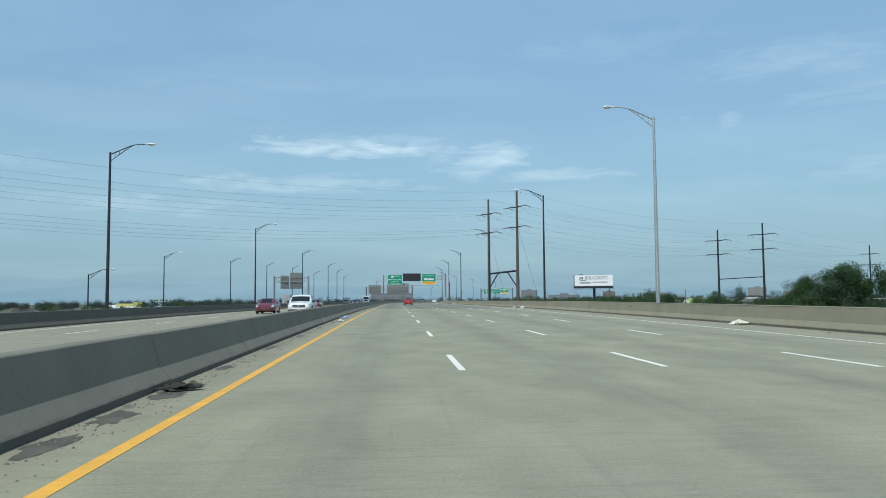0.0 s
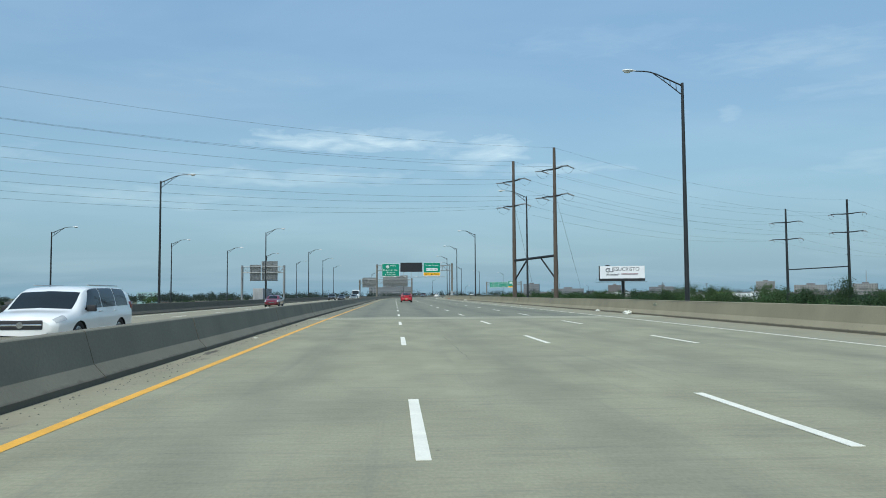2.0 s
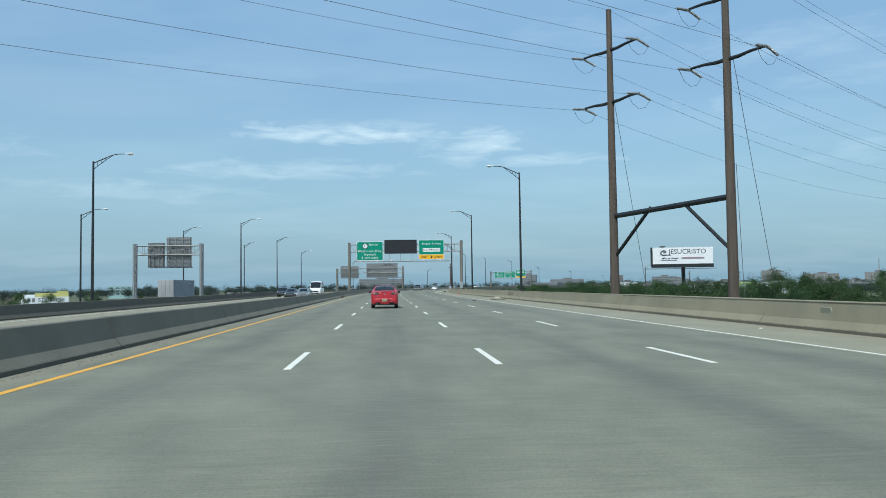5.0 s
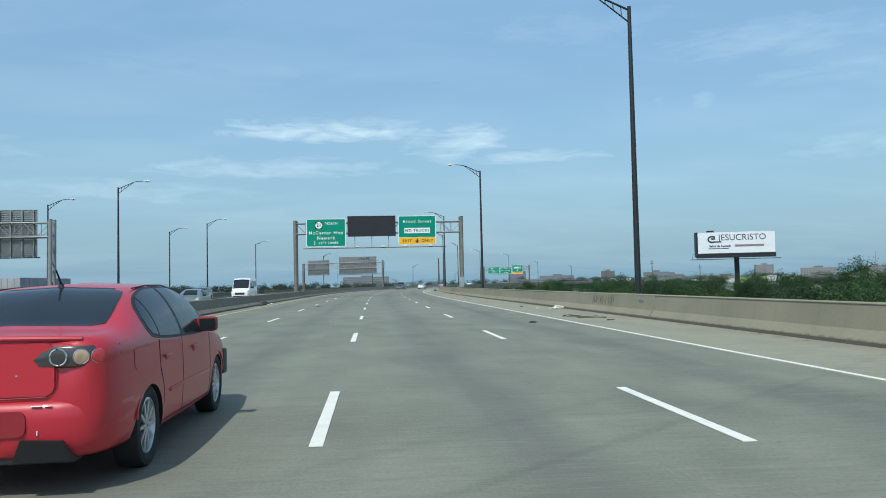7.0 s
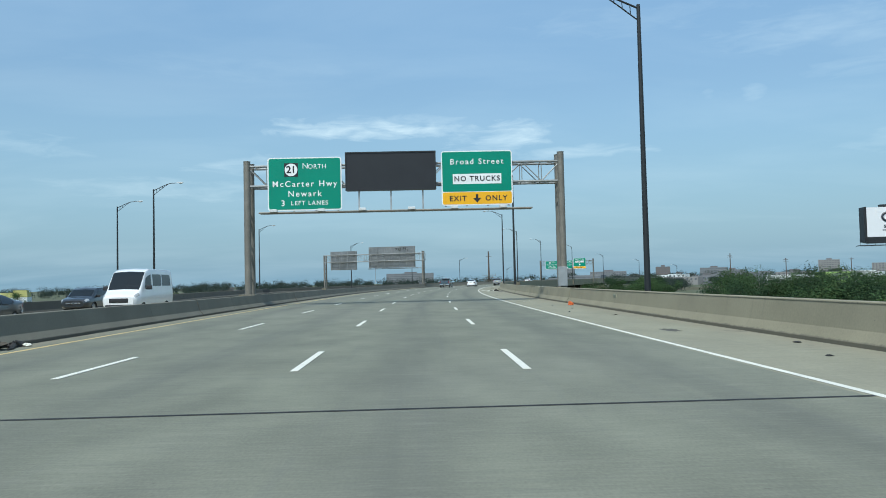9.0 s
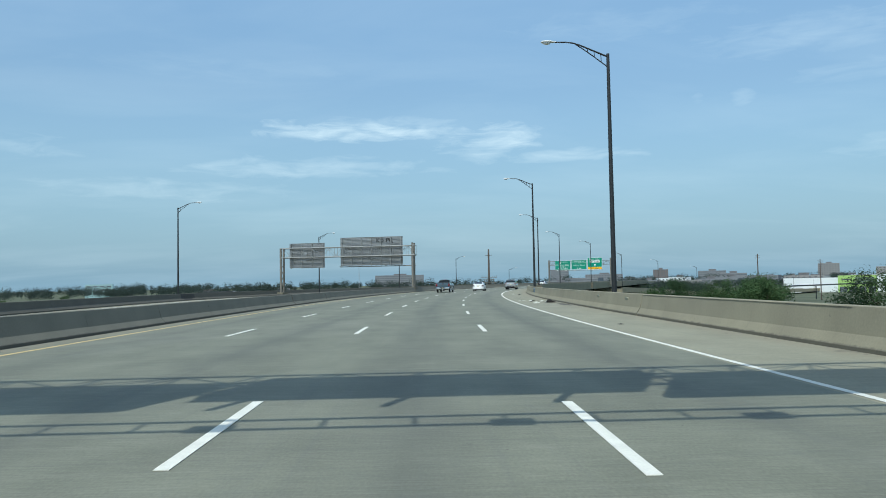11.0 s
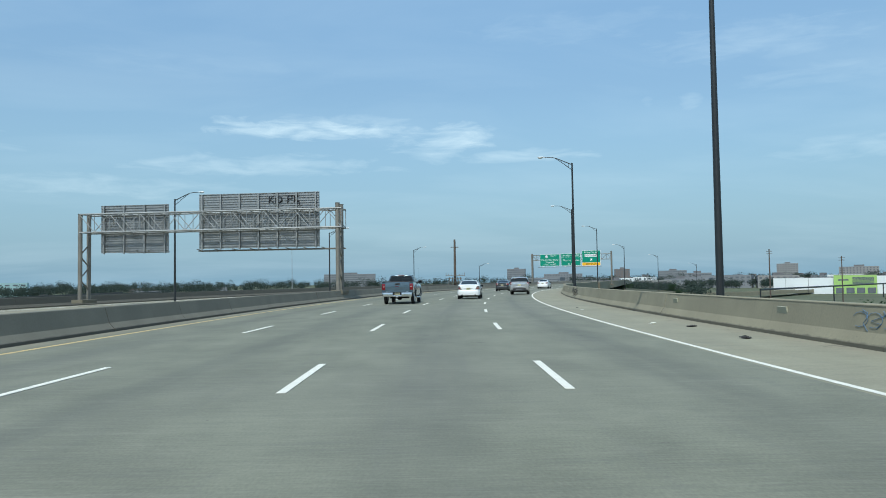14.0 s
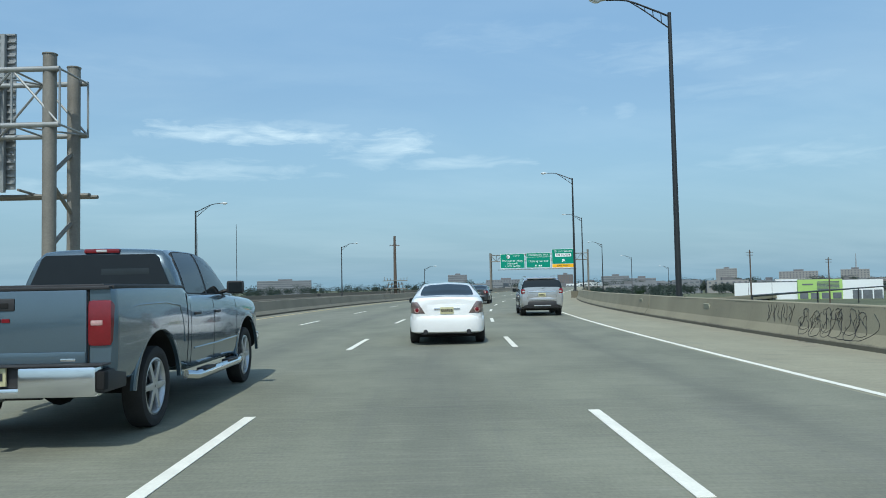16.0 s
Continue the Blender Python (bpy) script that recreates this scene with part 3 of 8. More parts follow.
# side ramp on the far left, with its own edge walls
b = bmesh.new()
rp = [(-45, 40, -3.2), (-44, 90, -2.6), (-41.5, 130, -2.4), (-38.6, 170, -1.4), (-38, 260, -0.9), (-46, 380, -0.9), (-60, 520, -1.0)]
vs = []
for x, y, z in rp:
    vs.append([b.verts.new(p) for p in ((x, y, z - 1), (x, y, z + 0.8), (x + 0.3, y, z + 0.8), (x + 0.35, y, z), (x + 10.6, y, z), (x + 10.65, y, z + 0.8), (x + 10.95, y, z + 0.8), (x + 10.95, y, z - 1))])
for a, c in zip(vs, vs[1:]):
    for i in range(7):
        b.faces.new((a[i], a[i + 1], c[i + 1], c[i]))
    b.faces.new((a[7], a[0], c[0], c[7]))
b.faces.new(vs[0])
b.faces.new(vs[-1][::-1])
uvl = b.loops.layers.uv.verify()
for f in b.faces:
    for lp in f.loops:
        lp[uvl].uv = (lp.vert.co.x + lp.vert.co.z, lp.vert.co.y)
structure("ramp", b, M["barrier"], "grey concrete side ramp with low walls", "road")


# ---- sign gantries ----
def truss_span(top, x0, x1, z0, z1, mat, y=0.55, bay=1.25):
    for yy in (-y, y):
        for z in (z0, z1):
            b = bmesh.new()
            tube(b, (x0, yy, z), (x1, yy, z), 0.075, n=10)
            part("chord", b, mat, top, "", True)
    n = max(2, int(round((x1 - x0) / bay)))

    def brace(p, q, r):
        b = bmesh.new()
        tube(b, p, q, r, n=6)
        part("brace", b, mat, top, "", True)

    for i in range(n + 1):
        x = x0 + (x1 - x0) * i / n
        for yy in (-y, y):
            brace((x, yy, z0), (x, yy, z1), 0.03)
        for z in (z0, z1):
            brace((x, -y, z), (x, y, z), 0.03)
        if i < n:
            xn = x0 + (x1 - x0) * (i + 1) / n
            a, c = (z0, z1) if i % 2 else (z1, z0)
            for yy in (-y, y):
                brace((x, yy, a), (xn, yy, c), 0.034)
            brace((x, -y if i % 2 else y, z1), (xn, y if i % 2 else -y, z1), 0.028)
            brace((x, y if i % 2 else -y, z0), (xn, -y if i % 2 else y, z0), 0.028)


def post_pair(top, x, base, ztop, mat, y=0.55, r=0.21):
    for yy in (-y, y):
        b = bmesh.new()
        tube(b, (x, yy, base), (x, yy, ztop), r, n=18)
        tube(b, (x, yy, ztop), (x, yy, ztop + 0.03), r + 0.02, n=18)
        part("post", b, mat, top, "", True)
    b = bmesh.new()
    z, k = base + 0.8, 0
    while z < ztop - 3.2:
        s = 1 if k % 2 else -1
        tube(b, (x, -y * s, z), (x, y * s, z + 0.9), 0.06, n=8)
        tube(b, (x, y * s, z + 0.9), (x, y * s, z + 0.9001), 0.06, n=8)
        z, k = z + 1.0, k + 1
    part("post_bracing", b, mat, top)
    b = bmesh.new()
    box(b, (x - 0.5, -y - 0.45, base - 0.3), (x + 0.5, y + 0.45, base), 0.03)
    part("footing", b, M["parapet"], top)


def rounded_panel(bm, x0, x1, z0, z1, y0, y1, r=0.18, n=4):
    pts = []
    for cx, cz, a0 in ((x1 - r, z1 - r, 0), (x0 + r, z1 - r, 90), (x0 + r, z0 + r, 180), (x1 - r, z0 + r, 270)):
        for i in range(n + 1):
            a = radians(a0 + 90 * i / n)
            pts.append((cx + r * math.cos(a), cz + r * math.sin(a)))
    f = [bm.verts.new((x, y0, z)) for x, z in pts]
    g = [bm.verts.new((x, y1, z)) for x, z in pts]
    bm.faces.new(f[::-1])
    bm.faces.new(g)
    for i in range(len(pts)):
        j = (i + 1) % len(pts)
        bm.faces.new((f[i], f[j], g[j], g[i]))
    bmesh.ops.recalc_face_normals(bm, faces=bm.faces[:])
    return bm


def words(parent, text, x, z, y, size, mat, wide_by=1.12, bold=0.0):
    b = text_bm(text, size, wide_by, bold)
    b.transform(pose(x, y, z))
    return part("lettering", b, mat, parent)


def arrow(parent, x, z, y, size, mat, turn=0):
    b = bmesh.new()
    pts = [(-0.14, 0.5), (0.14, 0.5), (0.14, 0.05), (0.5, 0.05), (0, -0.5), (-0.5, 0.05), (-0.14, 0.05)]
    f = [b.verts.new((px * size, -0.004, pz * size)) for px, pz in pts]
    g = [b.verts.new((px * size, 0.004, pz * size)) for px, pz in pts]
    b.faces.new(f)
    b.faces.new(g[::-1])
    for i in range(7):
        b.faces.new((f[i], f[(i + 1) % 7], g[(i + 1) % 7], g[i]))
    bmesh.ops.recalc_face_normals(b, faces=b.faces[:])
    b.transform(pose(x, y, z, 0, turn, 0))
    return part("arrow", b, mat, parent)


def sign_panel(top, x0, x1, z0, z1, y, label, band=0.0):
    b = rounded_panel(bmesh.new(), x0, x1, z0, z1, y, y + 0.06)
    sg = part("sign_panel", b, M["sign_white"], top, label)
    b = rounded_panel(bmesh.new(), x0 + 0.07, x1 - 0.07, z0 + 0.07 + band, z1 - 0.07, y - 0.008, y - 0.002, 0.14 if not band else 0.1)
    part("green_field", b, M["sign_green"], sg)
    if band:
        b = rounded_panel(bmesh.new(), x0 + 0.07, x1 - 0.07, z0 + 0.07, z0 + 0.03 + band, y - 0.008, y - 0.002, 0.1)
        part("yellow_field", b, M["sign_yellow"], sg)
    # stiffeners on the back
    b = bmesh.new()
    n = max(2, int((x1 - x0) / 1.2))
    for i in range(n + 1):
        x = x0 + 0.25 + (x1 - x0 - 0.5) * i / n
        box(b, (x - 0.05, y + 0.06, z0 - 0.05), (x + 0.05, y + 0.16, z1 - 0.1))
    part("stiffener", b, M["sign_back"], sg)
    return sg


def route_shield(sg, x, z, y, size, digits):
    b = bmesh.new()
    box(b, (x - size / 2, y - 0.004, z - size / 2), (x + size / 2, y, z + size / 2))
    part("shield_back", b, M["sign_black"], sg)
    b = bmesh.new()
    tube(b, (x, y - 0.01, z), (x, y - 0.002, z), size * 0.46, n=28)
    part("shield_disc", b, M["sign_white"], sg)
    words(sg, digits, x, z, y - 0.014, size * 0.72, M["sign_black"], 0.95, 0.012)


def sign_lights(top, x0, x1, z, y, xs, mat):
    b = bmesh.new()
    for yy in (y, y + 0.5):
        tube(b, (x0, yy, z), (x1, yy, z), 0.05, n=8)
    n = int((x1 - x0) / 0.9)
    for i in range(n + 1):
        x = x0 + (x1 - x0) * i / n
        tube(b, (x, y, z), (x, y + 0.5, z), 0.025, n=6)
    part("catwalk_rail", b, mat, top)
    for x in xs:
        b = bmesh.new()
        box(b, (x - 0.22, y - 0.16, z + 0.03), (x + 0.22, y + 0.14, z + 0.2), 0.03)
        part("floodlight", b, M["lamp_head"], top, "grey sign floodlight")


Y1 = -0.78
gantry = empty("sign_gantry", pose(0, 236.05, 0, 0, 0, -0.6), "steel truss gantry with green highway signs over the lanes", "sign gantry")
post_pair(gantry, -4.9, 0.8, 9.1, M["gantry"])
post_pair(gantry, 14.85, 0.3, 9.35, M["gantry"])
truss_span(gantry, -4.9, 14.85, 7.55, 8.8, M["truss"])
b = bmesh.new()
box(b, (14.45, -1.0, 0.9), (15.0, -0.72, 2.1), 0.02)
part("cabinet", b, M["galv"], gantry, "grey steel control cabinet")
sg = sign_panel(gantry, -3.57, 1.04, 5.97, 9.3, Y1, "green guide sign with white border and lettering")
yl = Y1 - 0.016
route_shield(sg, -2.1, 8.52, Y1 - 0.012, 0.86, "21")
words(sg, "N", -1.22, 8.74, yl, 0.5, M["sign_white"])
words(sg, "ORTH", -0.48, 8.70, yl, 0.4, M["sign_white"], 1.1)
words(sg, "McCarter Hwy", -1.27, 7.62, yl, 0.52, M["sign_white"], 1.3, 0.004)
words(sg, "Newark", -1.27, 7.0, yl, 0.52, M["sign_white"], 1.3, 0.004)
words(sg, "3", -2.62, 6.42, yl, 0.52, M["sign_white"], 1.1, 0.006)
words(sg, "LEFT LANES", -0.98, 6.42, yl, 0.37, M["sign_white"], 1.22, 0.004)
# message board
b = bmesh.new()
box(b, (1.3, Y1 - 0.1, 7.15), (6.93, Y1 + 0.55, 9.52), 0.03)
mb = part("message_board", b, M["sign_black"], gantry, "dark switched-off electronic message board")
b = bmesh.new()
for (a, c) in (((1.28, 7.12), (6.95, 7.2)), ((1.28, 9.47), (6.95, 9.55)), ((1.28, 7.2), (1.36, 9.47)), ((6.87, 7.2), (6.95, 9.47))):
    box(b, (a[0], Y1 - 0.14, a[1]), (c[0], Y1 - 0.1, c[1]))
part("board_frame", b, M["pole_dark"], mb)
for x in (2.1, 4.1, 6.1):
    b = bmesh.new()
    box(b, (x - 0.05, Y1 + 0.1, 5.75), (x + 0.05, Y1 + 0.2, 7.15))
    part("hanger", b, M["galv"], gantry)
sg = sign_panel(gantry, 7.28, 11.75, 6.08, 9.52, Y1, "green guide sign with white plate and yellow exit panel", 0.8)
words(sg, "Broad Street", 9.52, 8.82, yl, 0.5, M["sign_white"], 1.28, 0.004)
b = bmesh.new()
box(b, (8.0, Y1 - 0.014, 7.42), (11.05, Y1 - 0.006, 8.06))
part("plate", b, M["sign_white"], sg, "white plate with black letters")
words(sg, "NO TRUCKS", 9.52, 7.74, Y1 - 0.022, 0.45, M["sign_black"], 1.2, 0.008)
words(sg, "EXIT", 8.3, 6.5, yl, 0.46, M["sign_black"], 1.2, 0.006)
words(sg, "ONLY", 10.7, 6.5, yl, 0.46, M["sign_black"], 1.2, 0.006)
arrow(sg, 9.5, 6.5, Y1 - 0.014, 0.52, M["sign_black"])
sign_lights(gantry, -3.9, 12.8, 5.75, Y1 - 1.1, (-3.0, -0.1, 2.4, 5.4, 8.0, 11.0), M["gantry"])


def ribbed_back(top, x0, x1, z0, z1, y, label):
    """The ribbed back of a sign, of stacked planks with upright stiffeners."""
    n = int((z1 - z0) / 0.21)
    sg = empty("sign_back")
    sg.parent = top
    sg["label"] = label
    b = bmesh.new()
    box(b, (x0, y + 0.01, z0), (x1, y + 0.05, z1))
    part("sheet", b, M["sign_back"], sg)
    for i in range(n):
        za = z0 + (z1 - z0) * i / n
        zb = z0 + (z1 - z0) * (i + 1) / n
        b = bmesh.new()
        box(b, (x0, y - 0.05, zb - 0.06), (x1, y + 0.006, zb - 0.01))
        part("rib", b, M["sign_back"], sg)
    m = max(3, int((x1 - x0) / 1.7))
    for i in range(m + 1):
        x = x0 + 0.3 + (x1 - x0 - 0.6) * i / m
        b = bmesh.new()
        box(b, (x - 0.06, y - 0.18, z0 - 0.1), (x + 0.06, y - 0.052, z1 - 0.05))
        part("stiffener", b, M["truss"], sg)
    return sg


def scrawl(name, strokes, mat, parent, r=0.06):
    for st in strokes:
        b = bmesh.new()
        pipe(b, [Vector(p) for p in st], r, 6)
        part(name, b, mat, parent, "black spray-painted letter stroke")


M["spray"] = material("black spray paint", (0.02, 0.02, 0.022), 0.7, fine=40)
back = empty("reversed_gantry", pose(6.9, 354.5, 0, 0, 0, -12.0), "steel truss gantry over the opposite roadway, sign backs showing", "sign gantry")
post_pair(back, -0.03, 0.8, 7.98, M["gantry"], 0.66, 0.18)
post_pair(back, -22.4, 0.3, 7.58, M["gantry"], 0.66, 0.18)
truss_span(back, -22.4, 0.32, 6.0, 7.55, M["truss"], 0.8, 1.35)
sB = ribbed_back(back, -12.6, -2.0, 4.5, 9.2, 1.05, "large ribbed grey sign back with spray-painted letters")
sA = ribbed_back(back, -21.5, -15.35, 4.3, 8.45, 1.05, "ribbed grey sign back")
for x0, x1 in ((-12.9, 0.0), (-19.5, -15.8)):
    b = bmesh.new()
    for yy in (1.6, 2.1):
        tube(b, (x0, yy, 4.35), (x1, yy, 4.35), 0.06, n=8)
    n = int((x1 - x0) / 1.8) + 1
    for i in range(n):
        x = x0 + 0.2 + (x1 - x0 - 0.4) * i / n
        tube(b, (x, 0.8, 4.45), (x, 2.0, 4.4), 0.04, n=6)
    part("catwalk_rail", b, M["gantry"], back)
def letters_kid(ox, oz, h, y):
    q = lambda u, v: (ox + u * h, y, oz + v * h)
    return [[q(0, 0), q(0, 1)], [q(0.6, 1), q(0.05, 0.5), q(0.65, 0)], [q(0.9, 0), q(0.95, 0.75)], [q(1.2, 0), q(1.2, 0.9), q(1.7, 0.75), q(1.8, 0.4), q(1.6, 0.1), q(1.15, 0)],
            [q(2.6, 0), q(2.65, 1), q(3.2, 0.95), q(3.2, 0.55), q(2.65, 0.5)], [q(3.5, 0.1), q(3.55, 1)], [q(4.1, 1.05), q(3.55, 0.55), q(4.2, 0.1), q(4.25, -0.3)]]
scrawl("graffiti", letters_kid(-6.35, 8.3, 0.62, 0.97), M["spray"], back, 0.05)

left_g = empty("ramp_gantry", pose(-32.3, 222, 0, 0, 0, 0), "steel gantry over the side ramp, sign backs showing", "sign gantry")
post_pair(left_g, -4.75, -1.0, 8.4, M["truss"], 0.5, 0.2)
post_pair(left_g, 5.3, -1.0, 8.4, M["truss"], 0.5, 0.2)
truss_span(left_g, -4.75, 5.35, 6.7, 8.1, M["truss"], 0.5)
ribbed_back(left_g, -3.05, -0.45, 4.85, 8.65, 0.75, "ribbed grey sign back")
ribbed_back(left_g, -0.22, 3.6, 4.85, 9.5, 0.75, "tall ribbed grey sign back")
b = bmesh.new()
tube(b, (-3.2, 1.4, 4.8), (3.6, 1.4, 4.8), 0.06, n=8)
for x in (-2.5, 0, 2.8):
    tube(b, (x, 0.8, 4.9), (x, 1.4, 4.8), 0.04, n=6)
part("catwalk_rail", b, M["gantry"], left_g)

# the next gantry round the bend
far_g = empty("distant_gantry", at_road(503, 0, 0.8), "steel truss gantry with three green signs round the bend", "sign gantry")
post_pair(far_g, -6.2, -0.8, 7.7, M["gantry"])
post_pair(far_g, 15.0, -0.8, 8.0, M["gantry"])
truss_span(far_g, -6.2, 15.0, 5.9, 7.3, M["gantry"])
for x0, x1, z1, kind in ((-4.0, 1.4, 7.5, 0), (1.7, 7.0, 7.6, 1), (7.3, 12.2, 8.3, 2)):
    sg = sign_panel(far_g, x0, x1, 4.3 if kind < 2 else 4.2, z1, Y1, "green guide sign with white lettering", 0.8 if kind == 2 else 0.0)
    xc = (x0 + x1) / 2
    if kind == 0:
        route_shield(sg, xc - 0.9, 6.85, Y1 - 0.012, 0.8, "21")
        words(sg, "NORTH", xc + 0.9, 7.0, yl, 0.42, M["sign_white"])
        words(sg, "McCarter Hwy", xc, 5.95, yl, 0.66, M["sign_white"])
        words(sg, "Newark", xc, 5.35, yl, 0.62, M["sign_white"])
        words(sg, "3 LEFT LANES", xc, 4.75, yl, 0.5, M["sign_white"])
    elif kind == 1:
        words(sg, "IRONBOUND AREA", xc, 7.1, yl, 0.46, M["sign_white"])
        for xx in (-0.55, 0.2, 0.6):
            b = bmesh.new()
            box(b, (xc + xx - 0.14, Y1 - 0.014, 4.6), (xc + xx + 0.14, Y1 - 0.009, 4.9))
            part("lettering_bar", b, M["sign_white"], sg)
        b = bmesh.new()
        box(b, (x0 + 0.07, Y1 - 0.014, 6.62), (x1 - 0.07, Y1 - 0.009, 6.68))
        part("rule", b, M["sign_white"], sg)
        words(sg, "Murray Street", xc, 5.75, yl, 0.66, M["sign_white"])
    else:
        words(sg, "Broad Street", xc, 7.8, yl, 0.62, M["sign_white"])
        b = bmesh.new()
        box(b, (xc - 1.7, Y1 - 0.014, 6.6), (xc + 1.7, Y1 - 0.008, 7.3))
        part("plate", b, M["sign_white"], sg)
        words(sg, "NO TRUCKS", xc, 6.95, Y1 - 0.02, 0.52, M["sign_black"], 1.05, 0.01)
        arrow(sg, xc, 5.8, Y1 - 0.014, 0.8, M["sign_white"], 215)
        words(sg, "EXIT ONLY", xc, 4.62, yl, 0.52, M["sign_black"], 1.05, 0.008)
sign_lights(far_g, -4.4, 12.6, 4.0, Y1 - 1.0, (-3, 0, 3, 6, 8.5, 11), M["gantry"])


# ---- power line: two-pole frames and their wires ----
def power_frame(a, c, brace_z, name_label, mat, arm_dir, arm=3.3, raking=True, wire_dir=(0.77, 0.64)):
    """Two timber or steel masts with curved cross-arms, tied by a beam with raking struts."""
    top = empty("power_pylon", pose(a[0], a[1], 0), name_label, "power pylon", "power pylons")
    d = Vector((c[0] - a[0], c[1] - a[1], 0))
    tips = []
    ad = Vector((math.cos(radians(arm_dir)), math.sin(radians(arm_dir)), 0))
    for base, zt in ((Vector((0, 0, 0)), a[2]), (d, c[2])):
        b = bmesh.new()
        tube(b, base + Vector((0, 0, -9.2)), base + Vector((0, 0, zt)), 0.42, 0.21, 14)
        part("mast", b, mat, top, "", True)
        mine = [base + Vector((0, 0, zt))]
        for dz in (3.3, 7.5):
            for sgn in (1, -1):
                b = bmesh.new()
                p0 = base + Vector((0, 0, zt - dz))
                pipe(b, [p0, p0 + ad * (sgn * arm * 0.3) + Vector((0, 0, 0.0)), p0 + ad * (sgn * arm * 0.6) + Vector((0, 0, 0.1)), p0 + ad * (sgn * arm) + Vector((0, 0, 0.12))], 0.15, 8, 0.085)
                part("cross_arm", b, M["pole_dark"], top, "", True)
                # strings of insulators that pull along the wires, and the loop that joins them under the arm
                tip = p0 + ad * (sgn * arm) + Vector((0, 0, 0.08))
                wd = Vector((wire_dir[0], wire_dir[1], 0)).normalized()
                for way in (1, -1):
                    b = bmesh.new()
                    e = wd * way + Vector((0, 0, -0.16))
                    tube(b, tip + e * 0.05, tip + e * 1.65, 0.05, n=6)
                    for q in range(9):
                        tube(b, tip + e * (0.12 + q * 0.17), tip + e * (0.25 + q * 0.17), 0.11, 0.06, 8)
                    part("insulator", b, M["galv"], top)
                b = bmesh.new()
                pipe(b, [tip + wd * 1.6 + Vector((0, 0, -0.26)), tip + wd * 0.9 + Vector((0, 0, -0.95)), tip + Vector((0, 0, -1.2)), tip - wd * 0.9 + Vector((0, 0, -0.95)), tip - wd * 1.6 + Vector((0, 0, -0.26))], 0.014, 5)
                part("jumper", b, M["wire"], top)
                mine.append(tip + Vector((0, 0, -0.15)))
        tips.append([Vector((a[0], a[1], 0)) + p for p in mine])
    b = bmesh.new()
    z = brace_z
    tube(b, (0, 0, z - 0.3), d + Vector((0, 0, z)), 0.2 if raking else 0.13, n=8)
    part("beam", b, M["pole_dark"], top)
    for p, q in () if not raking else ((Vector((0, 0, z - 3.6)), d * 0.36 + Vector((0, 0, z))), (d + Vector((0, 0, z - 3.6)), d * 0.64 + Vector((0, 0, z)))):
        b = bmesh.new()
        tube(b, p, q, 0.13, n=8)
        part("raking_strut", b, M["pole_dark"], top)
    return tips


fr1 = power_frame((19.6, 160.2, 23.3), (24.25, 149.5, 23.6), 7.0, "tall timber double-mast power pylon with dark cross-arms", M["wood_pole"], -62, 3.0)
fr2 = power_frame((96.3, 216.9, 21.7), (103.0, 202.1, 22.3), 7.0, "dark double-mast power pylon among the trees", M["pole_dark"], -56, 3.7, False)
fr0 = power_frame((-78.0, 78.0, 20.5), (-73.0, 66.0, 20.5), 7.0, "dark double-mast power pylon beyond the ramp", M["pole_dark"], -56)
fr3 = power_frame((182.0, 276.0, 21.0), (188.0, 260.0, 21.0), 7.0, "dark double-mast power pylon far among the trees", M["pole_dark"], -56, 3.3, False)
for A, B, sag in ((fr0, fr1, 3.0), (fr1, fr2, 2.2), (fr2, fr3, 2.2)):
    for ta, tb in zip(A, B):
        for p, q in zip(ta, tb):
            b = bmesh.new()
            pts = []
            for i in range(17):
                t = i / 16
                w_ = p.lerp(q, t)
                w_.z -= sag * 4 * t * (1 - t)
                pts.append(w_)
            pipe(b, pts, 0.011, 5)
            tagged(finish("power_cable", b, M["wire"]), "thin dark power cable between pylons", "cable", "power cables")

for p, q in (((24.2, 148.5, 16.0), (33.0, 158.0, -9.0)), ((19.6, 159.2, 15.5), (27.0, 170.0, -9.0)), ((24.2, 148.5, 9.0), (25.5, 150.0, -9.0))):
    b = bmesh.new()
    pipe(b, [p, Vector(p).lerp(Vector(q), 0.5), q], 0.018, 5)
    tagged(finish("guy_wire", b, M["wire"]), "thin steel guy wire of a power pylon", "cable", "guy wires")

# ---- billboard on its column ----
bb = empty("billboard", pose(78.3, 294.3, 0, 0, 0, -13.5), "white roadside billboard on a dark steel column above the trees", "billboard")
M["bb_white"] = material("white vinyl poster", (0.8, 0.81, 0.82), 0.5, scale=0.4, fine=8, dark=0.96, light=1.02)
M["bb_ink"] = material("dark grey ink", (0.05, 0.055, 0.07), 0.5)
M["bb_mauve"] = material("faded mauve print", (0.33, 0.2, 0.22), 0.5)
b = bmesh.new()
box(b, (-7.55, 0, 6.3), (7.55, 0.35, 10.6))
part("poster", b, M["bb_white"], bb)
b = bmesh.new()
box(b, (-7.7, -0.05, 5.35), (7.7, 0.45, 6.28), 0.02)
part("apron", b, M["pole_dark"], bb, "dark board below the poster")
b = bmesh.new()
box(b, (-7.9, 0.0, 5.6), (-7.56, 2.2, 10.7), 0.02)
part("side_panel", b, M["pole_dark"], bb)
b = bmesh.new()
tube(b, (0.2, 1.0, -9.2), (0.2, 1.0, 6.0), 0.5, n=20)
part("column", b, M["pole_dark"], bb, "", True)
b = bmesh.new()
box(b, (-7.6, 0.36, 5.5), (7.6, 2.2, 10.4))
part("box_back", b, M["pole_dark"], bb)
b = bmesh.new()
box(b, (-9.0, -1.4, 5.0), (8.2, -0.1, 5.1))
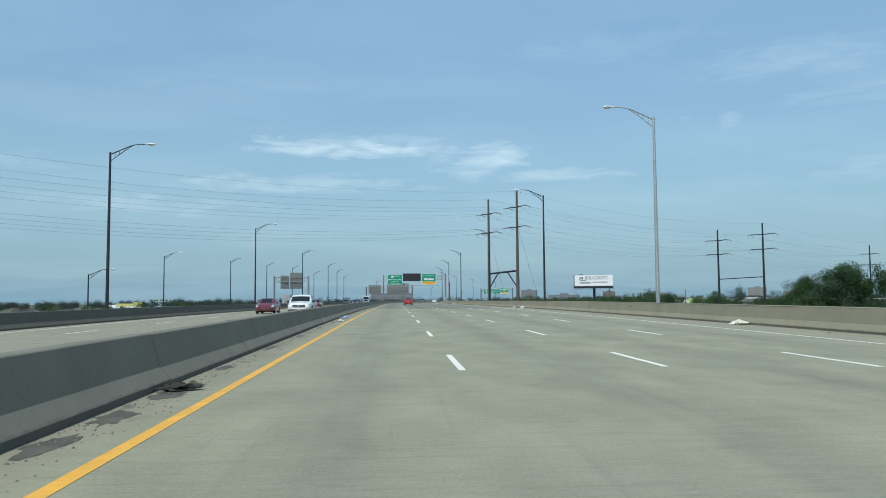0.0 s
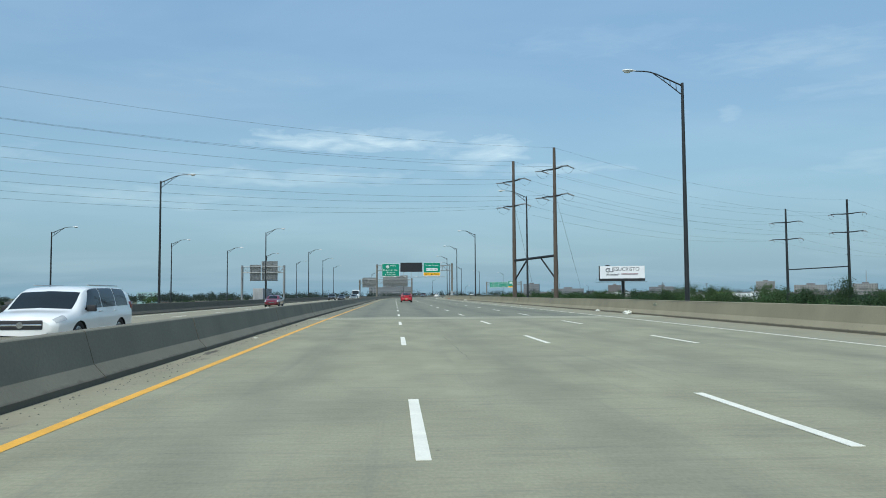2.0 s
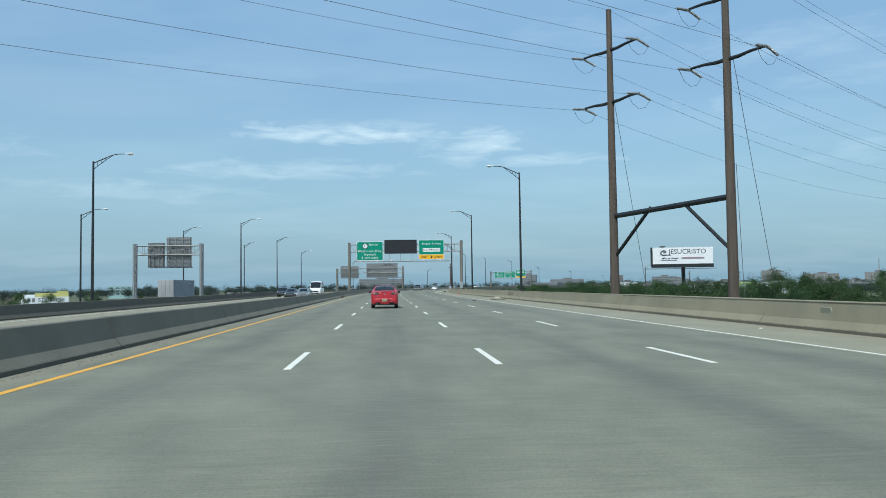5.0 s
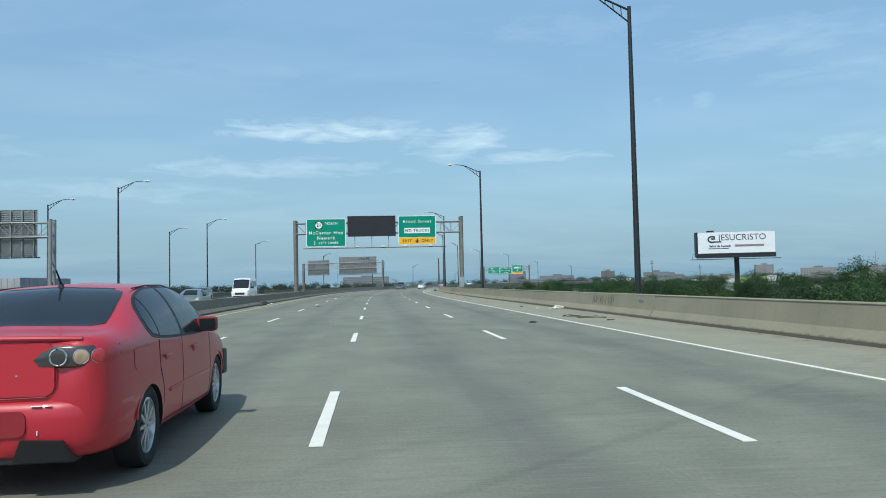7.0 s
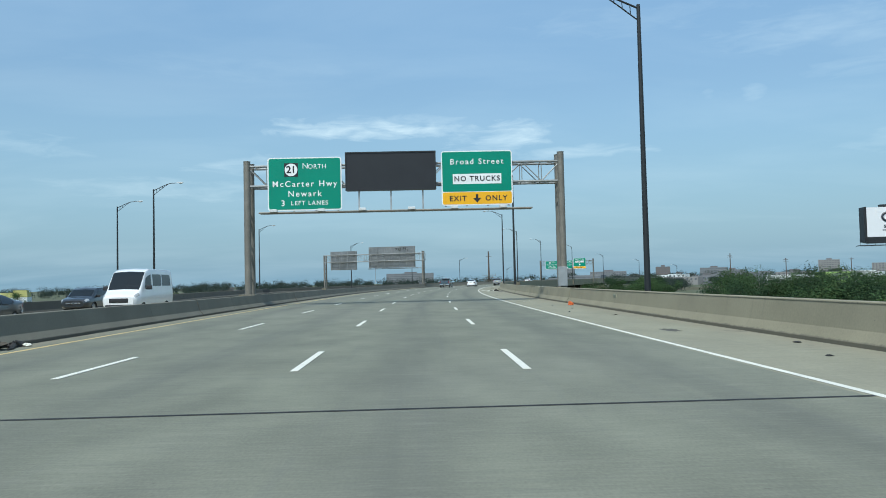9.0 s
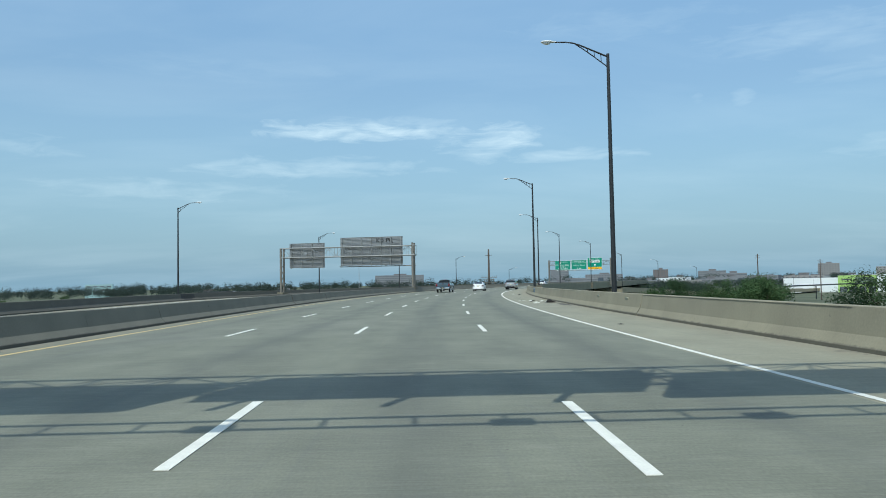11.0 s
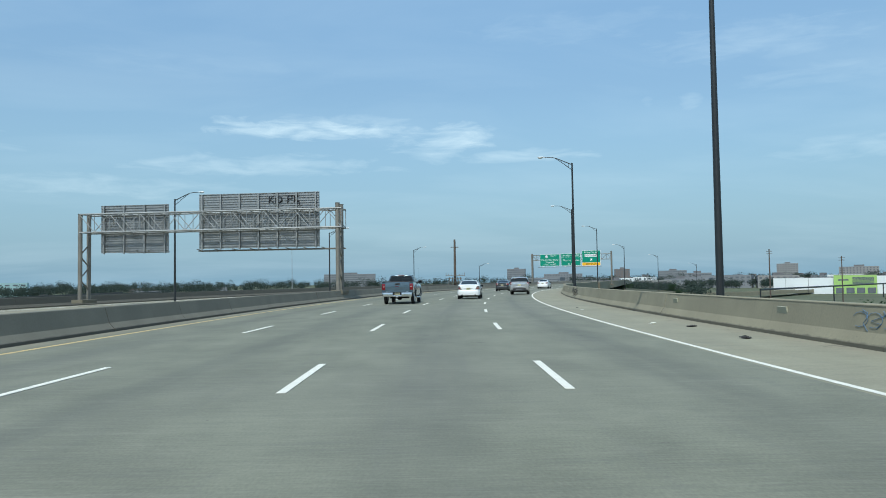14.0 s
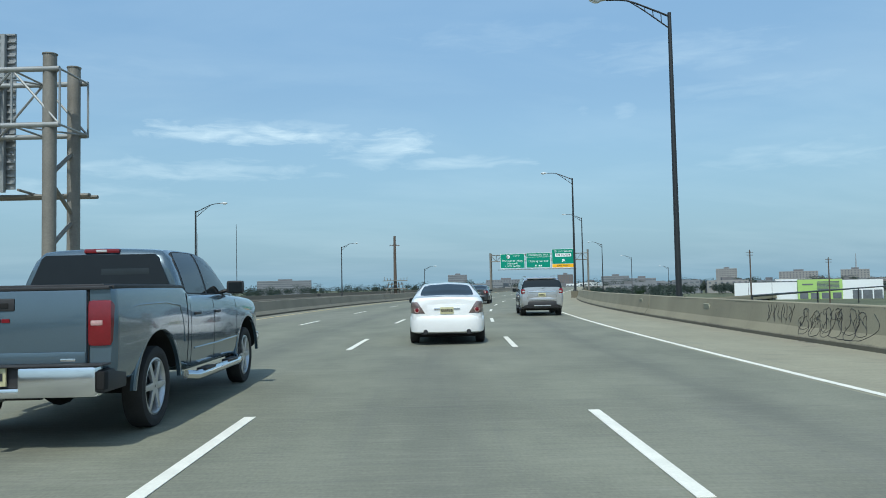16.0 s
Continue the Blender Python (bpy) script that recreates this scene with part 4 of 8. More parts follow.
for i in range(18):
    x = -9.0 + i * 17.2 / 17
    tube(b, (x, -1.4, 5.05), (x, 0.3, 5.0), 0.05, n=6)
    if i < 3:
        tube(b, (x, -1.4, 5.05), (x, -1.4, 6.1), 0.03, n=6)
tube(b, (-9, -1.4, 6.1), (-7, -1.4, 6.1), 0.03, n=6)
part("catwalk", b, M["pole_dark"], bb)
b = bmesh.new()
box(b, (-5.6, 0.4, 10.6), (-4.2, 1.2, 11.0), 0.02)
part("top_box", b, M["pole_dark"], bb)
words(bb, "JESUCRISTO", 1.2, 9.45, -0.02, 1.75, M["bb_ink"], 1.0)
b = bmesh.new()
for i in range(12):
    a0, a1 = radians(40 + i * 22), radians(62 + i * 22)
    tube(b, (-4.75 + 0.75 * math.cos(a0), -0.012, 9.2 + 0.6 * math.sin(a0)), (-4.75 + 0.75 * math.cos(a1), -0.012, 9.2 + 0.6 * math.sin(a1)), 0.16, n=6)
box(b, (-5.0, -0.03, 8.5), (-2.9, -0.005, 8.75))
box(b, (-4.9, -0.03, 9.1), (-4.1, -0.005, 9.4))
part("emblem", b, M["bb_ink"], bb, "dark rounded emblem")
words(bb, "Señor de Newark", -3.2, 7.75, -0.02, 0.62, M["bb_ink"], 0.95, 0.02)
for x0, x1, z, h, mt in ((-5.5, -1.5, 7.25, 0.14, "bb_ink"), (-0.3, 5.4, 7.85, 0.3, "bb_mauve"), (-0.3, 5.4, 7.62, 0.05, "bb_ink")):
    b = bmesh.new()
    box(b, (x0, -0.03, z - h / 2), (x1, -0.005, z + h / 2))
    part("print_bar", b, M[mt], bb)


# ---- vehicles ----
def paint(name, rgb, metal=0.0, rough=0.32):
    return material(name, rgb, rough, metal, coat=1.0, scale=1.5, fine=60, dark=0.94, light=1.05)


M["red_paint"] = material("faded red car paint", (0.44, 0.016, 0.03), 0.42, 0.0, coat=0.45, scale=1.5, fine=60, dark=0.93, light=1.06)
# darker copy of the red: mirror housings, gaps, and shade painted into recesses
M["red_shade"] = material("darker red for mirrors and shaded recesses", (0.24, 0.012, 0.02), 0.55, scale=1.5, fine=60, dark=0.93, light=1.06)
M["glass_tint"] = material("dark tinted film on glass", (0.016, 0.02, 0.024), 0.12, spec=0.22, scale=0.8, fine=5, dark=0.9, light=1.1)
M["tint_view"] = material("tinted glass with daylight painted in", (0.026, 0.033, 0.037), 0.12, spec=0.25, scale=2, fine=5, dark=0.8, light=1.1)
M["steel_paint"] = paint("slate blue-grey metallic paint", (0.088, 0.132, 0.166), 0.4, 0.2)
M["white_car"] = paint("white car paint", (0.8, 0.8, 0.79))
M["silver_paint"] = paint("silver metallic paint", (0.47, 0.48, 0.49), 0.62, 0.26)
M["dark_paint"] = paint("charcoal car paint", (0.03, 0.033, 0.036), 0.2)
M["maroon_paint"] = paint("dark maroon car paint", (0.15, 0.012, 0.025), 0.2)
M["green_grey"] = paint("grey-green metallic paint", (0.2, 0.22, 0.21), 0.4)
M["glass_dark"] = material("dark tinted car glass", (0.012, 0.016, 0.018), 0.05, spec=0.45, scale=1, fine=5, dark=0.95, light=1.05)
M["plastic"] = material("black plastic trim", (0.022, 0.022, 0.024), 0.55, fine=120, bump=0.05)
M["tyre"] = material("dusty tyre rubber", (0.022, 0.021, 0.02), 0.85, scale=5, fine=70, bump=0.1, dark=0.7, light=1.4)
M["well"] = material("black wheel housing", (0.008, 0.008, 0.008), 0.95)
M["alloy"] = material("silver alloy wheel", (0.55, 0.56, 0.57), 0.3, 0.75, scale=5, fine=50, dark=0.85, light=1.08)
M["chrome"] = material("chrome", (0.72, 0.73, 0.74), 0.12, 1.0, scale=1, fine=20, dark=0.95, light=1.03)
M["tail_red"] = material("red lamp lens", (0.17, 0.004, 0.009), 0.2, coat=0.5, scale=9, fine=60, dark=0.8, light=1.1)
M["tail_bright"] = material("bright red lamp lens", (0.62, 0.05, 0.06), 0.1, coat=0.6, scale=14, fine=60, dark=0.8, light=1.15)
M["lamp_amber"] = material("clear lens over an amber bulb", (0.5, 0.36, 0.24), 0.1, 0.2, coat=0.6, scale=16, fine=60, dark=0.7, light=1.2)
M["tail_pink"] = material("pale pink lamp lens", (0.5, 0.3, 0.28), 0.15, coat=0.6, scale=20, fine=70, dark=0.7, light=1.1)
M["tail_clear"] = material("clear lamp housing over dark chrome", (0.26, 0.2, 0.19), 0.12, 0.4, coat=0.6, scale=14, fine=60, dark=0.45, light=1.3)
M["tail_dark"] = material("smoked lamp housing", (0.05, 0.045, 0.045), 0.18, coat=0.6, scale=9, fine=60)
M["lamp_clear"] = material("clear lamp lens", (0.6, 0.6, 0.58), 0.1, 0.3, coat=0.6, scale=12, fine=60, dark=0.8, light=1.1)
M["plate"] = material("pale yellow number plate", (0.5, 0.47, 0.28), 0.45, scale=6, fine=40, dark=0.9, light=1.05)
M["rust"] = material("exhaust metal", (0.2, 0.17, 0.14), 0.5, 0.6)


def hermite(xs, ys, q):
    """Monotone cubic through points."""
    xs, ys, q = np.asarray(xs, float), np.asarray(ys, float), np.asarray(q, float)
    h = np.diff(xs)
    d = np.diff(ys) / h
    m = np.zeros(len(xs))
    m[0], m[-1] = d[0], d[-1]
    for i in range(1, len(xs) - 1):
        if d[i - 1] * d[i] > 0:
            w1, w2 = 2 * h[i] + h[i - 1], h[i] + 2 * h[i - 1]
            m[i] = (w1 + w2) / (w1 / d[i - 1] + w2 / d[i])
    k = np.clip(np.searchsorted(xs, q, side="right") - 1, 0, len(h) - 1)
    t = (q - xs[k]) / h[k]
    return ((1 + 2 * t) * (1 - t) ** 2 * ys[k] + t * (1 - t) ** 2 * h[k] * m[k] + t * t * (3 - 2 * t) * ys[k + 1] + t * t * (t - 1) * h[k] * m[k + 1])


class Shell:
    """A car's skin: rows of (y, then seven (x, z) points from under the middle, round the side, to the roof's middle)."""

    def __init__(self, rows):
        self.y = np.array([r[0] for r in rows])
        self.pts = np.array([[p for p in r[1:]] for r in rows], float)

    def ring(self, y, vs):
        c = np.array([[float(hermite(self.y, self.pts[:, k, a], [y])[0]) for a in (0, 1)] for k in range(7)])
        x = hermite(range(7), c[:, 0], vs)
        z = hermite(range(7), c[:, 1], vs)
        return x, z

    def body(self, ys, n=5):
        vs = np.linspace(0, 6, 6 * n + 1)
        bm = bmesh.new()
        rings = []
        for y in ys:
            x, z = self.ring(y, vs)
            right = [bm.verts.new((a, y, c)) for a, c in zip(x, z)]
            left = [bm.verts.new((-a, y, c)) for a, c in zip(x[1:-1], z[1:-1])][::-1]
            rings.append(right + left)
        m = len(rings[0])
        for r0, r1 in zip(rings, rings[1:]):
            for i in range(m):
                bm.faces.new((r0[i], r0[(i + 1) % m], r1[(i + 1) % m], r1[i]))
        bm.faces.new(rings[0])
        bm.faces.new(rings[-1][::-1])
        bmesh.ops.recalc_face_normals(bm, faces=bm.faces[:])
        return bm

    def patch(self, y0, y1, v0, v1, side, push=0.006, thick=0.01, ny=10, nv=5, lean=(0, 0)):
        """A panel lying on the skin; side 1, -1, or 0 for one that runs across the middle. lean shifts its ends at the upper edge."""
        bm = bmesh.new()
        grid = []
        for j in range(nv + 1):
            f = j / nv
            v = v0 + (v1 - v0) * f
            row = []
            for i in range(ny + 1):
                y = (y0 + lean[0] * f) + ((y1 + lean[1] * f) - (y0 + lean[0] * f)) * i / ny
                x, z = self.ring(y, np.array([v]))
                row.append((x[0], y, z[0]))
            grid.append(row)
        if side == 0:
            grid = grid + [[(-p[0], p[1], p[2]) for p in r] for r in grid[::-1][1:]]
        pts = np.array(grid)
        if side == -1:
            pts[:, :, 0] *= -1
        du = np.gradient(pts, axis=1)
        dv = np.gradient(pts, axis=0)
        nr = np.cross(du, dv)
        nr /= np.linalg.norm(nr, axis=2, keepdims=True) + 1e-9
        ctr = np.array([0, pts[:, :, 1].mean(), 0.7])
        if ((pts - ctr) * nr).sum() < 0:
            nr = -nr
        lo, hi = pts - nr * thick, pts + nr * push
        A = [[bm.verts.new(p) for p in r] for r in hi]
        B = [[bm.verts.new(p) for p in r] for r in lo]
        R, C = len(A), len(A[0])
        for j in range(R - 1):
            for i in range(C - 1):
                bm.faces.new((A[j][i], A[j][i + 1], A[j + 1][i + 1], A[j + 1][i]))
        for a0, a1, b0, b1 in ([(A[0][i], A[0][i + 1], B[0][i], B[0][i + 1]) for i in range(C - 1)] + [(A[-1][i], A[-1][i + 1], B[-1][i], B[-1][i + 1]) for i in range(C - 1)]
                               + [(A[j][0], A[j + 1][0], B[j][0], B[j + 1][0]) for j in range(R - 1)] + [(A[j][-1], A[j + 1][-1], B[j][-1], B[j + 1][-1]) for j in range(R - 1)]):
            bm.faces.new((a0, a1, b1, b0))
        bmesh.ops.recalc_face_normals(bm, faces=bm.faces[:])
        if sum(f.normal.dot(f.calc_center_median() - Vector(ctr)) for f in bm.faces) < 0:
            bmesh.ops.reverse_faces(bm, faces=bm.faces[:])
        return bm


def cut_arches(bm, axles, r, inner, mats, open_by=1.17):
    """Cuts wheel housings out of a body and returns the mesh."""
    me = bpy.data.meshes.new("body")
    bm.to_mesh(me)
    bm.free()
    for m in mats:
        me.materials.append(m)
    cb = bmesh.new()
    for y in axles:
        for sd in (1, -1):
            tube(cb, (sd * inner, y, r * 0.86), (sd * 1.4, y, r * 0.86), r * open_by, n=32)
    bmesh.ops.recalc_face_normals(cb, faces=cb.faces[:])
    for f in cb.faces:
        f.material_index = 1
    cm = bpy.data.meshes.new("cutter")
    cb.to_mesh(cm)
    cb.free()
    for m in mats:
        cm.materials.append(m)
    a, c = bpy.data.objects.new("a", me), bpy.data.objects.new("c", cm)
    scene.collection.objects.link(a)
    scene.collection.objects.link(c)
    md = a.modifiers.new("cut", "BOOLEAN")
    md.operation, md.object, md.solver = "DIFFERENCE", c, "EXACT"
    dg = bpy.context.evaluated_depsgraph_get()
    res = bpy.data.meshes.new_from_object(a.evaluated_get(dg))
    bpy.data.objects.remove(a)
    bpy.data.objects.remove(c)
    bpy.data.meshes.remove(cm)
    for p in res.polygons:
        p.use_smooth = True
    res.set_sharp_from_angle(angle=radians(32))
    return res


def lathe(bm, prof, n=32):
    """Turns an (x, radius) profile about the x axis."""
    rings = [[bm.verts.new((x, r * math.cos(2 * math.pi * i / n), r * math.sin(2 * math.pi * i / n))) for i in range(n)] for x, r in prof]
    for a, b in zip(rings, rings[1:]):
        for i in range(n):
            bm.faces.new((a[i], a[(i + 1) % n], b[(i + 1) % n], b[i]))
    return rings


_wheels = {}


def wheel(top, x, y, r, w, rim_r, spokes, rim_mat):
    key = (r, w, rim_r, spokes, rim_mat.name)
    if key not in _wheels:
        b = bmesh.new()
        h = w / 2
        lathe(b, [(-h * 0.8, rim_r), (-h, rim_r + 0.03), (-h * 1.02, (r + rim_r) / 2), (-h * 0.92, r * 0.97), (-h * 0.7, r), (h * 0.7, r), (h * 0.92, r * 0.97), (h * 1.02, (r + rim_r) / 2), (h, rim_r + 0.03), (h * 0.8, rim_r), (-h * 0.8, rim_r)])
        bmesh.ops.recalc_face_normals(b, faces=b.faces[:])
        tm = bpy.data.meshes.new("tyre")
        b.to_mesh(tm)
        b.free()
        tm.materials.append(M["tyre"])
        b = bmesh.new()
        lathe(b, [(-h * 0.8, rim_r * 0.99), (h * 0.82, rim_r * 0.99), (h * 0.86, rim_r * 0.93), (h * 0.7, rim_r * 0.88), (h * 0.1, rim_r * 0.84)])
        rg = lathe(b, [(h * 0.1, rim_r * 0.84), (h * 0.1, 0.02)])
        for f in b.faces[-32:]:
            f.material_index = 1
        lathe(b, [(h * 0.55, rim_r * 0.26), (h * 0.78, rim_r * 0.22), (h * 0.8, 0.012)])
        for i in range(spokes):
            a = 2 * math.pi * i / spokes
            s2 = bmesh.new()
            k = rim_r * (0.62 / spokes)
            box(s2, (h * 0.5, rim_r * 0.16, -k * 1.25), (h * 0.8, rim_r * 0.93, k * 1.25), 0.006)
            for v in s2.verts:
                if v.co.y > rim_r * 0.5:
                    v.co.z *= 0.72
            merge(b, s2, Matrix.Rotation(a, 4, "X"))
        rm = bpy.data.meshes.new("rim")
        b.to_mesh(rm)
        b.free()
        rm.materials.append(rim_mat)
        rm.materials.append(M["well"])
        for me in (tm, rm):
            for p in me.polygons:
                p.use_smooth = True
            me.set_sharp_from_angle(angle=radians(35))
        _wheels[key] = (tm, rm)
    tm, rm = _wheels[key]
    wh = empty("wheel", pose(x, y, r, 0, 0, 0 if x > 0 else 180))
    wh.parent = top
    shared("tyre", tm, wh)
    shared("rim", rm, wh)


def add(top, name, mat, *boxes, label="", bevel=0.012, m=None, smooth=True):
    b = bmesh.new()
    for lo, hi in boxes:
        box(b, lo, hi, bevel)
    if m is not None:
        b.transform(m)
    return part(name, b, mat, top, label, smooth)


def wrap_panel(path, section, lean=0.0, both=False):
    """A panel that follows a path in plan; section holds (z, inset) from bottom to top, lean pulls it in as it rises."""
    pts = [(-x, y) for x, y in path[::-1] if x > 0] + list(path) if both else list(path)
    bm = bmesh.new()
    z0 = section[0][0]
    cols = []
    for i, (x, y) in enumerate(pts):
        a, c = pts[max(i - 1, 0)], pts[min(i + 1, len(pts) - 1)]
        t = Vector((c[0] - a[0], c[1] - a[1], 0)).normalized()
        n = Vector((t.y, -t.x, 0))
        sx = 1 if x >= 0 else -1
        ring = [Vector((x - sx * lean * max(0, z - z0) * (abs(x) > 0.5), y, z)) - n * ins for z, ins in section]
        ring += [ring[-1] - n * 0.05, ring[0] - n * 0.05]
        cols.append([bm.verts.new(p) for p in ring])
    m = len(cols[0])
    for a, c in zip(cols, cols[1:]):
        for i in range(m):
            bm.faces.new((a[i], c[i], c[(i + 1) % m], a[(i + 1) % m]))
    bm.faces.new(cols[0])
    bm.faces.new(cols[-1][::-1])
    bmesh.ops.recalc_face_normals(bm, faces=bm.faces[:])
    return bm


def wheel_flare(x, y, z, r0, r1, depth, a0=-12, a1=192):
    """A raised lip round a wheel arch."""
    bm = bmesh.new()
    rings = []
    for a in np.radians(np.linspace(a0, a1, 25)):
        rings.append([bm.verts.new((x + dx, y + r * math.cos(a), z + r * math.sin(a))) for r, dx in ((r0, -depth), (r0, depth), ((r0 + r1) / 2, depth * 1.25), (r1, depth * 0.5), (r1, -depth))])
    for a, c in zip(rings, rings[1:]):
        for i in range(5):
            bm.faces.new((a[i], a[(i + 1) % 5], c[(i + 1) % 5], c[i]))
    bm.faces.new(rings[0])
    bm.faces.new(rings[-1][::-1])
    bmesh.ops.recalc_face_normals(bm, faces=bm.faces[:])
    return bm


def plate_with_bars(top, x, y, z, facing=-1):
    p = add(top, "number_plate", M["plate"], ((x - 0.155, y - 0.012, z - 0.077), (x + 0.155, y + 0.012, z + 0.077)), bevel=0.006, label="pale number plate with unreadable bars")
    for i in range(6):
        xx = x - 0.115 + i * 0.046
        add(p, "plate_bar", M["sign_black"], ((xx - 0.014, y + facing * 0.016 - 0.002, z - 0.03), (xx + 0.014, y + facing * 0.016 + 0.002, z + 0.035)), bevel=0)


def mirror_pair(top, x, y, z, mat, s=1.0):
    for sd in (1, -1):
        b = bmesh.new()
        box(b, (-0.03 * s, -0.05, -0.08 * s), (0.19 * s, 0.06, 0.085 * s), 0.035)
        tube(b, (-0.12, 0.03, -0.06), (0.03, 0.02, -0.03), 0.025, n=8)
        for v in b.verts:
            v.co.x *= sd
        if sd < 0:
            bmesh.ops.reverse_faces(b, faces=b.faces[:])
        b.transform(pose(sd * x, y, z))
        mr = part("door_mirror", b, mat, top, "", True)
        add(mr, "mirror_glass", M["glass_dark"], ((sd * x + sd * 0.005 * s - (0.17 * s if sd < 0 else 0), y - 0.056, z - 0.06 * s), (sd * x + sd * 0.005 * s + (0.17 * s if sd > 0 else 0), y - 0.051, z + 0.065 * s)), bevel=0)


def build_shell_car(top, sh, mat, axles, r, track, ys, windows, tyre_w=0.21, rim=(0.215, 10), rim_mat=None, n=5):
    me = cut_arches(sh.body(ys, n), axles, r, track - tyre_w * 0.75, [mat, M["well"]])
    bd = new("body", me)
    bd.parent = top
    for nm, y0, y1, v0, v1, side, lean in windows:
        for sd in ((1, -1) if side else (0,)):
            part(nm, sh.patch(y0, y1, v0, v1, sd, lean=lean), M["glass_dark"], top, "", True)
    for y in axles:
        for sd in (1, -1):
            wheel(top, sd * track, y, r, tyre_w, rim[0], rim[1], rim_mat or M["alloy"])
    return bd


def sedan_rows(L=4.49, W=1.755, H=1.465, tail=1.0):
    k, w, h = L / 4.49, W / 1.755, H / 1.465
    rows = [
        (-2.245, .30, .44, .48, .46, .54, .47, .62, .60, .65, .86, .59, 1.035, 1.06),
        (-2.20, .30, .36, .58, .38, .68, .40, .745, .62, .742, .93, .65, 1.085, 1.11),
        (-2.06, .30, .29, .62, .31, .76, .35, .818, .62, .81, .96, .70, 1.10, 1.125),
        (-1.78, .3, .24, .66, .25, .815, .32, .858, .62, .845, .965, .69, 1.115, 1.14),
        (-1.30, .3, .20, .70, .21, .845, .28, .875, .62, .862, .955, .625, 1.25, 1.29),
        (-0.75, .3, .19, .70, .20, .85, .27, .8775, .62, .865, .93, .565, 1.395, 1.435),
        (0.0, .3, .18, .70, .19, .85, .26, .8775, .62, .865, .92, .56, 1.425, 1.465),
        (0.5, .3, .18, .70, .19, .85, .26, .8775, .60, .863, .91, .58, 1.375, 1.415),
        (0.95, .3, .18, .70, .19, .845, .26, .875, .60, .86, .90, .64, 1.16, 1.20),
        (1.3, .3, .18, .68, .20, .84, .28, .868, .58, .84, .87, .68, .95, .985),
        (1.85, .3, .20, .62, .22, .80, .30, .835, .55, .79, .80, .60, .86, .89),
        (2.12, .3, .24, .52, .27, .68, .34, .74, .52, .70, .68, .52, .74, .77),
        (2.245, .3, .32, .40, .34, .50, .38, .54, .48, .52, .58, .42, .63, .66)]
    out = []
    for r in rows:
        p = [(0, r[2])] + [(r[3 + 2 * i] * w, r[4 + 2 * i] * (h if i > 2 else 1)) for i in range(5)] + [(0, r[13] * h)]
        out.append((r[0] * k, *p))
    return out


def fine_steps(a, b, n):
    inner = np.linspace(a, b, n)
    return np.unique(np.concatenate([inner, [a + 0.02, a + 0.05, a + 0.1, b - 0.04, b - 0.1]]))


def skin_leaf(sh, rows, side, push=0.006, thick=0.012, ny=16, nv=6):
    """A panel on a car's skin between a lower and an upper edge; rows hold (y, lower, upper) in skin coordinates."""
    ys = [r[0] for r in rows]
    bm = bmesh.new()
    grid = []
    for i in range(ny + 1):
        y = ys[0] + (ys[-1] - ys[0]) * (0.5 - 0.5 * math.cos(math.pi * i / ny))
        lo, hi = (float(hermite(ys, [r[k] for r in rows], [y])[0]) for k in (1, 2))
        x, z = sh.ring(y, np.linspace(lo, hi, nv + 1))
        grid.append([(a, y, c) for a, c in zip(x, z)])
    pts = np.array(grid)
    if side == 0:
        pts = np.concatenate([pts, (pts * np.array([-1, 1, 1]))[:, ::-1][:, 1:]], axis=1)
    elif side == -1:
        pts[:, :, 0] *= -1
    nr = np.cross(np.gradient(pts, axis=0), np.gradient(pts, axis=1))
    nr /= np.linalg.norm(nr, axis=2, keepdims=True) + 1e-9
    if ((pts - np.array([0, pts[:, :, 1].mean(), 0.7])) * nr).sum() < 0:
        nr = -nr
    A = [[bm.verts.new(p) for p in r] for r in pts + nr * push]
    B = [[bm.verts.new(p) for p in r] for r in pts - nr * thick]
    R, C = len(A), len(A[0])
    for j in range(R - 1):
        for i in range(C - 1):
            bm.faces.new((A[j][i], A[j][i + 1], A[j + 1][i + 1], A[j + 1][i]))
    rim = [(A[0][i], A[0][i + 1], B[0][i], B[0][i + 1]) for i in range(C - 1)] + [(A[-1][i + 1], A[-1][i], B[-1][i + 1], B[-1][i]) for i in range(C - 1)]
    rim += [(A[j + 1][0], A[j][0], B[j + 1][0], B[j][0]) for j in range(R - 1)] + [(A[j][-1], A[j + 1][-1], B[j][-1], B[j + 1][-1]) for j in range(R - 1)]
    for a0, a1, b0, b1 in rim:
        bm.faces.new((a0, a1, b1, b0))
    bmesh.ops.recalc_face_normals(bm, faces=bm.faces[:])
    if sum(f.normal.dot(f.calc_center_median() - Vector((0, float(pts[:, :, 1].mean()), 0.7))) for f in bm.faces) < 0:
        bmesh.ops.reverse_faces(bm, faces=bm.faces[:])
    return bm


def mirrored(bm):
    for v in bm.verts:
        v.co.x *= -1
    bmesh.ops.reverse_faces(bm, faces=bm.faces[:])
    return bm


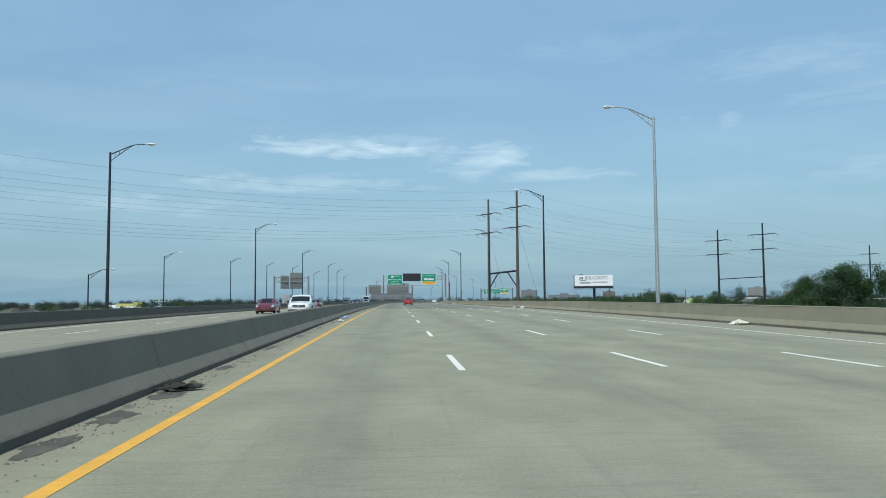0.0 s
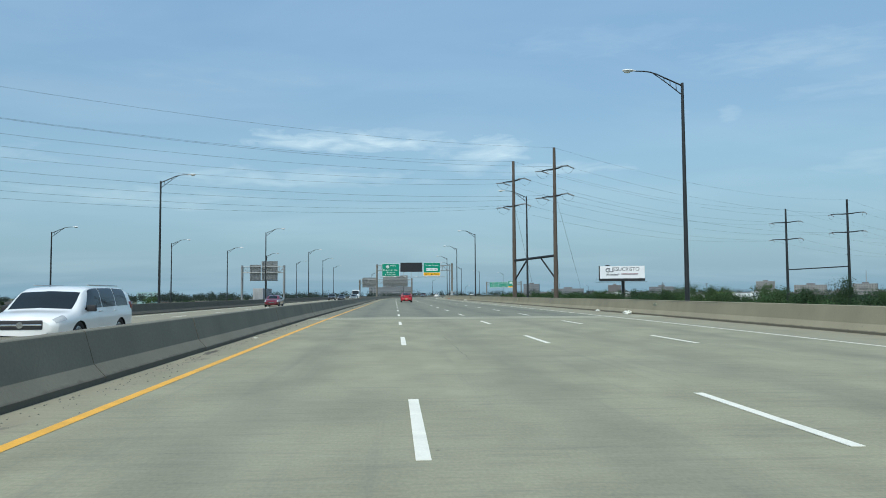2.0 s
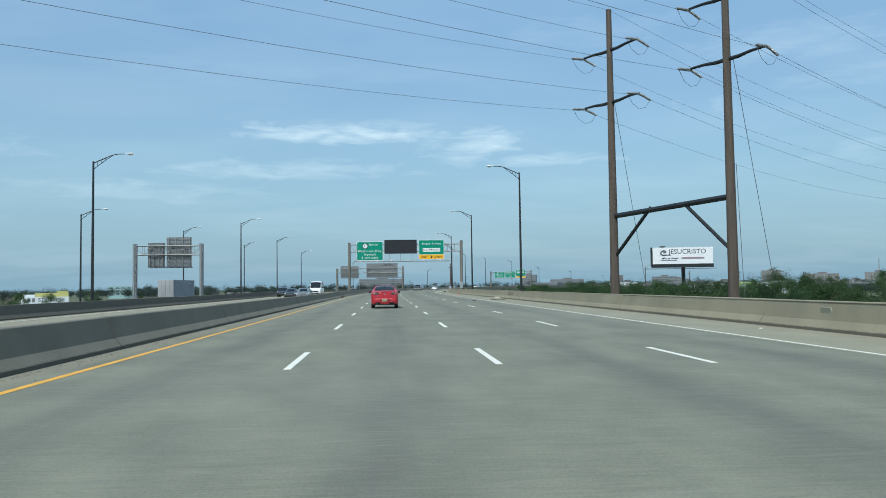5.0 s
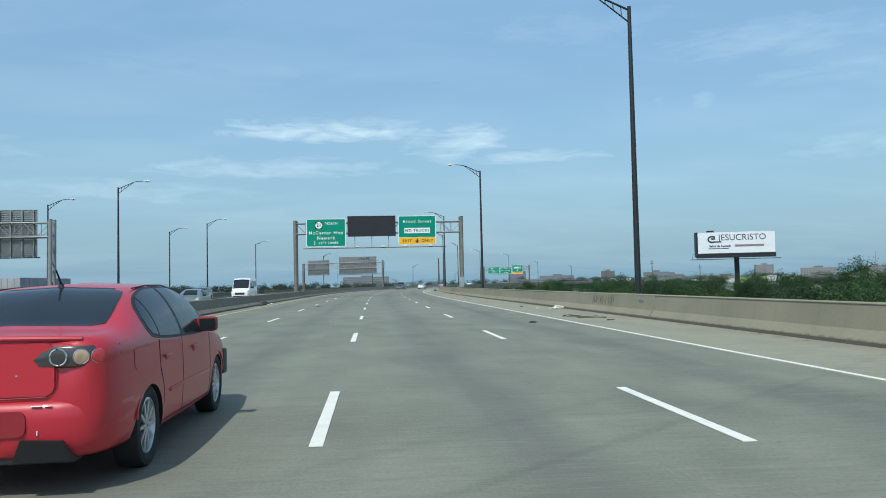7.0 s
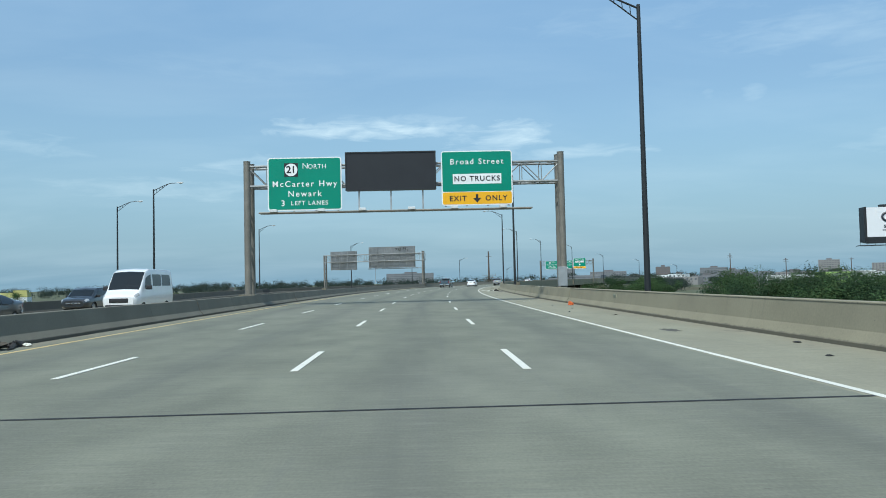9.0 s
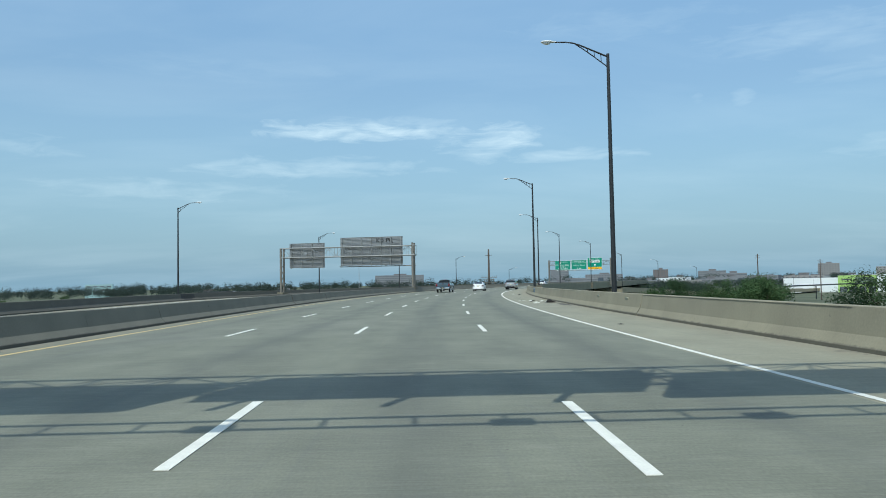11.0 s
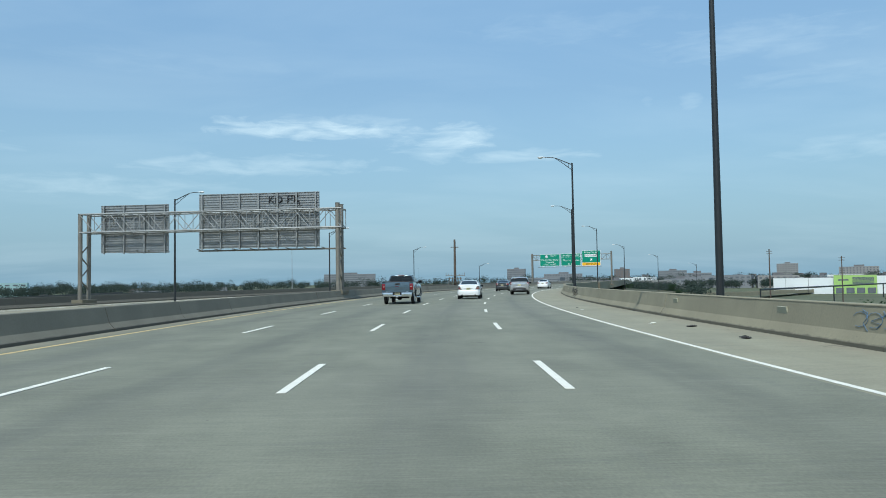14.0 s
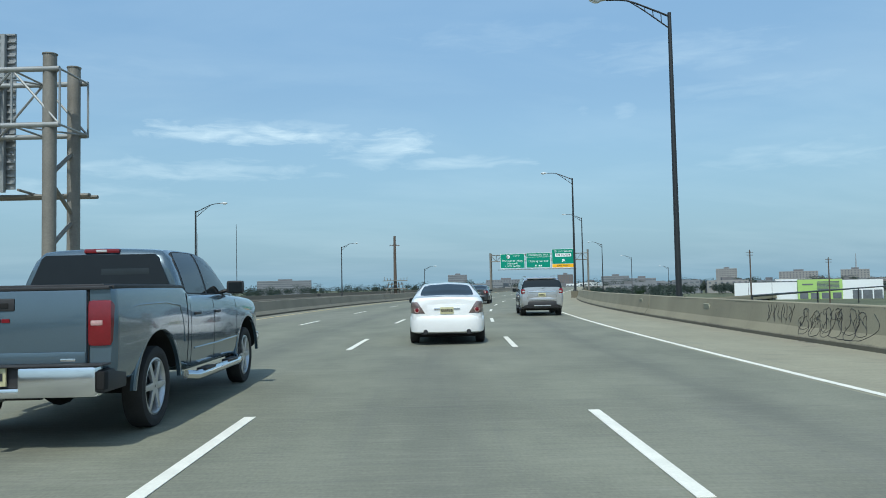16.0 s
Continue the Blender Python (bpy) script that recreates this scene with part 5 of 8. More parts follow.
RED_ROWS = [
    (-2.245, .44, .48, .46, .56, .47, .66, .60, .70, .88, .60, 1.035, 1.06),
    (-2.20, .36, .58, .38, .70, .40, .765, .62, .77, .93, .66, 1.065, 1.095),
    (-2.06, .29, .62, .31, .77, .35, .83, .62, .825, .96, .70, 1.085, 1.11),
    (-1.78, .24, .66, .25, .82, .32, .862, .62, .85, .975, .685, 1.11, 1.135),
    (-1.52, .22, .68, .23, .838, .30, .872, .62, .86, .975, .65, 1.195, 1.225),
    (-1.25, .20, .70, .21, .848, .28, .876, .62, .864, .965, .61, 1.295, 1.325),
    (-0.95, .19, .70, .20, .85, .27, .8775, .62, .866, .95, .575, 1.375, 1.41),
    (-0.6, .19, .70, .20, .85, .27, .8775, .62, .866, .935, .558, 1.415, 1.455),
    (0.0, .18, .70, .19, .85, .26, .8775, .62, .866, .92, .555, 1.425, 1.468),
    (0.5, .18, .70, .19, .85, .26, .8775, .60, .864, .91, .575, 1.375, 1.415),
    (0.95, .18, .70, .19, .845, .26, .875, .60, .86, .90, .63, 1.18, 1.22),
    (1.3, .18, .68, .20, .84, .28, .868, .58, .84, .87, .68, .97, 1.005),
    (1.85, .20, .62, .22, .80, .30, .835, .55, .79, .80, .60, .86, .89),
    (2.12, .24, .52, .27, .68, .34, .74, .52, .70, .68, .52, .74, .77),
    (2.245, .32, .40, .34, .50, .38, .54, .48, .52, .58, .42, .63, .66)]


def red_sedan(m):
    top = empty("red_sedan", m, "faded red four-door saloon with scuffed bumper and tinted glass", "car")
    sh = Shell([(r[0], (0, r[1]), *[(r[2 + 2 * i], r[3 + 2 * i]) for i in range(5)], (0, r[12])) for r in RED_ROWS])
    red = M["red_paint"]
    build_shell_car(top, sh, red, (-1.33, 1.31), 0.315, 0.757, fine_steps(-2.245, 2.245, 50), [("windscreen", 0.62, 1.22, 5.35, 6, 0, (0, 0))], 0.205, (0.222, 10), n=6)
    rg = part("rear_window", skin_leaf(sh, [(-1.74, 5.3, 6), (-1.66, 5.1, 6), (-1.2, 5.04, 6), (-0.98, 5.08, 6), (-0.9, 5.3, 6)], 0, 0.004), M["glass_tint"], top, "dark tinted rear window", True)
    # dark ceramic edge of the rear glass
    part("glass_border", skin_leaf(sh, [(-0.9, 5.3, 6), (-0.88, 5.25, 6), (-0.86, 5.3, 6)], 0, 0.005, ny=4), M["plastic"], rg, "", True)
    for sd in (1, -1):
        sw = part("window_trim", skin_leaf(sh, [(-1.33, 4.3, 4.5), (-1.26, 4.14, 4.72), (-1.05, 4.08, 4.87), (-0.6, 4.06, 4.93), (0.2, 4.06, 4.93), (0.62, 4.07, 4.75), (0.95, 4.1, 4.2)], sd, 0.002, ny=30), M["plastic"], top, "black window surround", True)
        part("quarter_glass", skin_leaf(sh, [(-1.27, 4.3, 4.5), (-1.2, 4.18, 4.7), (-1.06, 4.14, 4.8)], sd, 0.005, ny=6), M["glass_tint"], sw, "", True)
        part("side_window", skin_leaf(sh, [(-1.03, 4.13, 4.82), (-0.7, 4.11, 4.87), (-0.34, 4.11, 4.88)], sd, 0.005), M["glass_tint"], sw, "", True)
        part("side_window", skin_leaf(sh, [(-0.26, 4.11, 4.88), (0.15, 4.11, 4.88), (0.5, 4.12, 4.74), (0.8, 4.14, 4.32)], sd, 0.005), M["glass_tint"], sw, "", True)
        for y0 in (-0.30,):
            part("door_pillar", sh.patch(y0 - 0.035, y0 + 0.035, 4.08, 4.92, sd, push=0.007, ny=2, nv=6), M["plastic"], top, "", True)
    lamp_path = [(0.36, -2.258), (0.42, -2.264), (0.48, -2.266), (0.55, -2.268), (0.62, -2.264), (0.69, -2.247), (0.746, -2.215), (0.789, -2.155), (0.814, -2.08), (0.83, -2.0), (0.842, -1.95)]
    for sd in (1, -1):
        bm_l = wrap_panel(lamp_path, [(0.875, 0.014), (0.886, 0.0), (0.95, -0.004), (1.008, 0.004), (1.02, 0.014)], 0.06)
        # the inner end is cut back at a slant
        for v in bm_l.verts:
            if v.co.x < 0.47:
                f = (0.47 - v.co.x) / 0.11
                v.co.z = 0.885 + (v.co.z - 0.885) * (1 - 0.3 * f)
        cl = part("tail_lamp", bm_l if sd > 0 else mirrored(bm_l), M["tail_dark"], top, "smoked tail lamp cluster with round lenses", True)
        for xx, yy, rr, ang, mt in ((0.53, -2.27, 0.055, 0, "tail_dark"), (0.672, -2.25, 0.05, 22, "lamp_amber"), (0.762, -2.192, 0.048, 50, "tail_bright")):
            b = bmesh.new()
            lathe(b, [(-0.02, rr), (0.006, rr), (0.009, rr * 0.9), (0.011, rr * 0.5), (0.012, 0.002)], 20)
            bmesh.ops.recalc_face_normals(b, faces=b.faces[:])
            b.transform(pose(sd * xx, yy, 0.948, 0, 0, -90 + sd * ang))
            part("lens", b, M[mt], cl, "", True)
            b = bmesh.new()
            pipe(b, [(0, rr * math.cos(q), rr * math.sin(q)) for q in np.linspace(0, 2 * math.pi, 25)], 0.006 if mt == "tail_dark" else 0.003, 5)
            b.transform(pose(sd * xx, yy - 0.008, 0.948, 0, 0, -90 + sd * ang))
            part("lens_ring", b, M["chrome"], cl, "", True)
    # bumper with a shelf along its top, sides that drop lower than its middle, and black inserts
    bump_path = [(0.0, -2.30), (0.3, -2.298), (0.52, -2.285), (0.66, -2.25), (0.76, -2.175), (0.825, -2.06), (0.858, -1.92), (0.872, -1.76)]
    bp = part("rear_bumper", wrap_panel(bump_path, [(0.27, 0.075), (0.30, 0.035), (0.40, 0.008), (0.53, 0.0), (0.60, 0.004), (0.635, 0.022), (0.655, 0.05), (0.665, 0.075)], 0, True), red, top, "scuffed red rear bumper", True)
    for sd in (1, -1):
        b = bmesh.new()
        q = [(0.25, 0.262), (0.63, 0.262), (0.56, 0.395), (0.30, 0.41)]
        f = [b.verts.new((x, -2.312 + 0.12 * max(0, x - 0.45), z)) for x, z in q]
        g = [b.verts.new((x, -2.24, z)) for x, z in q]
        b.faces.new(f)
        b.faces.new(g[::-1])
        for i in range(4):
            b.faces.new((f[i], g[i], g[(i + 1) % 4], f[(i + 1) % 4]))
        bmesh.ops.recalc_face_normals(b, faces=b.faces[:])
        part("bumper_insert", b if sd > 0 else mirrored(b), M["well"], bp, "black lower bumper insert")
    for x0, x1, z, h in ((0.36, 0.43, 0.628, 0.005), (0.44, 0.49, 0.634, 0.004), (0.40, 0.405, 0.45, 0.03)):
        add(bp, "scuff", M["sign_white"], ((x0, -2.2985, z - h / 2), (x1, -2.28, z + h / 2)), bevel=0.001, label="scraped pale scuff")
    # boot lid below the lamps, its outline and furniture
    b = rounded_panel(bmesh.new(), -0.5, 0.5, 0.69, 1.045, -2.262, -2.225, 0.07, 5)
    lid = part("boot_lid", b, red, top, "", True)
    b = bmesh.new()
    pipe(b, [(-0.515, -2.256, 0.87), (-0.51, -2.258, 0.76), (-0.44, -2.259, 0.683), (0, -2.26, 0.672), (0.44, -2.259, 0.683), (0.51, -2.258, 0.76), (0.515, -2.256, 0.87)], 0.004, 6)
    part("boot_gap", b, M["red_shade"], lid)
    b = bmesh.new()
    pipe(b, [(-0.66, -2.205, 1.065), (-0.45, -2.255, 1.075), (0, -2.268, 1.082), (0.45, -2.255, 1.075), (0.66, -2.205, 1.065)], 0.018, 8)
    part("boot_lip", b, red, lid, "", True)
    add(lid, "brake_lens", M["tail_red"], ((-0.1, -2.276, 1.03), (0.1, -2.262, 1.05)), bevel=0.004)
    b = bmesh.new()
    pipe(b, [(0.062 * math.cos(q), -2.268, 0.935 + 0.05 * math.sin(q)) for q in np.linspace(0, 2 * math.pi, 25)], 0.006, 6)
    pipe(b, [(-0.055, -2.268, 0.95), (-0.02, -2.268, 0.955), (0, -2.268, 0.925), (0.02, -2.268, 0.955), (0.055, -2.268, 0.95)], 0.005, 6)
    part("badge", b, M["chrome"], lid, "round chrome badge", True)
    add(lid, "boot_badge", M["chrome"], ((-0.5, -2.27, 0.79), (-0.35, -2.262, 0.808)), bevel=0.002)
    add(lid, "lock", M["chrome"], ((0.25, -2.268, 0.82), (0.265, -2.26, 0.835)), bevel=0.004)
    add(lid, "peeled_patch", M["sign_white"], ((-0.36, -2.266, 0.975), (-0.22, -2.26, 1.0)), bevel=0.003, label="peeled pale patch in the paint")
    # slightly proud panel whose darker red paints the shade of a recess
    b = rounded_panel(bmesh.new(), -0.33, 0.33, 0.43, 0.60, -2.308, -2.28, 0.05)
    part("plate_recess_shade", b, M["red_shade"], bp, "number plate panel with recess shade painted in")
    plate_with_bars(top, 0, -2.322, 0.53)
    add(top, "rear_diffuser", M["plastic"], ((-0.62, -2.24, 0.235), (0.62, -2.05, 0.285)), bevel=0.02, label="black underside of the bumper")
    b = bmesh.new()
    tube(b, (-0.5, -2.31, 0.29), (-0.5, -2.0, 0.29), 0.042, n=14, caps=False)
    lathe_ring = [(-0.5 + 0.042 * math.cos(q), -2.31, 0.29 + 0.042 * math.sin(q)) for q in np.linspace(0, 2 * math.pi, 15)]
    pipe(b, lathe_ring, 0.007, 5)
    part("exhaust_pipe", b, M["rust"], top, "", True)
    for sd in (1, -1):
        for y in (-0.86, 0.14):
            dh = add(top, "door_handle", red, ((sd * 0.876 - 0.022, y - 0.1, 0.815), (sd * 0.876 + 0.022, y + 0.1, 0.842)), bevel=0.013)
            # darker red box paints the shade in the cup under the handle
            add(dh, "handle_cup_shade", M["red_shade"], ((sd * 0.868 - 0.012, y - 0.07, 0.775), (sd * 0.868 + 0.006, y + 0.05, 0.815)), bevel=0.005)
        for y in (-0.31, 0.88):
            part("door_gap", sh.patch(y - 0.004, y + 0.004, 2.1, 4.05, sd, push=0.0015, ny=1, nv=14), M["well"], top)
        part("door_gap", skin_leaf(sh, [(-1.08, 3.72, 4.05), (-1.07, 3.4, 4.05), (-1.062, 3.3, 4.05)], sd, 0.0015, ny=2), M["well"], top)
        part("door_gap", skin_leaf(sh, [(-1.07, 3.38, 3.44), (-0.98, 2.9, 2.98), (-0.93, 2.5, 2.6)], sd, 0.0015, ny=8), M["well"], top)
        part("sill_gap", sh.patch(-0.93, 0.88, 2.08, 2.115, sd, push=0.0015, ny=14, nv=1), M["well"], top)
        add(top, "side_strip", red, ((sd * 0.876 - 0.012, -0.78, 0.505), (sd * 0.876 + 0.012, 0.8, 0.54)), bevel=0.009)
        add(top, "head_lamp", M["lamp_clear"], ((sd * 0.6 - 0.14, 2.0, 0.62), (sd * 0.6 + 0.14, 2.16, 0.74)), bevel=0.04)
        add(top, "front_corner", M["plastic"], ((sd * 0.80 - 0.03, 1.78, 0.36), (sd * 0.80 + 0.05, 2.0, 0.66)), bevel=0.03, label="black plastic at the damaged front corner")
        for y in (-1.33, 1.31):
            part("arch_lip", wheel_flare(sd * 0.866, y, 0.315, 0.362, 0.384, 0.006, 18, 164), red, top, "", True)
    mirror_pair(top, 0.85, 0.52, 1.02, M["red_shade"], 0.92)
    b = bmesh.new()
    tube(b, (0, -0.86, 1.40), (0, -0.86, 1.455), 0.03, 0.018, 10)
    tube(b, (0, -0.86, 1.45), (0, -0.97, 1.575), 0.011, 0.006, 6)
    part("aerial", b, M["plastic"], top)
    for sd in (1, -1):
        b = bmesh.new()
        pipe(b, [(sd * 0.575, -0.85, 1.405), (sd * 0.56, -0.4, 1.43), (sd * 0.56, 0.1, 1.432), (sd * 0.57, 0.45, 1.39)], 0.007, 5)
        part("roof_seam", b, M["plastic"], top)
    part("fuel_flap", skin_leaf(sh, [(-1.72, 3.5, 3.86), (-1.64, 3.42, 3.9), (-1.56, 3.5, 3.86)], 1, 0.004, ny=8), red, top, "", True)
    return top


def plain_sedan(m, name, mat, label, L=4.8, W=1.8, H=1.47, tail="tail_red", tail_x=0.62, twin=False):
    top = empty(name, m, label, "car")
    sh = Shell(sedan_rows(L, W, H))
    k, w, h = L / 4.49, W / 1.755, H / 1.465
    build_shell_car(top, sh, mat, (-1.30 * k, 1.36 * k), 0.32, 0.78 * w, fine_steps(-2.245 * k, 2.245 * k, 40), [("windscreen", 0.62 * k, 1.22 * k, 5.35, 6, 0, (0, 0))], 0.215, (0.22, 7), n=4)
    part("rear_window", skin_leaf(sh, [(-1.72 * k, 5.35, 6), (-1.64 * k, 5.14, 6), (-1.2 * k, 5.06, 6), (-0.98 * k, 5.1, 6), (-0.9 * k, 5.35, 6)], 0, 0.004), M["glass_dark"], top, "", True)
    for sd in (1, -1):
        sw = part("window_trim", skin_leaf(sh, [(-1.3 * k, 4.3, 4.5), (-1.2 * k, 4.12, 4.74), (-1.0 * k, 4.08, 4.87), (0.2 * k, 4.06, 4.93), (0.62 * k, 4.07, 4.75), (0.95 * k, 4.1, 4.2)], sd, 0.002, ny=24), M["plastic"], top, "black window surround", True)
        part("side_window", skin_leaf(sh, [(-1.22 * k, 4.25, 4.6), (-1.0 * k, 4.13, 4.82), (-0.34 * k, 4.11, 4.88)], sd, 0.005, ny=10), M["glass_dark"], sw, "", True)
        part("side_window", skin_leaf(sh, [(-0.26 * k, 4.11, 4.88), (0.15 * k, 4.11, 4.88), (0.5 * k, 4.12, 4.74), (0.8 * k, 4.14, 4.32)], sd, 0.005, ny=10), M["glass_dark"], sw, "", True)
    ye = -2.245 * k
    for sd in (1, -1):
        lp = [(x * w, y + 2.245 + ye) for x, y in ((0.5, -2.262), (0.56, -2.266), (0.62, -2.262), (0.69, -2.245), (0.746, -2.213), (0.789, -2.15), (0.818, -2.07), (0.838, -1.98))]
        bm_l = wrap_panel(lp, [(0.80, 0.014), (0.815, 0.0), (0.9, -0.006), (0.98, 0.004), (1.0, 0.016)], 0.06)
        if sd < 0:
            for v in bm_l.verts:
                v.co.x *= -1
            bmesh.ops.reverse_faces(bm_l, faces=bm_l.faces[:])
        if twin:
            # raked clusters, wide at the foot
            for v in bm_l.verts:
                f_ = (v.co.z - 0.8) / 0.2
                v.co.x = sd * (0.85 * w - (0.85 * w - abs(v.co.x)) * (1.0 - 0.5 * f_))
                v.co.z = 0.735 + f_ * 0.27
        cl = part("tail_lamp", bm_l, M[tail], top, "tail lamp cluster", True)
        for xx, yo, zz, rr, ang, mt in ((0.685, -2.25, 0.82, 0.066, 20, "tail_pink"), (0.685, -2.262, 0.82, 0.044, 20, "tail_red")) if twin else ((0.6, -2.263, 0.895, 0.052, 0, "lamp_clear"), (0.715, -2.232, 0.9, 0.045, 34, "tail_red")):
            b = bmesh.new()
            lathe(b, [(-0.02, rr), (0.006, rr), (0.01, rr * 0.7), (0.012, 0.002)], 18)
            bmesh.ops.recalc_face_normals(b, faces=b.faces[:])
            b.transform(pose(sd * xx * w, yo + 2.245 + ye, zz, 0, 0, -90 + sd * ang))
            part("lens", b, M[mt], cl, "", True)
        part("head_lamp", sh.patch(1.86 * k, 2.17 * k, 3.5, 4.6, sd, push=0.008, thick=0.02), M["lamp_clear"], top, "", True)
        for y in (-0.8 * k, 0.2 * k):
            add(top, "door_handle", mat, ((sd * 0.872 * w - 0.02, y - 0.09, 0.8), (sd * 0.872 * w + 0.02, y + 0.09, 0.83)), bevel=0.012)
        for y in (-0.31 * k, 0.98 * k):
            part("door_gap", sh.patch(y - 0.005, y + 0.005, 2.1, 3.98, sd, push=0.0015, ny=1, nv=8), M["well"], top)
        if twin or sd < 0:
            b = bmesh.new()
            tube(b, (sd * 0.5, ye - 0.05, 0.31), (sd * 0.5, ye + 0.25, 0.31), 0.055 if twin else 0.045, n=14)
            part("exhaust_pipe", b, M["plastic" if twin else "rust"], top, "", True)
    # underbody in near-black, which also paints the shadow between the tyres
    add(top, "underbody", M["well"], ((-0.66 * w, -1.9 * k, 0.17), (0.66 * w, 1.9 * k, 0.33)), bevel=0.02, label="dark underbody")
    add(top, "boot_lid", mat, ((-0.46, ye - 0.007, 0.66), (0.46, ye + 0.01, 0.93 * h)), bevel=0.006)
    plate_with_bars(top, 0, ye - 0.02, 0.80)
    add(top, "boot_trim", M["chrome"], ((-0.3, ye - 0.03, 0.83), (0.3, ye - 0.014, 0.855)), bevel=0.005)
    add(top, "lower_bumper", M["plastic"], ((-0.6 * w, ye + 0.02, 0.25), (0.6 * w, ye + 0.2, 0.31)), bevel=0.03)
    bp = [(x * w, y + 2.245 + ye) for x, y in ((0.0, -2.30), (0.3, -2.298), (0.52, -2.285), (0.66, -2.25), (0.76, -2.175), (0.825, -2.06), (0.858, -1.92), (0.87, -1.76))]
    part("rear_bumper", wrap_panel(bp, [(0.28, 0.06), (0.31, 0.02), (0.42, 0.0), (0.56, -0.004), (0.65, 0.004), (0.675, 0.02), (0.685, 0.05)], 0, True), mat, top, "", True)
    yf = 2.245 * k
    add(top, "grille", M["plastic"], ((-0.4, yf - 0.06, 0.42), (0.4, yf + 0.012, 0.6)), bevel=0.03)
    add(top, "grille_bar", M["chrome"], ((-0.38, yf + 0.0, 0.5), (0.38, yf + 0.022, 0.53)), bevel=0.006)
    mirror_pair(top, 0.85 * w, 0.52 * k, 0.99 * h, M["plastic"], 0.85)
    return top


def suv_rows(L=5.0, W=2.0, H=1.77):
    rows = [
        (-2.5, .45, .62, .50, .80, .55, .88, .80, .87, 1.08, .78, 1.26, 1.28),
        (-2.44, .38, .72, .42, .91, .50, .955, .80, .93, 1.1, .775, 1.56, 1.60),
        (-2.3, .32, .76, .34, .945, .42, .985, .80, .95, 1.11, .75, 1.62, 1.67),
        (-1.9, .28, .78, .29, .96, .36, .995, .80, .955, 1.12, .74, 1.70, 1.755),
        (-0.8, .26, .78, .27, .965, .34, 1.0, .78, .96, 1.10, .74, 1.72, 1.77),
        (0.3, .26, .78, .27, .965, .34, 1.0, .78, .96, 1.08, .745, 1.70, 1.75),
        (0.8, .26, .78, .27, .965, .34, 1.0, .77, .955, 1.06, .76, 1.58, 1.63),
        (1.3, .26, .78, .28, .96, .36, .995, .76, .945, 1.05, .80, 1.25, 1.30),
        (1.55, .27, .76, .29, .95, .38, .985, .74, .93, 1.0, .80, 1.10, 1.14),
        (2.1, .30, .70, .33, .90, .42, .94, .70, .89, .94, .72, 1.01, 1.05),
        (2.38, .36, .62, .40, .80, .48, .85, .68, .80, .86, .64, .93, .97),
        (2.5, .44, .52, .47, .64, .54, .68, .66, .64, .78, .54, .84, .87)]
    return [(r[0] * L / 5.0, (0, r[1]), *[(r[2 + 2 * i] * W / 2.0, r[3 + 2 * i] * (H / 1.77 if i > 2 else 1)) for i in range(5)], (0, r[12] * H / 1.77)) for r in rows]


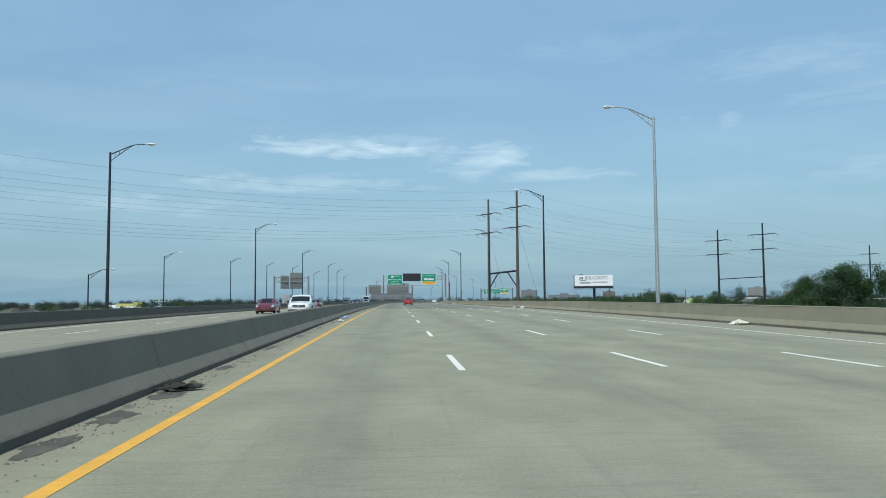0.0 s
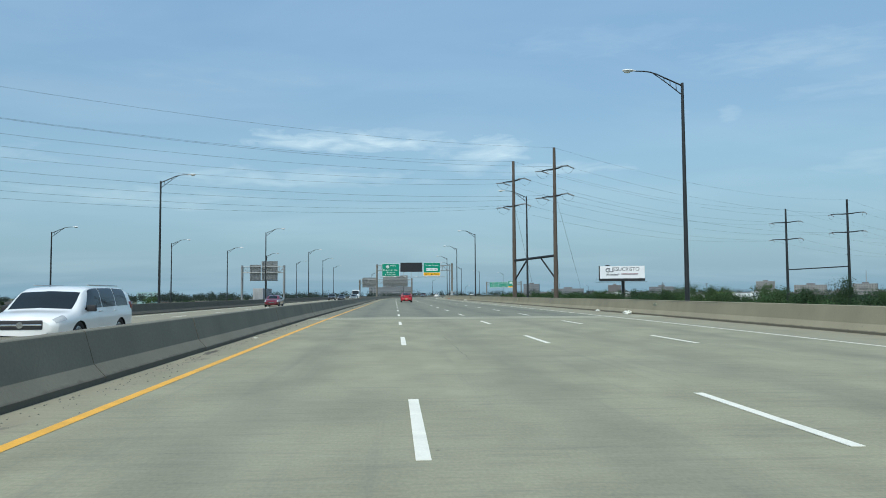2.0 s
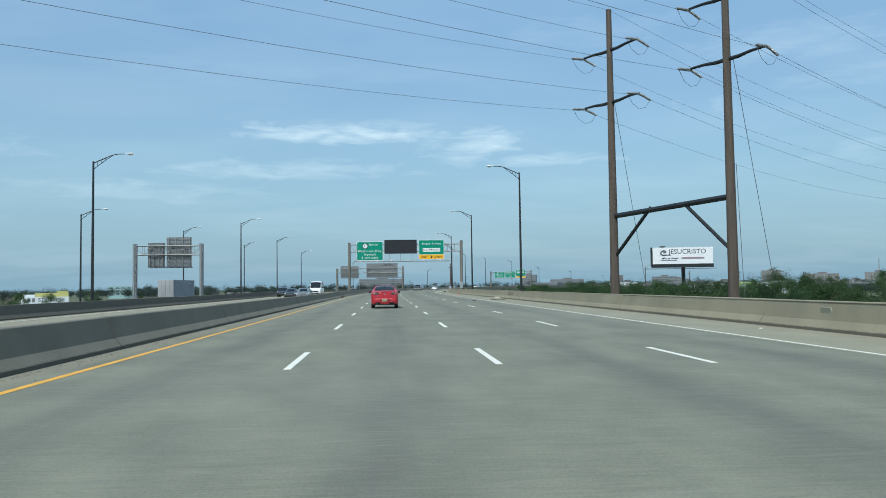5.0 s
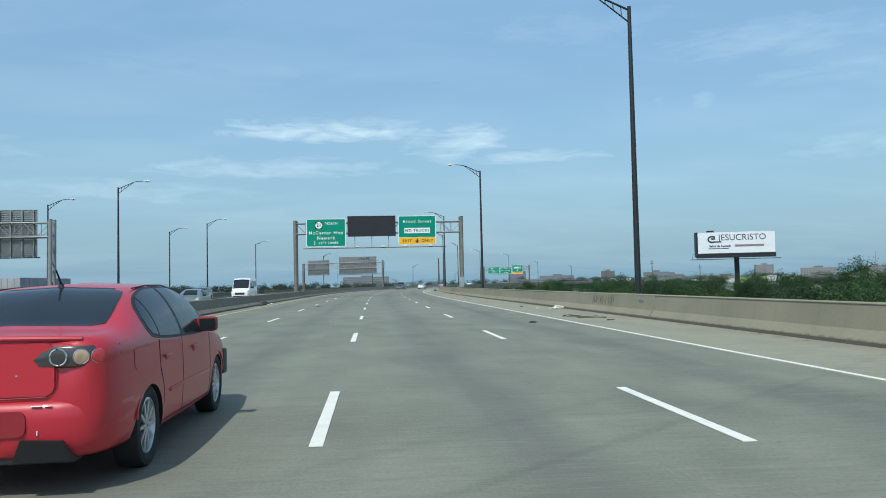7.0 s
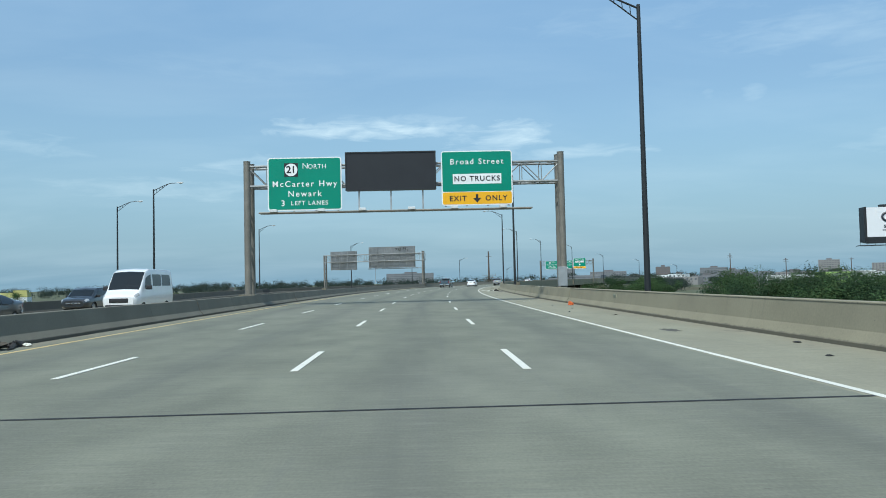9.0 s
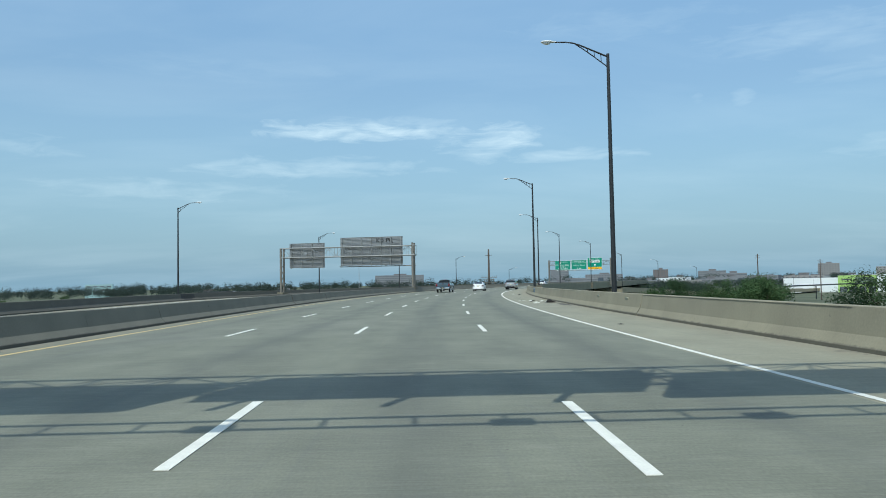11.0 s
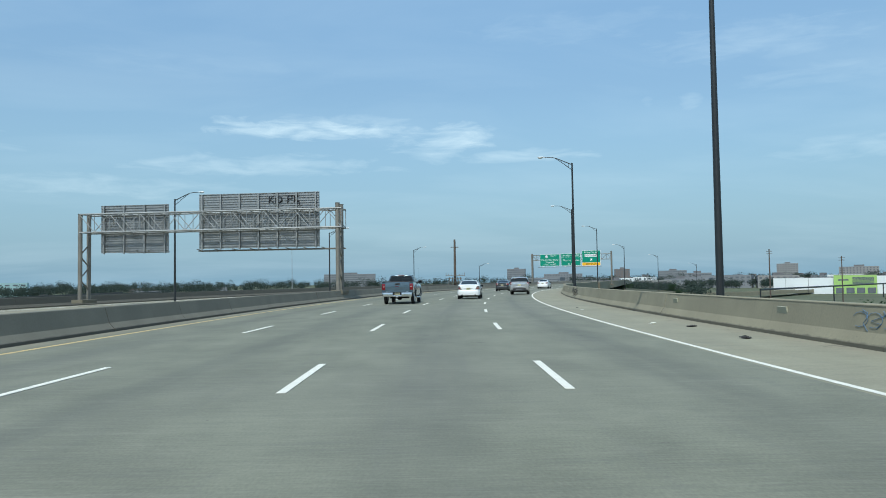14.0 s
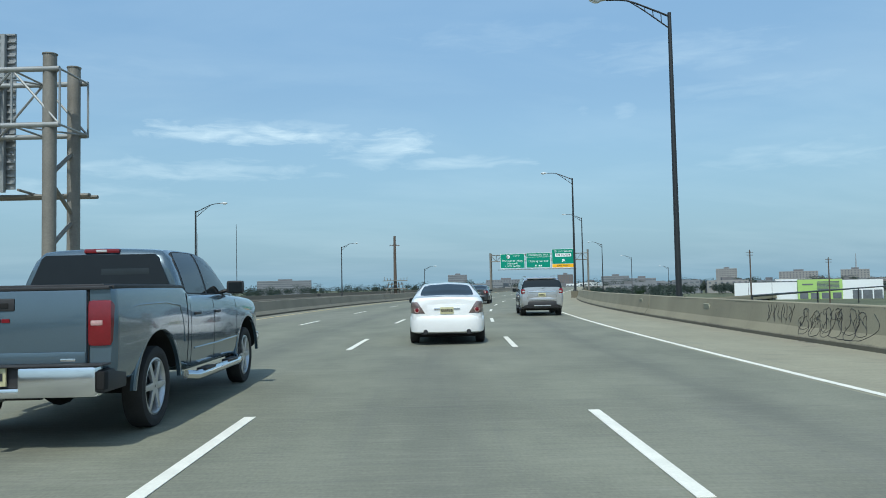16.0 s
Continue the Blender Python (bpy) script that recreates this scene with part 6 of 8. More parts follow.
def suv(m, name, mat, label, L=5.0, W=2.0, H=1.77):
    top = empty(name, m, label, "car")
    sh = Shell(suv_rows(L, W, H))
    k, w, h = L / 5.0, W / 2.0, H / 1.77
    ye, yf = -2.5 * k, 2.5 * k
    glass = [("rear_window", -2.499 * k, -2.425 * k, 4.25, 6, 0, (0, 0)), ("windscreen", 0.86 * k, 1.5 * k, 5.1, 6, 0, (0, 0)),
             ("side_window", -2.1 * k, -1.15 * k, 4.14, 4.88, 1, (0.1, 0)), ("side_window", -1.08 * k, -0.1 * k, 4.14, 4.88, 1, (0, 0)), ("side_window", -0.03 * k, 1.1 * k, 4.14, 4.88, 1, (0, -0.5 * k))]
    build_shell_car(top, sh, mat, (-1.42 * k, 1.46 * k), 0.375, 0.83 * w, fine_steps(ye, yf, 42), glass, 0.25, (0.255, 10), n=4)
    for sd in (1, -1):
        tl = add(top, "tail_lamp", M["tail_red"], ((min(sd * 0.75 * w, sd * 0.955 * w), ye - 0.012, 0.96), (max(sd * 0.75 * w, sd * 0.955 * w), ye + 0.22, 1.2)), bevel=0.06, label="red tail lamp")
        add(tl, "lens", M["lamp_clear"], ((sd * 0.84 * w - 0.05, ye - 0.02, 1.04), (sd * 0.84 * w + 0.05, ye - 0.005, 1.09)), bevel=0.005)
        part("head_lamp", sh.patch(2.12 * k, 2.42 * k, 3.5, 4.6, sd, push=0.008, thick=0.02), M["lamp_clear"], top, "", True)
        for y in (-0.95 * k, 0.1 * k):
            add(top, "door_handle", mat, ((sd * 0.985 * w - 0.02, y - 0.09, 0.95), (sd * 0.985 * w + 0.02, y + 0.09, 0.985)), bevel=0.012)
        add(top, "roof_rail", M["galv"], ((sd * 0.68 * w - 0.02, -1.9 * k, 1.76 * h), (sd * 0.68 * w + 0.02, 0.3 * k, 1.79 * h)), bevel=0.012)
        add(top, "sill_cladding", M["plastic"], ((sd * 0.965 * w - 0.04, -0.95 * k, 0.33), (sd * 0.965 * w + 0.02, 1.0 * k, 0.42)), bevel=0.015)
        b = bmesh.new()
        tube(b, (sd * 0.62, ye - 0.05, 0.4), (sd * 0.62, ye + 0.2, 0.4), 0.045, n=14)
        part("exhaust_pipe", b, M["plastic"], top, "", True)
    add(top, "tailgate", mat, ((-0.66 * w, ye - 0.018, 0.72), (0.66 * w, ye + 0.02, 1.12)), bevel=0.03)
    add(top, "tailgate_trim", M["chrome"], ((-0.6 * w, ye - 0.03, 1.03), (0.6 * w, ye - 0.014, 1.07)), bevel=0.008)
    plate_with_bars(top, 0, ye - 0.03, 0.92)
    bp = [(x * w, y * k) for x, y in ((0.0, -2.535), (0.35, -2.53), (0.62, -2.51), (0.8, -2.455), (0.9, -2.36), (0.965, -2.2), (0.98, -2.0))]
    part("rear_bumper", wrap_panel(bp, [(0.33, 0.07), (0.36, 0.02), (0.46, 0.0), (0.62, 0.0), (0.66, 0.02), (0.67, 0.06)], 0, True), M["plastic"], top, "black plastic lower bumper", True)
    part("bumper_band", wrap_panel(bp, [(0.672, 0.05), (0.69, 0.004), (0.76, -0.006), (0.8, 0.01), (0.81, 0.06)], 0, True), mat, top, "", True)
    # near-black underbody, with the shadow below the car put into its colour
    add(top, "underbody", M["well"], ((-0.7 * w, -2.2 * k, 0.24), (0.7 * w, 2.1 * k, 0.4)), bevel=0.02, label="dark underbody")
    add(top, "bumper_skid", M["galv"], ((-0.36, ye - 0.05, 0.43), (0.36, ye - 0.03, 0.475)), bevel=0.008)
    add(top, "spoiler", mat, ((-0.66 * w, ye + 0.0, 1.64 * h), (0.66 * w, ye + 0.4, 1.69 * h)), bevel=0.02)
    b = bmesh.new()
    tube(b, (0, ye - 0.012, 1.2 * h), (0.24, ye + 0.02, 1.3 * h), 0.012, n=6)
    part("rear_wiper", b, M["plastic"], top)
    add(top, "grille", M["plastic"], ((-0.5, yf - 0.06, 0.58), (0.5, yf + 0.02, 0.8)), bevel=0.04)
    add(top, "grille_bar", M["chrome"], ((-0.48, yf + 0.012, 0.67), (0.48, yf + 0.032, 0.71)), bevel=0.008)
    add(top, "front_intake", M["plastic"], ((-0.62, yf - 0.14, 0.42), (0.62, yf - 0.01, 0.54)), bevel=0.03)
    b = bmesh.new()
    tube(b, (0, yf + 0.012, 0.69), (0, yf + 0.035, 0.69), 0.075, n=20)
    part("badge", b, M["chrome"], top)
    mirror_pair(top, 0.98 * w, 0.95 * k, 1.14 * h, M["plastic"], 1.0)
    return top


def pickup(m):
    top = empty("pickup_truck", m, "slate-grey crew-cab pickup truck with chrome bumper and covered bed", "pickup truck")
    mat = M["steel_paint"]
    # bed and cab lower body
    low = [
        (-2.76, .62, .92, .63, .95, .66, .975, .95, .965, 1.34, .95, 1.385, 1.39),
        (-2.70, .55, .92, .56, .98, .60, 1.0, .95, .985, 1.35, .965, 1.395, 1.395),
        (-1.7, .55, .92, .56, .985, .60, 1.015, .95, .99, 1.35, .97, 1.4, 1.4),
        (-0.80, .50, .92, .51, .985, .56, 1.01, .95, .985, 1.34, .97, 1.395, 1.395),
        (-0.72, .45, .92, .46, .985, .52, 1.01, .93, .98, 1.26, .93, 1.31, 1.32),
        (0.6, .45, .92, .46, .985, .52, 1.01, .93, .98, 1.25, .93, 1.31, 1.32),
        (1.5, .45, .92, .46, .985, .52, 1.01, .92, .975, 1.23, .90, 1.28, 1.30),
        (2.3, .45, .9, .46, .975, .52, 1.0, .90, .965, 1.18, .88, 1.24, 1.27),
        (2.78, .45, .86, .47, .93, .52, .955, .86, .92, 1.12, .84, 1.19, 1.22),
        (2.95, .5, .78, .51, .84, .55, .86, .82, .84, 1.05, .76, 1.12, 1.15)]
    rows = [(r[0], (0, r[1]), *[(r[2 + 2 * i], r[3 + 2 * i]) for i in range(5)], (0, r[12])) for r in low]
    sh = Shell(rows)
    me = cut_arches(sh.body(fine_steps(-2.76, 2.95, 44), 4), (-1.66, 1.99), 0.405, 0.62, [mat, M["well"]], 1.56)
    bd = new("body", me)
    bd.parent = top
    cab = [
        (-0.74, 1.2, .8, 1.2, .91, 1.21, .94, 1.24, .93, 1.31, .76, 1.66, 1.68),
        (-0.66, 1.2, .8, 1.2, .93, 1.21, .965, 1.24, .95, 1.31, .70, 1.825, 1.86),
        (-0.45, 1.2, .8, 1.2, .93, 1.21, .968, 1.24, .953, 1.31, .69, 1.845, 1.885),
        (0.3, 1.2, .8, 1.2, .93, 1.21, .968, 1.24, .953, 1.30, .69, 1.85, 1.892),
        (0.85, 1.2, .8, 1.2, .93, 1.21, .966, 1.24, .95, 1.29, .69, 1.80, 1.845),
        (1.3, 1.2, .8, 1.2, .925, 1.21, .955, 1.24, .94, 1.28, .79, 1.52, 1.555),
        (1.72, 1.2, .8, 1.2, .90, 1.205, .93, 1.225, .915, 1.26, .85, 1.30, 1.325),
        (1.8, 1.2, .78, 1.2, .88, 1.205, .905, 1.22, .89, 1.245, .82, 1.27, 1.29)]
    rows = [(r[0], (0, r[1]), *[(r[2 + 2 * i] * 0.95, r[3 + 2 * i]) for i in range(5)], (0, r[12])) for r in cab]
    ch = Shell(rows)
    cb = part("cab", ch.body(np.unique(np.concatenate([np.linspace(-0.74, 1.8, 26), [-0.72, -0.7, -0.68, -0.62]])), 4), mat, top, "", True)
    # glass: rear window is a flat pane just behind the cab's back
    b = bmesh.new()
    pts = [(-0.775, 1.40), (0.775, 1.40), (0.785, 1.44), (0.655, 1.755), (0.61, 1.79), (-0.61, 1.79), (-0.655, 1.755), (-0.785, 1.44)]
    f = [b.verts.new((x, -0.776 + (z - 1.40) * 0.06, z)) for x, z in pts]
    g = [b.verts.new((x, -0.68 + (z - 1.40) * 0.17, z)) for x, z in pts]
    b.faces.new(f)
    b.faces.new(g[::-1])
    for i in range(8):
        b.faces.new((f[i], g[i], g[(i + 1) % 8], f[(i + 1) % 8]))
    bmesh.ops.recalc_face_normals(b, faces=b.faces[:])
    rw = part("rear_window", b, M["glass_tint"], top, "tinted rear window with a pale sticker")
    add(rw, "sticker", M["lamp_glass"], ((0.52, -0.768, 1.43), (0.66, -0.760, 1.455)), bevel=0.002)
    # a lighter opaque patch paints the daylight of the windscreen seen through the tint
    add(rw, "painted_view", M["tint_view"], ((0.02, -0.7665, 1.5), (0.56, -0.7615, 1.63)), bevel=0.002)
    part("windscreen", ch.patch(0.95, 1.68, 5.1, 6, 0), M["glass_dark"], top, "", True)
    for sd in (1, -1):
        sw = part("window_trim", skin_leaf(ch, [(-0.58, 4.12, 4.7), (-0.52, 4.06, 4.86), (-0.3, 4.05, 4.92), (0.6, 4.05, 4.92), (1.0, 4.06, 4.8), (1.52, 4.1, 4.2)], sd, 0.002, ny=26), M["plastic"], top, "black window surround", True)
        part("side_window", skin_leaf(ch, [(-0.54, 4.15, 4.7), (-0.48, 4.11, 4.84), (-0.2, 4.1, 4.87), (0.22, 4.1, 4.88)], sd, 0.006), M["glass_dark"], sw, "", True)
        part("side_window", skin_leaf(ch, [(0.30, 4.1, 4.88), (0.7, 4.1, 4.87), (1.0, 4.11, 4.74), (1.42, 4.13, 4.25)], sd, 0.006), M["glass_dark"], sw, "", True)
        for y in (-0.66, 0.26, 1.34):
            part("door_gap", sh.patch(y - 0.005, y + 0.005, 2.05, 3.98, sd, push=0.0015, ny=1, nv=10), M["well"], top)
        for y in (-0.42, 0.42):
            add(top, "door_handle", M["plastic"], ((sd * 0.995 - 0.03, y - 0.1, 1.08), (sd * 0.995 + 0.03, y + 0.1, 1.115)), bevel=0.014)
        b = bmesh.new()
        pipe(b, [(sd * 0.98, -0.78, 0.42), (sd * 1.06, -0.68, 0.4), (sd * 1.08, -0.4, 0.4), (sd * 1.08, 1.05, 0.4), (sd * 1.06, 1.25, 0.41), (sd * 0.98, 1.35, 0.43)], 0.055, 10)
        st = part("running_board", b, M["chrome"], top, "chrome tube running board", True)
        for y in (-0.3, 0.75):
            add(st, "step_pad", M["plastic"], ((sd * 1.07 - 0.06, y - 0.2, 0.435), (sd * 1.07 + 0.06, y + 0.2, 0.465)), bevel=0.01)
        # tall tail lamps on the bed's corners
        tl = add(top, "tail_lamp", M["tail_red"], ((min(sd * 0.765, sd * 0.985), -2.79, 0.885), (max(sd * 0.765, sd * 0.985), -2.55, 1.3)), bevel=0.055, label="tall red tail lamp")
        add(tl, "reversing_lens", M["tail_pink"], ((sd * 0.855 - 0.055, -2.796, 1.07), (sd * 0.855 + 0.055, -2.775, 1.12)), bevel=0.018)
        add(top, "head_lamp", M["lamp_clear"], ((sd * 0.7 - 0.16, 2.76, 0.86), (sd * 0.7 + 0.16, 2.94, 1.05)), bevel=0.04)
    # tailgate, bed rails, cover
    add(top, "tailgate", mat, ((-0.77, -2.795, 0.74), (0.77, -2.74, 1.385)), bevel=0.018)
    for sd in (1, -1):
        add(top, "tailgate_gap", M["well"], ((sd * 0.775 - 0.006, -2.77, 0.74), (sd * 0.775 + 0.006, -2.75, 1.385)), bevel=0)
        for y in (-1.66, 1.99):
            part("wheel_flare", wheel_flare(sd * 0.985, y, 0.35, 0.62, 0.69, 0.02, 8, 172), mat, top, "", True)
        b = bmesh.new()
        pipe(b, [(sd * 1.0, -0.55, 0.70), (sd * 1.008, 0.3, 0.70), (sd * 1.0, 1.36, 0.72)], 0.012, 8)
        part("door_crease", b, mat, top, "", True)
    for sd in (1, -1):
        # pressed shoulder line over the rear arch and the seam between bed and cab
        b = bmesh.new()
        pipe(b, [(sd * 0.985, -2.5, 1.2), (sd * 1.0, -2.2, 1.235), (sd * 1.004, -1.5, 1.245), (sd * 1.0, -1.05, 1.2), (sd * 1.003, -0.95, 1.05), (sd * 1.012, -0.9, 0.8)], 0.009, 8)
        part("bed_crease", b, mat, top, "", True)
        part("cab_gap", sh.patch(-0.79, -0.772, 2.05, 3.98, sd, push=0.0015, ny=1, nv=10), M["well"], top)
        add(top, "fog_step", M["well"], ((sd * 0.945 - 0.02, -2.955, 0.53), (sd * 0.945 + 0.05, -2.86, 0.69)), bevel=0.02)
    add(top, "tailgate_lower", mat, ((-0.76, -2.802, 0.75), (0.76, -2.79, 0.85)), bevel=0.008)
    tg = add(top, "tailgate_handle", M["plastic"], ((-0.15, -2.806, 1.21), (0.15, -2.785, 1.32)), bevel=0.012, label="black tailgate handle")
    add(tg, "grip", M["well"], ((-0.1, -2.812, 1.235), (0.1, -2.804, 1.28)), bevel=0.004)
    b = bmesh.new()
    for i in range(3):
        box(b, (-0.12 + i * 0.08, -2.804, 1.11), (-0.05 + i * 0.08, -2.797, 1.145), 0.004)
    part("badge", b, M["tail_red"], top, "red badge with chrome edge")
    for x0, x1 in ((-0.74, -0.5), (0.55, 0.68)):
        add(top, "small_badge", M["chrome"], ((x0, -2.806, 0.765), (x1, -2.801, 0.79)), bevel=0.001)
    add(top, "tailgate_cap", M["plastic"], ((-0.96, -2.79, 1.385), (0.96, -2.70, 1.415)), bevel=0.01)
    for sd in (1, -1):
        add(top, "bed_rail", M["plastic"], ((sd * 0.93 - 0.05, -2.72, 1.39), (sd * 0.93 + 0.05, -0.82, 1.425)), bevel=0.012)
    add(top, "bed_cover", M["plastic"], ((-0.88, -2.70, 1.395), (0.88, -0.84, 1.435)), bevel=0.012, label="flat black bed cover")
    # brake lamp above the rear window
    bl = add(top, "high_brake_lamp", M["tail_red"], ((-0.2, -0.715, 1.81), (0.2, -0.63, 1.86)), bevel=0.015)
    add(bl, "cargo_lens", M["lamp_clear"], ((-0.06, -0.72, 1.82), (0.06, -0.7, 1.85)), bevel=0.006)
    # chrome step bumper
    b = bmesh.new()
    for sd in (1, -1):
        box(b, (0.27 if sd > 0 else -0.93, -2.98, 0.475), (0.93 if sd > 0 else -0.27, -2.80, 0.735), 0.03)
    box(b, (-0.3, -2.95, 0.475), (0.3, -2.80, 0.56), 0.02)
    part("rear_bumper", b, M["chrome"], top, "polished chrome step bumper", True)
    for sd in (1, -1):
        add(top, "bumper_corner", M["plastic"], ((sd * 0.93 - 0.03, -2.94, 0.5), (sd * 0.93 + 0.06, -2.45, 0.70)), bevel=0.04)
    add(top, "bumper_pad", M["plastic"], ((-0.98, -2.97, 0.735), (0.98, -2.78, 0.75)), bevel=0.005)
    add(top, "plate_pocket", M["plastic"], ((-0.28, -2.90, 0.56), (0.28, -2.82, 0.735)), bevel=0.006)
    plate_with_bars(top, 0, -2.925, 0.655)
    b = bmesh.new()
    box(b, (-0.05, -3.08, 0.43), (0.05, -2.7, 0.5), 0.008)
    tube(b, (0, -3.05, 0.5), (0, -3.05, 0.56), 0.02, n=10)
    bmesh.ops.create_icosphere(b, subdivisions=2, radius=0.035, matrix=Matrix.Translation((0, -3.05, 0.58)))
    part("tow_hitch", b, M["galv"], top, "steel tow ball hitch", True)
    b = bmesh.new()
    tube(b, (-0.35, -2.72, 0.48), (0.35, -2.72, 0.48), 0.05, n=10)
    part("hitch_tube", b, M["plastic"], top)
    b = bmesh.new()
    tube(b, (-0.62, -1.66, 0.4), (0.62, -1.66, 0.4), 0.06, n=10)
    bmesh.ops.create_icosphere(b, subdivisions=2, radius=0.17, matrix=Matrix.Translation((0, -1.66, 0.4)))
    box(b, (-0.5, -2.6, 0.5), (-0.4, 2.4, 0.62))
    box(b, (0.4, -2.6, 0.5), (0.5, 2.4, 0.62))
    part("chassis", b, M["well"], top)
    add(top, "grille", M["chrome"], ((-0.55, 2.86, 0.78), (0.55, 2.98, 1.08)), bevel=0.03)
    add(top, "front_bumper", M["chrome"], ((-0.95, 2.8, 0.48), (0.95, 3.0, 0.7)), bevel=0.05)
    mirror_pair(top, 0.97, 1.1, 1.40, M["plastic"], 1.05)
    b = bmesh.new()
    tube(b, (0.86, 1.95, 1.22), (0.86, 1.93, 2.35), 0.006, 0.003, 6)
    part("aerial", b, M["plastic"], top, "thin black whip aerial")
    for y in (-1.66, 1.99):
        for sd in (1, -1):
            wheel(top, sd * 0.87, y, 0.405, 0.21, 0.29, 6, M["alloy"])
    return top


def van(m):
    top = empty("white_van", m, "tall white panel van with dark windows", "van")
    rows0 = [
        (-2.95, .5, .8, .52, .9, .58, .98, 1.0, .95, 1.5, .82, 2.45, 2.5),
        (-2.85, .45, .85, .47, .97, .55, 1.02, 1.0, .985, 1.5, .86, 2.5, 2.56),
        (0.6, .42, .85, .44, .98, .52, 1.03, 1.0, .99, 1.5, .86, 2.52, 2.58),
        (1.25, .42, .85, .44, .98, .52, 1.03, .98, .98, 1.45, .85, 2.38, 2.45),
        (1.9, .42, .85, .44, .97, .52, 1.02, .95, .96, 1.38, .86, 1.75, 1.8),
        (2.3, .42, .82, .44, .95, .52, 1.0, .92, .93, 1.22, .82, 1.32, 1.36),
        (2.75, .45, .75, .47, .86, .55, .9, .85, .84, 1.05, .72, 1.12, 1.15),
        (2.9, .5, .66, .52, .72, .58, .76, .8, .72, .95, .6, 1.0, 1.03)]
    sh = Shell([(r[0], (0, r[1]), *[(r[2 + 2 * i], r[3 + 2 * i]) for i in range(5)], (0, r[12])) for r in rows0])
    glass = [("windscreen", 1.35, 2.22, 5.08, 6, 0, (0, 0)), ("side_window", 0.75, 1.75, 4.1, 4.62, 1, (0, -0.25)), ("side_window", -0.9, 0.5, 4.1, 4.62, 1, (0, 0)), ("side_window", -2.5, -1.05, 4.1, 4.62, 1, (0, 0))]
    build_shell_car(top, sh, M["white_car"], (-1.75, 2.0), 0.35, 0.86, fine_steps(-2.95, 2.9, 34), glass, 0.22, (0.21, 8), n=4)
    for sd in (1, -1):
        part("head_lamp", sh.patch(2.45, 2.8, 3.6, 4.7, sd, push=0.008, thick=0.02), M["lamp_clear"], top, "", True)
        add(top, "tail_lamp", M["tail_red"], ((sd * 0.93 - 0.07, -2.97, 0.95), (sd * 0.93 + 0.05, -2.9, 1.35)), bevel=0.02)
    add(top, "grille", M["plastic"], ((-0.5, 2.82, 0.72), (0.5, 2.93, 0.95)), bevel=0.03)
    add(top, "front_bumper", M["plastic"], ((-0.7, 2.75, 0.46), (0.7, 2.94, 0.62)), bevel=0.04)
    mirror_pair(top, 1.05, 1.6, 1.5, M["plastic"], 1.4)
    return top


red_sedan(pose(1.53, 151.99, 0, 0, 0, 0.1))
pickup(pose(11.34, 341.37, 0, 0, 0, -10.0))
plain_sedan(pose(17.27, 351.15, 0, 0, 0, -11.2), "white_sedan", M["white_car"], "white four-door saloon with twin exhausts in its lane", 4.82, 1.78, 1.47, "tail_clear", twin=True)
suv(pose(24.38, 365.6, 0, 0, 0, -13.3), "silver_suv", M["silver_paint"], "silver sport utility car with black lower bumper", 5.0, 1.9, 1.74)
plain_sedan(pose(27.4, 390.0, 0, 0, 0, -17.2), "dark_sedan", M["dark_paint"], "charcoal saloon farther along the bend", 4.7, 1.8, 1.46)
plain_sedan(pose(38.2, 412.0, 0, 0, 0, -21.0), "small_white_sedan", M["white_car"], "white saloon entering the bend", 4.6, 1.78, 1.46)
suv(pose(-8.7, 54.9, -0.08 + rise(54.9), 0, 0, 180), "white_crossover", M["white_car"], "white crossover with black grille facing along the opposite lanes", 4.7, 1.92, 1.62)
plain_sedan(pose(-13.0, 64.5, -0.16 + rise(64.5), 0, 0, 180), "maroon_hatch", M["maroon_paint"], "dark maroon saloon in the opposite lanes", 4.3, 1.75, 1.47)
plain_sedan(pose(-15.2, 131.0, -0.2, 0, 0, 180), "maroon_sedan", M["maroon_paint"], "maroon saloon passing on the opposite roadway", 4.8, 1.83, 1.46)
plain_sedan(pose(-9.2, 203.0, -0.09, 0, 0, 180), "silver_sedan", M["green_grey"], "grey-green saloon on the opposite roadway", 4.7, 1.8, 1.45)
plain_sedan(pose(-13.0, 220.5, -0.16, 0, 0, 180), "black_sedan", M["dark_paint"], "black saloon on the opposite roadway", 4.7, 1.8, 1.45)
van(pose(-10.2, 231.5, -0.11, 0, 0, 180))
suv(pose(-17.0, 241.0, -0.23, 0, 0, 180), "black_suv", M["dark_paint"], "black sport utility car on the opposite roadway", 4.9, 1.95, 1.75)


